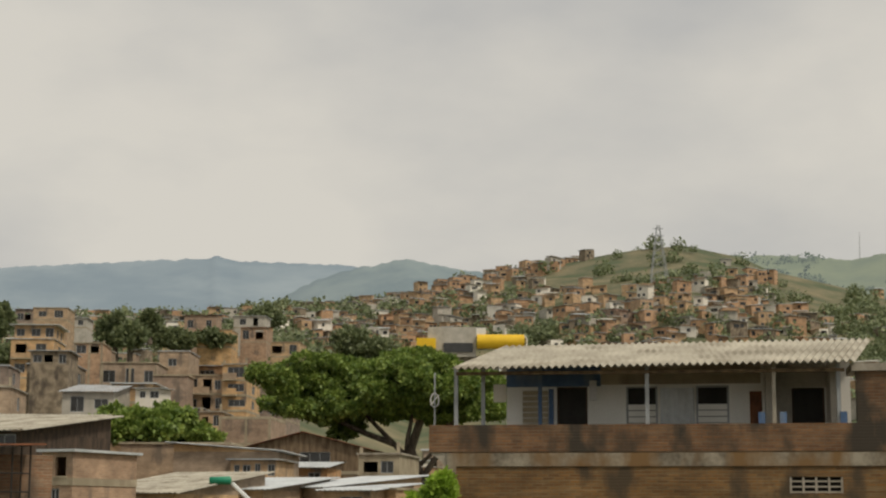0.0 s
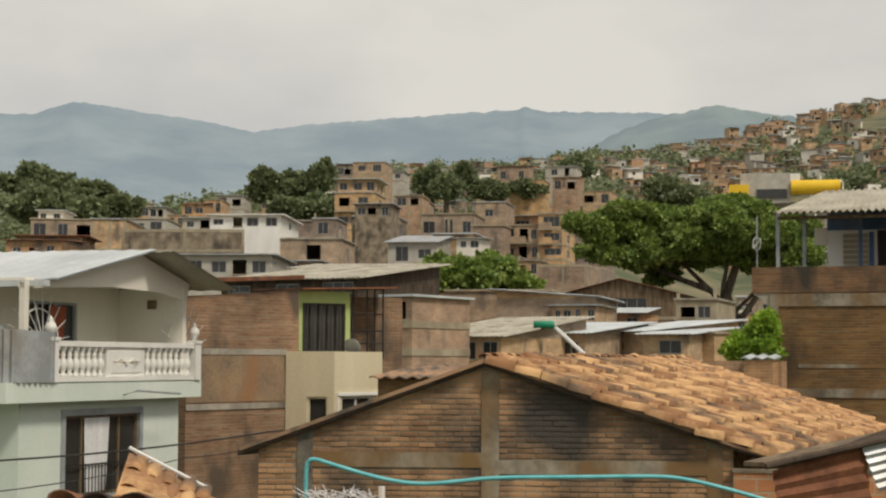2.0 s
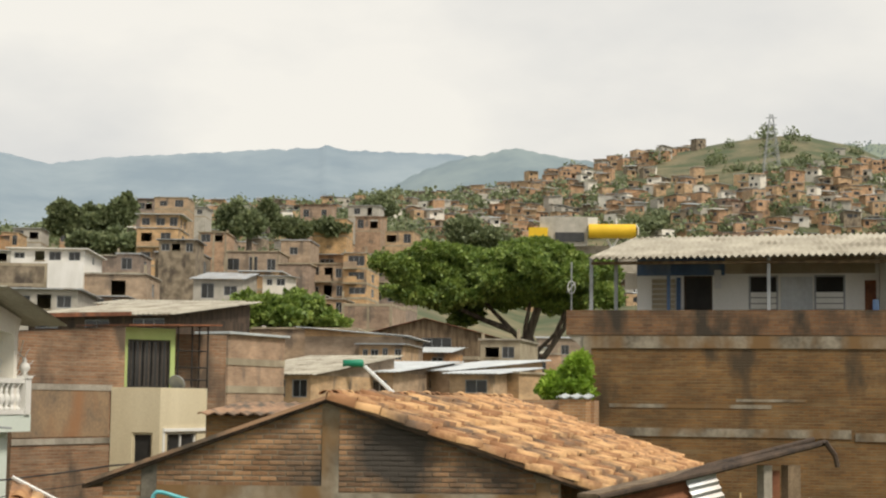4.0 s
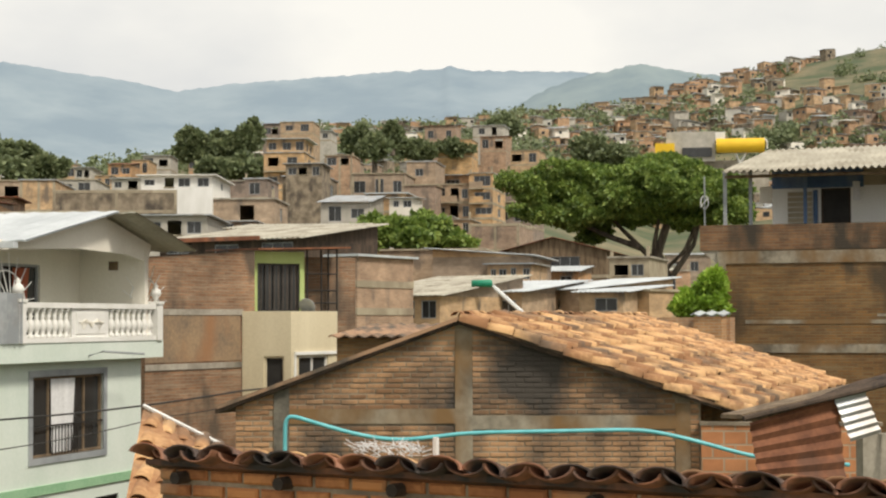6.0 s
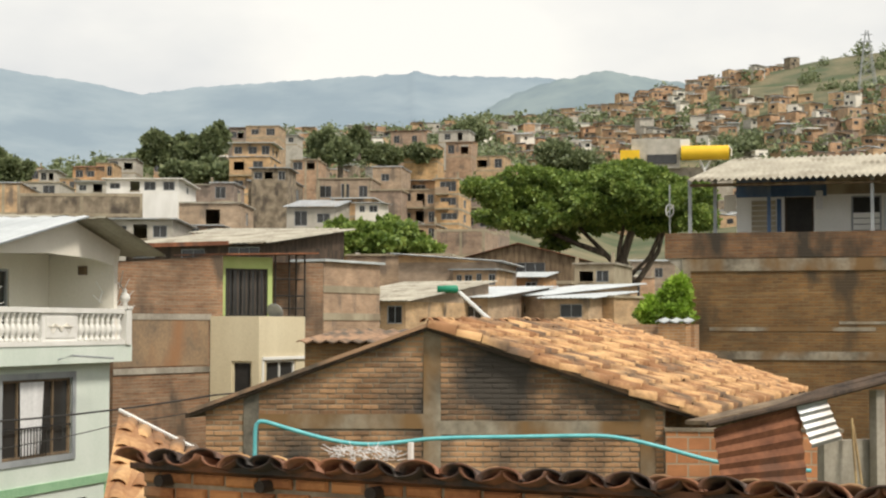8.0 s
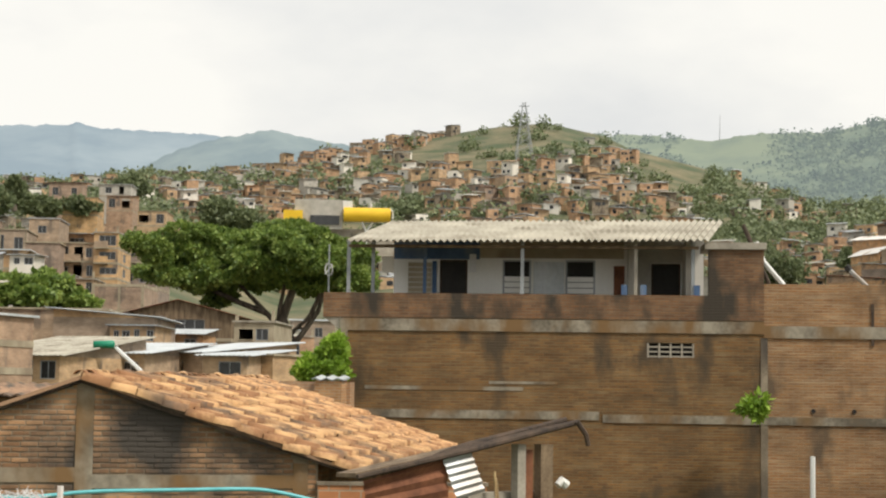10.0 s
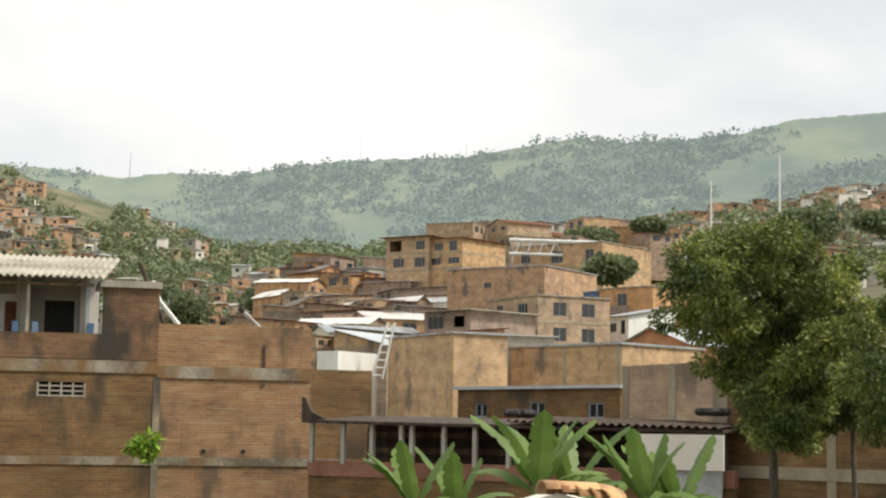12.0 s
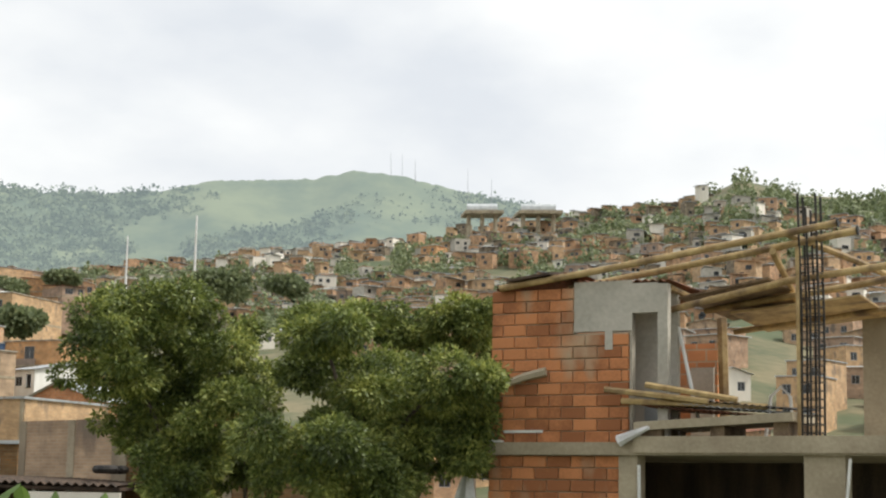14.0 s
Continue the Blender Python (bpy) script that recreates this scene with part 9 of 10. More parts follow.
tree("hillside_tree", (188.09, 248.68, 45), "green tree between brown slope houses", [(188.11, 248.68, 47.36, 4.77, 2.67), (185.61, 250.56, 47.14, 3.96, 2.22), (190.6, 246.78, 46.97, 3.96, 2.22), (188.61, 248.31, 45.74, 6.36, 3.56)], 4200, 0.88, LEAF_HILL, 67, [[(188.09, 248.68, 45), (188.11, 248.68, 47.54), (188.11, 248.68, 49.67)]], 0.52, 0.7, 0.1, 'tree')
banana_plant(9.25, 21.59, 3.55, 2.65, 80, 7, 0.8)
banana_plant(9.87, 19.05, 3.83, 2.67, 81, 9, 1.0)
banana_plant(10.99, 20.15, 3.62, 2.80, 82, 7, 1.0)
banana_plant(11.08, 18.35, 3.72, 2.67, 83, 8, 0.85)
banana_plant(12.15, 21.21, 3.56, 2.42, 84, 6, 0.8)
banana_plant(10.19, 22.26, 3.51, 2.59, 85, 6, 0.8)
banana_plant(11.95, 18.98, 3.68, 2.54, 86, 7, 0.9)
for k, (az, d, wd, hh) in enumerate(((-5.2, 190, 6, 3.2), (-4.3, 172, 5, 5.2), (-3.4, 196, 6.5, 3.4), (-2.6, 176, 5.5, 3.0), (-1.8, 192, 6, 5.4), (-1.0, 170, 5, 3.1), (-0.3, 188, 6, 3.6), (0.5, 176, 5.5, 3.0), (-2.2, 224, 7, 3.2), (-0.8, 230, 6, 5.2))):
    px, py = math.sin(radians(az)) * d, math.cos(radians(az)) * d
    house(pose(px, py, ground_z(px, py) - 0.2, 0, 0, 12 - 9 * (k % 4)), wd, 6, hh, "brick town house behind a spreading rain tree", (BRICK_TAN, BRICK_TOWN, OFFWHITE)[k % 3], ("shed", "flat", "slab")[k % 3], (TIN_GREY, TIN_RUST, TIN_LIGHT)[k % 3], [(0.8, hh - 2.2, 1.8, hh - 0.9), (3.2, hh - 2.2, 4.3, hh - 0.9)], [], [0.0], rise=0.5, over=0.3)
ob = thing("plant_house", enlarged(1.78), "grey plant house with yellow tank and yellow box", "industrial building")
part("wall", boxes((-2.66, 220.38, 27.48, 3.70, 225.38, 31.39)), RENDER_GREY, ob)
part("side_box", boxes((-4.10, 219.36, 28.33, -1.57, 223.36, 29.83)), YELLOW, ob, "bright yellow side box")
part("window_strip", boxes((-0.56, 220.18, 28.06, 3.26, 221.18, 29.28)), GLASS, ob)
part("stair_cage", boxes((3.70, 220.33, 30.10, 4.99, 224.33, 31.30)), WHITE_PAINT, ob)
part("tank", tubes([(3.84, 220.33, 29.46), (10.05, 220.10, 29.43)], r=0.95, sides=20), YELLOW, ob, "bright yellow horizontal tank")
part("tank_ring", tubes([(9.96, 219.61, 30.26), (10.31, 219.59, 29.81), (10.31, 219.59, 28.87)], r=0.1), WHITE_PAINT, ob)
part("support", tubes([(6.28, 220.26, 28.47), (6.85, 220.24, 27.15)], [(7.71, 220.21, 28.45), (6.85, 220.24, 27.15)], [(6.85, 220.24, 27.15), (6.85, 220.24, 25.54)], r=0.15), STEEL_WHITE, ob)
part("base", boxes((-2.37, 221.38, 22.79, 10.60, 225.38, 27.65)), CONCRETE, ob)
PYLON_X, PYLON_Y = 73.6, 580.4
ob = thing("power_pylon", pose(PYLON_X, PYLON_Y, ground_z(PYLON_X, PYLON_Y) - 0.3), "tall lattice power pylon on the hill crest", "pylon")
pylon(ob, 107.9 - ground_z(PYLON_X, PYLON_Y), 3.1)
tagged(part("mast", tube(bmesh.new(), [(221.43, 302.60, 46.36), (221.48, 302.57, 69.58)], 0.4, 0.2), STEEL_WHITE), "tall pale pole above the slope houses", "mast", "hill masts")
tagged(part("mast", tube(bmesh.new(), [(227.04, 337.88, 53.67), (227.04, 337.88, 69.15)], 0.33, 0.16), STEEL_WHITE), "tall pale pole above the slope houses", "mast", "hill masts")
tagged(part("mast", tube(bmesh.new(), [(409.03, 1020.59, 179.19), (408.51, 1020.79, 205.20)], 0.2, 0.1), GREY_PAINT), "thin radio mast on the hill crest", "mast", "hill masts")
tagged(part("mast", tube(bmesh.new(), [(516.41, 1082.62, 201.34), (516.18, 1082.74, 219.91)], 0.2, 0.1), GREY_PAINT), "thin radio mast on the hill crest", "mast", "hill masts")
tagged(part("mast", tube(bmesh.new(), [(216.91, 873.47, 140.34), (217.21, 873.40, 154.65)], 0.2, 0.1), GREY_PAINT), "thin radio mast on the hill crest", "mast", "hill masts")
tagged(part("mast", tube(bmesh.new(), [(1001.72, 1047.60, 283.58), (1001.47, 1047.84, 304.88)], 0.3, 0.1), GREY_PAINT), "thin radio mast on the hill crest", "mast", "hill masts")
tagged(part("mast", tube(bmesh.new(), [(1034.94, 1014.80, 268.21), (1034.66, 1015.08, 297.60)], 0.3, 0.1), GREY_PAINT), "thin radio mast on the hill crest", "mast", "hill masts")
tagged(part("mast", tube(bmesh.new(), [(1013.29, 965.25, 258.37), (1013.14, 965.42, 279.02)], 0.3, 0.1), GREY_PAINT), "thin radio mast on the hill crest", "mast", "hill masts")
tagged(part("mast", tube(bmesh.new(), [(986.00, 1062.41, 289.68), (985.71, 1062.68, 311.51)], 0.2, 0.1), GREY_PAINT), "thin radio mast on the hill crest", "mast", "hill masts")
tagged(part("mast", tube(bmesh.new(), [(993.29, 1055.60, 289.92), (993.03, 1055.84, 310.73)], 0.2, 0.1), GREY_PAINT), "thin radio mast on the hill crest", "mast", "hill masts")

# ---------------------------------------------------------------- dark shack below the long wall
ob = thing("timber_shack", pose(13.95, 38.56, 0, 0, 0, -57.6), "dark timber shack with thin posts and a tarred roof", "shack")
part("roof", sheet(bmesh.new(), (-0.1, -0.25, 7.13), (11.0, -0.25, 7.0), (11.0, 2.6, 7.0 + 0.15), (-0.1, 2.6, 7.13 + 0.15), 0.07), WOOD_DARK, ob, "black tarred roof edge")
bm = bmesh.new()
corrugated(bm, (5.8, -0.35, 7.16), (11.0, -0.35, 7.05), (5.8, 2.0, 7.26), (11.0, 2.0, 7.0 + 0.15), 0.2, 0.035, 0.02)
part("corrugated_roof", bm, WOOD_DARK, ob, "black corrugated roof sheets")
part("back_wall", boxes((0, 2.4, 0, 11.0, 2.5, 7.0 - 0.02)), WOOD_DARK, ob, "dark plank back wall")
for k in range(5):
    part("cross_board", boxes((0.1, 2.3, 7.13 - 1.0 + 0.2 * k, 9.0, 2.38, 7.13 - 0.86 + 0.2 * k)), WOOD_OLD if k % 2 else WOOD_DARK, ob)
part("sill", boxes((0.0, -0.1, 7.13 - 1.35, 11.2, 0.1, 7.13 - 0.98)), weathered("pinkish_render", (0.2, 0.09, 0.06), (0.32, 0.16, 0.11), 1.0, 12, 0.9), ob, "faded reddish sill wall")
part("foot_wall", boxes((0.0, -0.05, 0, 11.2, 0.08, 7.13 - 1.35)), BRICK_WALL, ob)
for x in (0.1, 1.05, 1.9, 2.75, 3.05, 3.95, 4.8, 5.7, 7.2, 9.0):
    part("post", boxes((x - 0.05, -0.12, 7.13 - 1.05, x + 0.05, -0.02, 7.13 - 0.03)), RENDER_GREY, ob)
part("torn_fascia", prism(bmesh.new(), [(-0.15, 7.13 + 0.55), (-0.05, 7.13 + 0.55), (0.15, 7.13 + 0.2), (0.5, 7.13 + 0.06), (0.5, 7.13), (-0.15, 7.13)], -0.2, -0.1), WOOD_DARK, ob)
part("white_panel", boxes((8.9, -0.45, 7.0 - 0.85, 11.1, -0.4, 7.0 - 0.1)), OFFWHITE, ob, "dirty white hanging panel")
part("grey_panel", boxes((9.6, -0.3, 7.0 - 1.5, 11.0, -0.25, 7.0 - 0.86)), TIN_GREY, ob, "grey corrugated panel")
for x, g in ((5.6, 0.04), (10.4, 0.1)):
    bm = bmesh.new()
    tube(bm, [(x + 0.3 * math.cos(a), 0.6 + 0.3 * math.sin(a), 7.13 + g + 0.16) for a in np.linspace(0, math.tau, 17)], 0.09, sides=8)
    tagged(part("car_tyre", bm, IRON), "old black tyre lying on a tarred roof", "tyre").matrix_world = pose(13.95, 38.56, 0, 0, 0, -57.6)

# ---------------------------------------------------------------- near roof with a yellow board
ob = thing("near_roof", pose(5.29, 10.16, 0, 0, 0, -27), "pale sheet roof with a clay tile ridge and yellow board", "roof")
part("sheet_left", sheet(bmesh.new(), (-0.75, 0.0, 6.2), (0.0, 0.0, 6.43), (0.0, 1.6, 6.4), (-0.75, 1.6, 6.17), 0.04), OFFWHITE, ob, "pale roof sheet")
part("sheet_right", sheet(bmesh.new(), (0.0, 0.0, 6.43), (0.85, 0.0, 6.24), (0.85, 1.6, 6.2), (0.0, 1.6, 6.4), 0.04), OFFWHITE, ob, "pale roof sheet")
part("yellow_board", boxes((-0.2, -0.8, 5.9, 0.62, -0.76, 6.335)), CREAM_PAINT, ob, "yellow painted board")
part("board_edge", boxes((-0.23, -0.81, 6.335, 0.65, -0.75, 6.36)), CONCRETE, ob)
part("gable_wall", prism(bmesh.new(), [(-0.7, 0.0), (0.8, 0.0), (0.8, 6.18), (0.0, 6.38), (-0.7, 6.15)], 0.06, 0.2), MORTAR, ob)
part("board_stand", boxes((-0.15, -0.75, 0.0, 0.55, -0.7, 5.9)), WOOD_OLD, ob)
for k in range(5):
    t = new("ridge_tile", TILE_MESH)
    t.parent, t.matrix_local = ob, pose(-0.12 + 0.1 * k, -0.05 + 0.02 * k, 6.44 - 0.012 * k, 0, 6 * (k - 2), -70 + 12 * k)

# ---------------------------------------------------------------- small things on and between the roofs
tagged(part("rooftop_barrel", lathe([(0.02, 0.0), (0.1, 0.0), (0.11, 0.3), (0.12, 0.55), (0.1, 0.6), (0.02, 0.62)]), GREEN_PLASTIC), "green plastic drum lying on a tin roof", "barrel").matrix_world = enlarged(1.86) @ pose(-6.68, 49.05, 7.95, 0, 90, 5)
tagged(part("roof_pole", tubes([(-6.03, 49.12, 7.85), (-4.96, 47.21, 7.04)], r=0.06), STEEL_WHITE), "white pipe leaning against a tin roof", "pipe").matrix_world = enlarged(1.86)
ob = thing("ladder", enlarged(1.89), "white steel ladder leaning on a tan house", "ladder")
la, lb = Vector((19.44, 47.7, 8.52)), Vector((19.89, 47.51, 10.28))
across = Vector((0.32, -0.12, 0))
for s in (0, 1):
    part("stile", tubes([la + across * s, lb + across * s * 0.6], r=0.035), STEEL_WHITE, ob)
for k in range(7):
    p = la.lerp(lb, (k + 0.5) / 7.5)
    part("rung", tubes([p, p + across * (1 - 0.4 * k / 7)], r=0.025), STEEL_WHITE, ob)
ob = thing("steel_truss", enlarged(2.27), "white steel roof truss on a tan house", "truss")
ta, tb = Vector((49.64, 97.58, 19.68)), Vector((55.04, 94.63, 19.53))
part("chord", tubes([ta, tb], r=0.12), STEEL_WHITE, ob)
part("chord", tubes([ta + Vector((0, 0, -0.9)), tb + Vector((0, 0, -0.9))], r=0.1), STEEL_WHITE, ob)
for k in range(8):
    p, q = ta.lerp(tb, k / 8), ta.lerp(tb, (k + 0.5) / 8) + Vector((0, 0, -0.9))
    part("web_bar", tubes([p, q, ta.lerp(tb, (k + 1) / 8)], r=0.07), STEEL_WHITE, ob)
for a, b, c, r in (((-10.19, 20.37, 5.56), (-7.63, 25.52, 5.77), (-5.5, 36.0, 6.0), 0.014), ((-9.6, 19.0, 5.25), (-9.0, 25.6, 5.35), (-8.4, 30.0, 5.5), 0.008)):
    bm = bmesh.new()
    line = []
    for p, q in ((a, b), (b, c)):
        line += [tuple(lerp(p[k], q[k], s / 8) - (0.25 * (s / 8) * (1 - s / 8) if k == 2 else 0) for k in range(3)) for s in range(8)]
    tube(bm, line + [c], r, sides=5)
    tagged(part("power_cable", bm, IRON), "black power cable sagging across the street", "cable", "street cables")

ob = thing("street_tile_roof", pose(-5.65, 14.64, 0, 0, 0, 14), "sloping clay tile roof with a pale gutter below a white house", "roof")
part("tile_bed", sheet(bmesh.new(), (0.0, 0.0, 6.06), (0.66, 0.0, 5.7), (0.95, -1.7, 5.25), (0.0, -1.7, 5.45), 0.05), TILE_CLAY, ob)
part("gutter", tubes([(0.0, -0.02, 6.1), (0.68, -0.02, 5.75)], r=0.018), STEEL_WHITE, ob)
for c in range(5):
    for r in range(5):
        u, v = (c + 0.5) / 5, (r + 0.95) / 5
        wide = lerp(0.66, 0.95, v)
        lay("roof_tile", TILE_MESH, ob, Matrix.Translation((u * wide, -1.7 * v, lerp(lerp(6.06, 5.7, u), lerp(5.45, 5.25, u), v) - 0.01)) @ pose(0, 0, 0, 16, 14 + 5 * ((c * 3 + r) % 3 - 1), 4 * ((c + 2 * r) % 3 - 1)) @ Matrix.Diagonal((0.7, 0.95, 0.7, 1)))
part("support_wall", boxes((0.02, -0.3, 0, 0.5, -0.1, 5.55)), BRICK_WALL, ob)
rb = random.Random(5)
bm = bmesh.new()
for k in range(110):
    p = Vector((-2.86 + 0.43 * rb.random(), 10.2 + 0.1 * rb.random(), 6.02 + 0.08 * rb.random()))
    tube(bm, [p, p + Vector((rb.uniform(-0.08, 0.08), 0, rb.uniform(0.0, 0.05)))], 0.004, 0.002, 4)
tagged(part("dry_cuttings", bm, CURTAIN), "pale dry cuttings lying on a roof", "cuttings", "", "stuff")
tagged(part("pipe_stub", tubes([(-2.28, 9.8, 5.8), (-2.28, 9.8, 6.17)], r=0.02), STEEL_WHITE), "short white pipe behind a tiled wall", "pipe")
tagged(part("tall_pipe", tubes([(5.13, 18.83, 0), (5.13, 18.83, 6.04)], r=0.03), STEEL_WHITE), "slim white pipe in front of a brick wall", "pipe")

# concrete platforms on the far hill
ob = thing("hill_platform", enlarged(1.136), "pale concrete platforms on tall columns on the hill", "platform")
pa, pb = Vector((369.98, 364.62, 98.0)), Vector((391.78, 341.1, 98.3))
for s0, s1 in ((0.02, 0.4), (0.55, 0.98)):
    a, b = pa.lerp(pb, s0), pa.lerp(pb, s1)
    part("deck", sheet(bmesh.new(), a, b, b + Vector((6, 8, 0)), a + Vector((6, 8, 0)), 1.0), CONCRETE_TAN, ob)
    bm = bmesh.new()
    tube(bm, [a.lerp(b, 0.1) + Vector((2, 3, 0.8)), a.lerp(b, 0.9) + Vector((2, 3, 0.8))], 1.8, sides=12)
    part("curved_roof", bm, TIN_LIGHT, ob, "pale curved roof")
    for s in (0.15, 0.5, 0.85):
        p = a.lerp(b, s) + Vector((2, 3, -1))
        part("column", tubes([p, p - Vector((0, 0, 16))], r=0.8), CONCRETE_TAN, ob)


# ---------------------------------------------------------------- hillside town
rng = random.Random(21)


def place(az, r):
    x, y = math.sin(radians(az)) * r, math.cos(radians(az)) * r
    return x, y, ground_z(x, y)


def small_house(w, d, h, wall, roof_mat, roof, label, rows):
    ops = []
    n = max(1, int(w / 2.3))
    for j in range(rows):
        for i in range(n):
            cx, cz = w * (i + 0.5) / n, h * (j + 0.5) / rows
            ops.append((cx - 0.5, cz - 0.5, cx + 0.5, cz + 0.55))
    return house(pose(0, -400, -60), w, d, h, label, wall, roof, roof_mat, ops, [], [], rise=0.7, over=0.35, deep=3, group="hillside houses")


PROTO = [small_house(5.5, 6, 3.0, BRICK_TOWN, TIN_GREY, "shed", "brown brick hillside house with a grey tin roof", 1),
         small_house(4.6, 6, 5.4, BRICK_TAN, TIN_GREY, "flat", "two-storey tan brick hillside house", 2),
         small_house(6.5, 6, 2.8, BRICK_TOWN, TIN_RUST, "shed", "low brown hillside house with a rusty roof", 1),
         small_house(5.0, 5, 3.0, OFFWHITE, TIN_GREY, "gable", "pale rendered hillside house with a gable roof", 1),
         small_house(5.8, 6, 5.2, BRICK_TOWN, TIN_LIGHT, "slab", "two-storey brick hillside house with a pale roof", 2),
         small_house(4.2, 5, 2.8, RENDER_GREY, TIN_LIGHT, "shed", "small grey hillside house with a pale roof", 1),
         small_house(6.0, 5, 2.9, BRICK_TAN, ASBESTOS, "gable", "tan hillside house with a fibre cement roof", 1)]
taken = []


def free(x, y, gap):
    if any((x - a) ** 2 + (y - b) ** 2 < gap * gap for a, b in taken):
        return False
    taken.append((x, y))
    return True


def density(az, r):
    """How built-up the hillside is."""
    n = noise.noise(Vector((az * 0.22, math.log(r) * 3.2, 4.0)))
    d = 0.55 + n * 1.5
    if az < -6:
        d -= 0.25
    if 11 < az < 24 and r > 330:
        d -= 0.55
    if 5 < az < 12 and r > 640:
        d -= 0.8
    if az > 50 and r > 420:
        d -= 0.6
    return d


protos_used = set()
made = 0
for _ in range(14000):
    if made >= 110:
        break
    az, r = rng.uniform(-15, 66), math.exp(rng.uniform(math.log(75), math.log(420)))
    if rng.random() > density(az, r) or (az < -1 and r < 190) or (-2 < az < 22 and r < 300) or (az < 34 and r < 150) or (34 <= az < 44 and r < 100):
        continue
    x, y, z = place(az, farther(r))
    if not free(x, y, 6.0):
        continue
    k = rng.choice([0, 0, 1, 1, 2, 3, 4, 4, 5, 6])
    turn = -az + rng.uniform(-38, 38)
    m = pose(x, y, z + rng.uniform(-0.4, 0.8), 0, 0, turn) @ pose(-2.5, 0, 0)
    if k not in protos_used:
        protos_used.add(k)
        PROTO[k].matrix_world = m
    else:
        copy_thing(PROTO[k], m)
    made += 1

# the houses nearer by below the second hill
for _ in range(900):
    if made >= 165:
        break
    az, r = rng.uniform(43, 63), rng.uniform(58, 150)
    x, y, z = place(az, farther(r))
    if not free(x, y, 8.5):
        continue
    copy_thing(PROTO[rng.choice([0, 1, 2, 4, 4, 5, 6])], pose(x, y, z + rng.uniform(-0.2, 0.8), 0, 0, -az + rng.uniform(-30, 30)) @ pose(-2.5, 0, 0))
    made += 1

# the houses too far to tell apart one by one
verts, faces, mats = [], [], []


def far_box(m, x0, y0, z0, x1, y1, z1, mat):
    b = len(verts)
    verts.extend(tuple(m @ Vector(p)) for p in ((x0, y0, z0), (x1, y0, z0), (x1, y1, z0), (x0, y1, z0), (x0, y0, z1), (x1, y0, z1), (x1, y1, z1), (x0, y1, z1)))
    faces.extend(tuple(b + i for i in f) for f in ((4, 5, 6, 7), (0, 1, 5, 4), (1, 2, 6, 5), (2, 3, 7, 6), (3, 0, 4, 7)))
    mats.extend([mat] * 5)


FAR_MATS = [BRICK_TOWN, BRICK_TAN, RENDER_GREY, OFFWHITE, TIN_GREY, TIN_LIGHT, TIN_GREY, ASBESTOS, GLASS, MORTAR]
taken.clear()
count = 0
for _ in range(30000):
    if count > 2600:
        break
    az, r = rng.uniform(-15, 63), math.exp(rng.uniform(math.log(125), math.log(730)))
    if rng.random() > density(az, r) * 1.05 or (r < 230 and not (az > 42 or (-1.5 < az < 20 and r > 190))):
        continue
    x, y, z = place(az, farther(r))
    if not free(x, y, 5.2):
        continue
    w, d, h = rng.uniform(3.0, 5.6), rng.uniform(3.5, 5), rng.choice([2.3, 2.5, 2.6, 2.8, 4.2, 4.8])
    m = pose(x, y, z + rng.uniform(-0.5, 0.6), 0, 0, -az + rng.uniform(-40, 40))
    far_box(m, -w / 2, 0, -3, w / 2, d, h, rng.choice([0, 0, 0, 1, 1, 1, 2, 3, 9]))
    t = m @ pose(0, 0, 0, rng.choice([0, 4, 8, -4]), rng.choice([0, 0, 6, -6]))
    far_box(t, -w / 2 - 0.3, -0.3, h + 0.05, w / 2 + 0.3, d + 0.3, h + 0.2, rng.choice([4, 4, 5, 6, 6, 7, 0, 2]))
    for i in range(rng.choice([1, 2, 3])):
        cx, cz = rng.uniform(-w / 2 + 0.8, w / 2 - 0.8), rng.choice([1.4, h - 1.3])
        far_box(m, cx - 0.5, -0.05, cz - 0.5, cx + 0.5, 0.02, cz + 0.5, 8)
    count += 1
me = bpy.data.meshes.new("far_hillside_houses")
me.from_pydata(verts, [], faces)
for mt in FAR_MATS:
    me.materials.append(mt)
me.polygons.foreach_set("material_index", mats)
tagged(new("far_hillside_houses", me), "crowded brown brick houses far up the hillside", "houses", "", "stuff")


def woods(name, spots, leaves, size, material, label, seed):
    """Many trees as clouds of leaf clumps; spots: (x, y, z, radius)."""
    rg = np.random.default_rng(seed)
    s = np.array(spots)
    n = len(s) * leaves
    idx = np.repeat(np.arange(len(s)), leaves)
    d = rg.normal(size=(n, 3))
    d /= np.linalg.norm(d, axis=1)[:, None]
    d[:, 2] = np.maximum(d[:, 2], -0.5 * np.abs(d[:, 2]))
    lump = 1 + 0.3 * np.sin(d[:, 0] * 5 + idx) * np.sin(d[:, 1] * 5 + idx * 2.0)
    c = s[idx, :3] + d * (s[idx, 3] * lump * rg.uniform(0.7, 1.05, n))[:, None]
    a = rg.normal(size=(n, 3))
    a /= np.linalg.norm(a, axis=1)[:, None]
    b = np.cross(a, d + 0.3 * rg.normal(size=(n, 3)))
    b /= np.linalg.norm(b, axis=1)[:, None]
    h = (size * s[idx, 3] * rg.uniform(0.6, 1.3, n))[:, None]
    v = np.concatenate([c - a * h, c - b * h * 0.8, c + a * h, c + b * h * 0.8], 0)
    me = bpy.data.meshes.new(name)
    me.from_pydata(v.tolist(), [], [(i, i + n, i + 2 * n, i + 3 * n) for i in range(n)])
    me.materials.append(material)
    return tagged(new(name, me), label, "trees", "", "stuff")


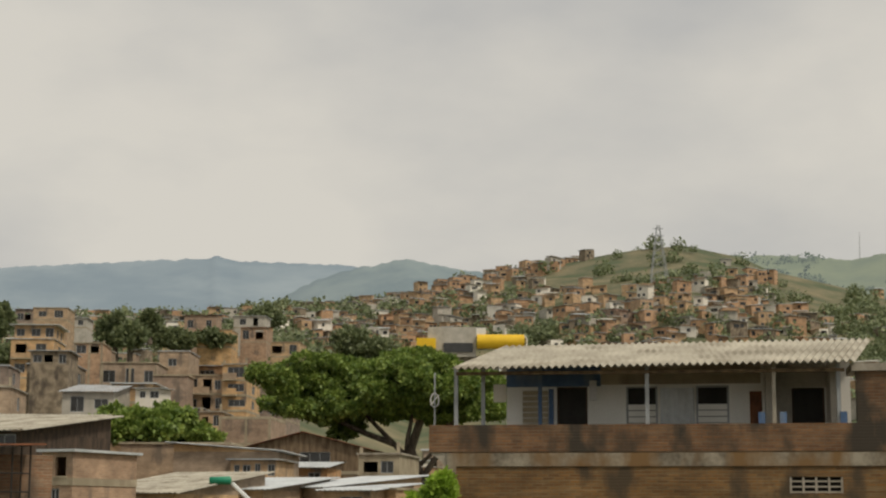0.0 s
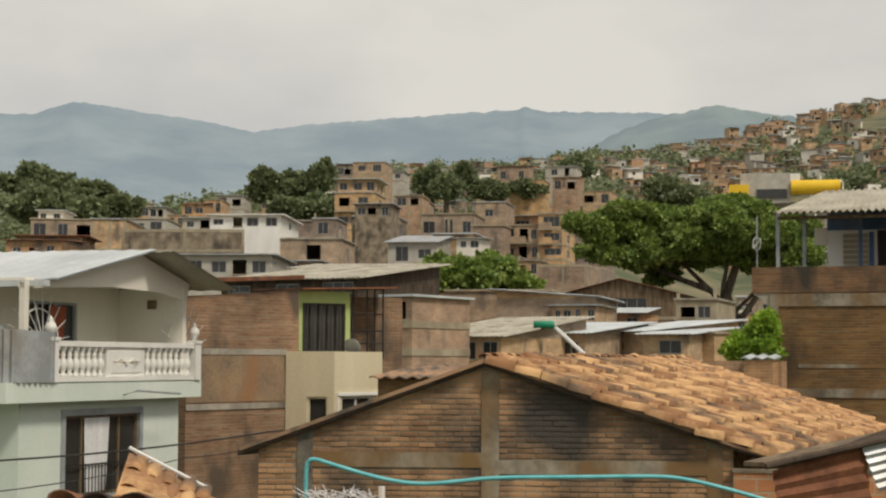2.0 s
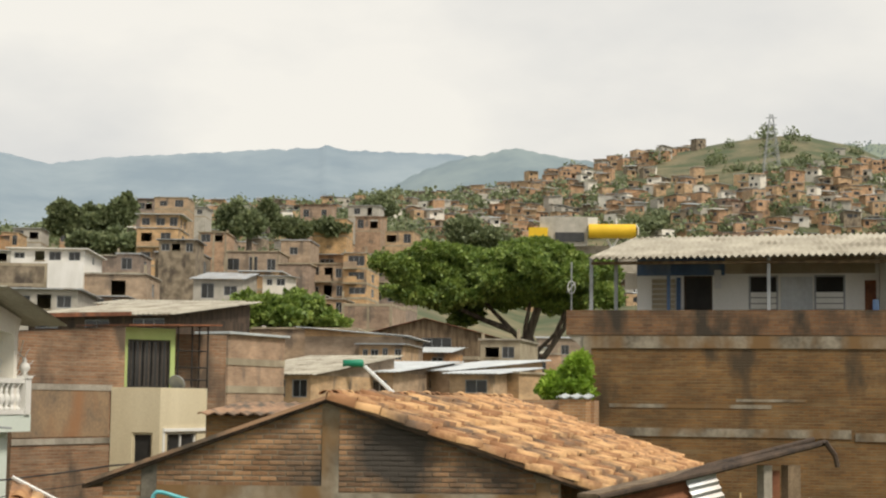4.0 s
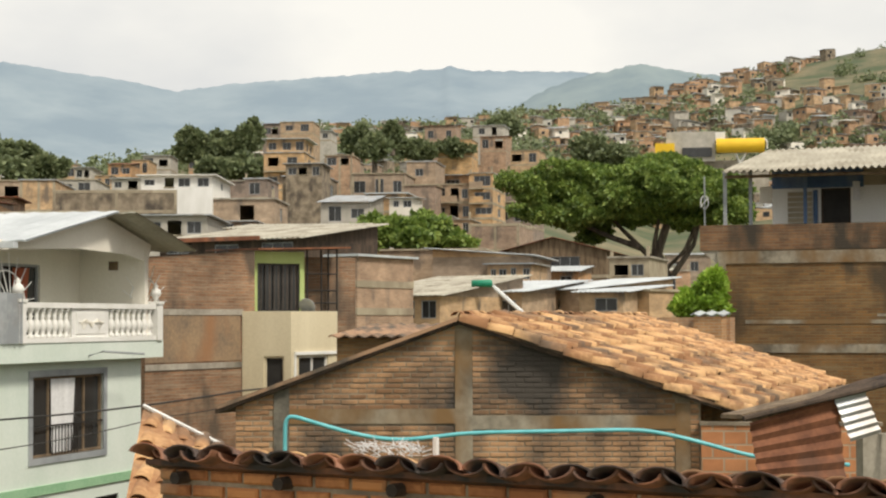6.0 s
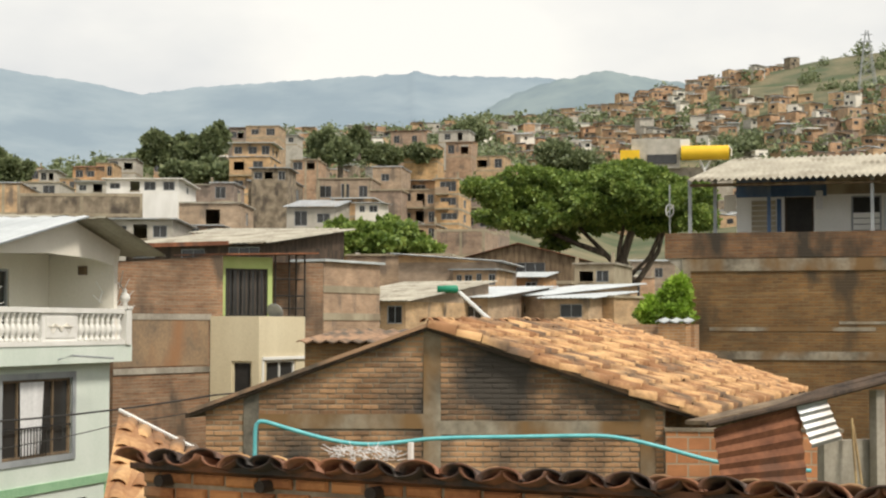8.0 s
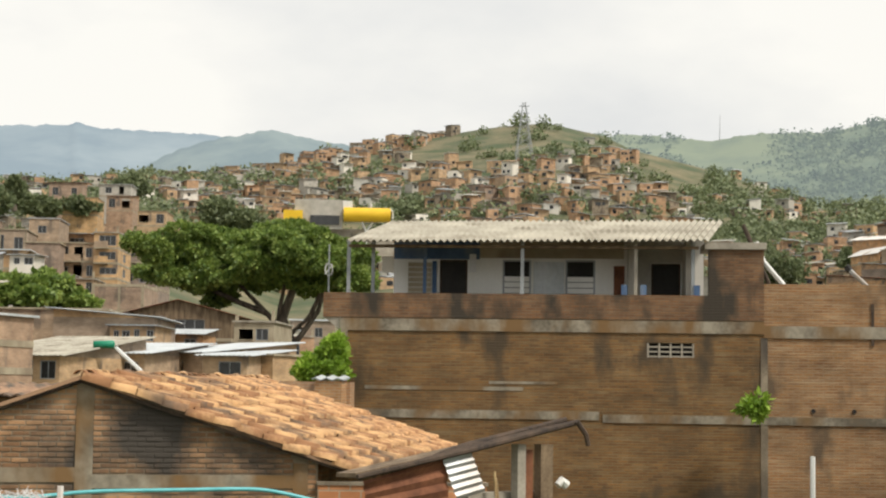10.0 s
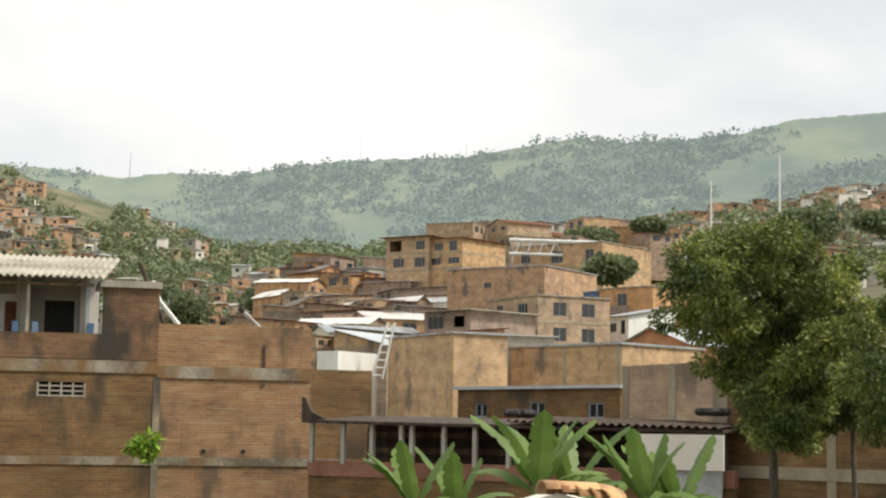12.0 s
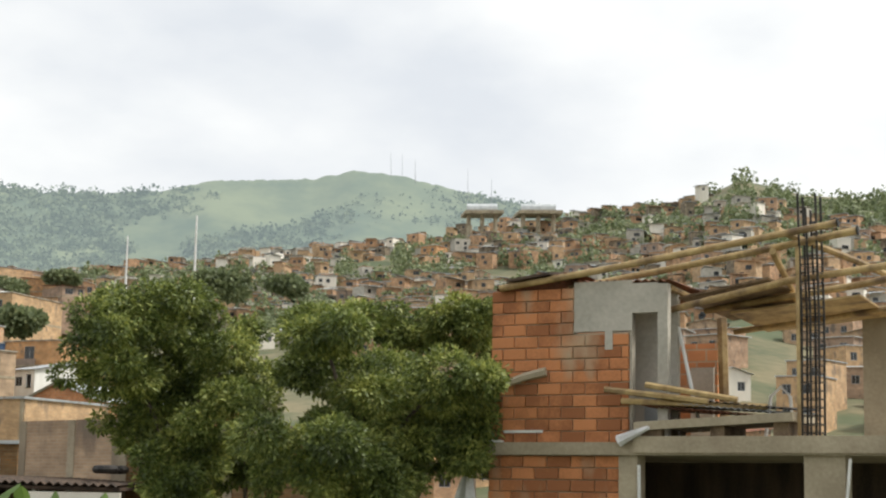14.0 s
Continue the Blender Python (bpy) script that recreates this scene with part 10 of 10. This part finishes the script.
spots = []
for _ in range(14000):
    if len(spots) >= 3300:
        break
    az, r = rng.uniform(-30, 64), math.exp(rng.uniform(math.log(120), math.log(760)))
    if rng.random() < density(az, r) * 0.6 + 0.14:
        continue
    if r < 200 and az > -14 or r > 560 and az > 0 and rng.random() < 0.75 or az > 36 and rng.random() < 0.6 or 3 < az < 13 and r > 430 and rng.random() < 0.5:
        continue
    x, y, z = place(az, farther(r))
    q = rng.uniform(1.6, 3.6) * (0.8 + r / 1400)
    spots.append((x, y, z + q * 0.45, q))
woods("hillside_woods", spots, 110, 0.19, LEAF_HILL, "scattered green trees between the hillside houses", 5)
spots = []
RIDGE = curve_of((4, 7.8), (9.5, 8.6), (13.7, 8.48), (17.6, 8.7), (19.5, 9.1), (25.4, 9.5), (29.3, 10.2), (31.2, 10.05), (35, 10.3), (36.6, 10.6), (41.6, 11.0), (46.4, 10.4), (49.3, 9.85), (60, 9.6))
for _ in range(6500):
    az = rng.uniform(4, 60)
    s = rng.random() ** 0.8
    bare = noise.noise(Vector((az * 0.25, s * 5, 7))) + (0.45 if 34 < az < 45 and s > 0.45 else 0.0)
    if bare > 0.4:
        continue
    d = 1500 * (0.72 + 0.28 * s)
    el = 3.0 + (RIDGE(az) - 0.04 - 3.0) * s ** 0.85
    q = rng.uniform(4, 9)
    spots.append((math.sin(radians(az)) * d, math.cos(radians(az)) * d, EYE + d * math.tan(radians(el)) - q * 0.15, q))
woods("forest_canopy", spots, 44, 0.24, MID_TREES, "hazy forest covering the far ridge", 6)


# ---------------------------------------------------------------- single pieces: tiles, bricks and blocks
def piece_mesh(name, l, h, d, material, bevel=0.006):
    bm = box(bmesh.new(), 0, 0, 0, l, d, h)
    bmesh.ops.bevel(bm, geom=[e for e in bm.edges if all(v.co.y < 0.001 for v in e.verts)], offset=bevel, segments=1, affect="EDGES")
    me = bpy.data.meshes.new(name)
    bm.to_mesh(me)
    bm.free()
    me.materials.append(material)
    return me


def course_wall(parent, name, mesh, length, height, spans, z0, z1, seed, frame_m=None, limit=300, loose=None):
    """Courses of alike pieces; spans(z) gives the stretches of a course as (xa, xb). Past the limit they are joined into one part."""
    rg = random.Random(seed)
    fm = frame_m or Matrix.Identity(4)
    rest_v, rest_f = [], []
    n = 0
    z, row = z0, 0
    spots = []
    while z + height * 0.8 < z1:
        for xa, xb in spans(z + height / 2):
            x = xa - (length / 2 if row % 2 else 0)
            while x < xb - 0.03:
                a, b = max(x, xa), min(x + length - 0.014, xb)
                if b - a > 0.05:
                    spots.append((a, b, z))
                x += length
        z += height
        row += 1
    order = sorted(spots, key=lambda s: (-round(s[2], 2), s[0])) if loose else spots
    for a, b, z in order:
        sc = (b - a) / (length - 0.014)
        m = fm @ Matrix.Translation((a, rg.uniform(-0.006, 0.008), z + rg.uniform(-0.003, 0.003))) @ Matrix.Rotation(rg.uniform(-0.006, 0.006), 4, "Y") @ Matrix.Diagonal((sc, 1, 1, 1))
        if n < limit:
            lay(name, mesh, parent, m)
        else:
            k = len(rest_v)
            rest_v.extend(tuple(m @ v.co) for v in mesh.vertices)
            rest_f.extend(tuple(k + i for i in p.vertices) for p in mesh.polygons)
        n += 1
    if rest_v:
        me = bpy.data.meshes.new(name + "_rest")
        me.from_pydata(rest_v, [], rest_f)
        me.materials.append(mesh.materials[0])
        o = new("remaining_" + name + "s", me)
        o.parent = parent
        tagged(o, kind="stuff")


# clay tiles on the gable roof
mid, ridge, x_e, ez = 3.36, 6.86, 7.55, 5.48
up = Vector((mid - x_e, 0, ridge - ez)).normalized()
along = Vector((SKEW, 1, 0)).normalized()
nrm = along.cross(up).normalized()
if nrm.z < 0:
    nrm = -nrm
side = up.cross(nrm)
rg = random.Random(8)
rest_v, rest_f = [], []
cols, rows_n, slope_len = 41, 11, math.hypot(mid - x_e, ridge - ez)
n = 0
for c in range(cols):
    for r in range(rows_n):
        yy = -0.1 + 0.255 * c + rg.uniform(-0.02, 0.02)
        base = Vector((x_e + SKEW * yy, yy, ez)) + up * (r * 0.405 - 0.05 + rg.uniform(-0.05, 0.05)) + nrm * (0.02 + 0.012 * (r % 2) + rg.uniform(0, 0.03))
        m = Matrix.Translation(base) @ Matrix((side, up, nrm)).transposed().to_4x4() @ pose(0, 0, 0, -3 + rg.uniform(-4, 4), rg.uniform(-11, 11), rg.uniform(-10, 10)) @ Matrix.Diagonal((rg.uniform(0.9, 1.02), rg.uniform(0.96, 1.08), rg.uniform(1.2, 1.55), 1))
        if n < 300:
            lay("roof_tile", TILE_MESH, GABLE_HOUSE, m)
        else:
            k = len(rest_v)
            rest_v.extend(tuple(m @ v.co) for v in TILE_MESH.vertices)
            rest_f.extend(tuple(k + i for i in p.vertices) for p in TILE_MESH.polygons)
        n += 1
me = bpy.data.meshes.new("remaining_roof_tiles")
me.from_pydata(rest_v, [], rest_f)
me.materials.append(weathered("clay_roof_tiles_far", (0.31, 0.155, 0.07), (0.64, 0.38, 0.18), 3.6, 9.0, 0.88, stain=(0.16, 0.105, 0.07), world_space=True))
o = tagged(new("remaining_roof_tiles", me), kind="stuff")
o.parent = GABLE_HOUSE
for c in range(36):           # ridge tiles
    yy = -0.1 + 0.3 * c
    lay("ridge_tile", TILE_MESH, GABLE_HOUSE, Matrix.Translation((mid + SKEW * yy, yy, ridge + 0.03 + rg.uniform(0, 0.025))) @ pose(0, 0, 0, 4 + rg.uniform(-3, 3), rg.uniform(-8, 8), -9.6 + rg.uniform(-6, 6)))

# dark tiles along the near wall
DARK_TILE = roof_tile_mesh(0.45, 0.12, 0.1, 0.018, 8)
DARK_TILE.materials.append(TILE_DARK)
NEAR_TILE = roof_tile_mesh(0.45, 0.12, 0.1, 0.018, 8)
NEAR_TILE.materials.append(TILE_CLAY)
for k in range(20):
    x = 0.08 + 0.222 * k + rg.uniform(-0.012, 0.012)
    lay("cover_tile", DARK_TILE, NEAR_WALL, Matrix.Translation((x, -0.14 + rg.uniform(-0.03, 0.02), 6.085 + rg.uniform(-0.012, 0.012))) @ pose(0, 0, 0, -16 + rg.uniform(-3, 3), rg.uniform(-9, 9), rg.uniform(-8, 8)) @ Matrix.Diagonal((1, 1, 0.72, 1)))
    lay("pan_tile", DARK_TILE, NEAR_WALL, Matrix.Translation((x + 0.111, -0.1 + rg.uniform(-0.03, 0.02), 6.125)) @ pose(0, 0, 0, 16, 180 + rg.uniform(-6, 6), rg.uniform(-6, 6)) @ Matrix.Diagonal((1, 1, 0.72, 1)))
    for j in (1, 2, 3):
        lay("roof_tile", NEAR_TILE, NEAR_WALL, Matrix.Translation((x, -0.14 + 0.36 * j, 6.12 - 0.1 * j)) @ pose(0, 0, 0, -16 + rg.uniform(-3, 3), rg.uniform(-6, 6), rg.uniform(-5, 5)))

# bricks of the near wall
course_wall(NEAR_WALL, "brick", piece_mesh("near_brick", 0.196, 0.056, 0.08, BRICK_PIECE, 0.012), 0.22, 0.079, lambda z: [(0.05, 4.3)], 5.24, 6.02, 3)

# bricks of the gable
def gable_spans(z):
    f = 1.0 if z < 5.62 else max(0.0, (6.8 - z) / (6.8 - 5.62))
    lo, hi = 3.36 - 3.36 * f, 3.36 + 3.55 * f
    out = []
    for a, b in ((0.0, 0.57), (0.8, 3.28), (3.54, 6.55), (6.78, 6.93)):
        if 5.2 < z < 5.55 and ((a == 0.8 and z > 5.3 and z < 5.54) or (a == 3.54 and z < 5.43)):
            continue
        a2, b2 = max(a, lo), min(b, hi)
        if b2 - a2 > 0.05:
            out.append((a2, b2))
    return out


course_wall(GABLE_HOUSE, "brick", piece_mesh("gable_brick", 0.24, 0.056, 0.05, BRICK_OLD_PIECE, 0.005), 0.26, 0.079, gable_spans, 4.5, 6.8, 4, loose=True)

# blocks of the unfinished house
BLOCK = piece_mesh("block", 0.366, 0.16, 0.06, BLOCK_PIECE, 0.008)


def block_spans(z):
    if z < 7.5:
        return [(0.14, 2.24)]
    if z < 9.3:
        return [(0.17, 2.36)]
    return [(0.17, 1.5)]


course_wall(SITE_HOUSE, "block", BLOCK, 0.38, 0.174, lambda z: [(0.14, 2.24)], 5.8, 7.54, 5)
course_wall(SITE_HOUSE, "block", BLOCK, 0.38, 0.174, block_spans, 7.72, 9.95, 6)

# bricks of the balcony house's bare side
bh = bpy.data.objects["balcony_house"]
course_wall(bh, "brick", piece_mesh("side_brick", 0.285, 0.12, 0.05, BRICK_PIECE), 0.3, 0.137, lambda z: [(-3.0, -0.62)] if z < 7.3 else [], 3.4, 7.36, 7, Matrix.Rotation(radians(-90), 4, "Z"))
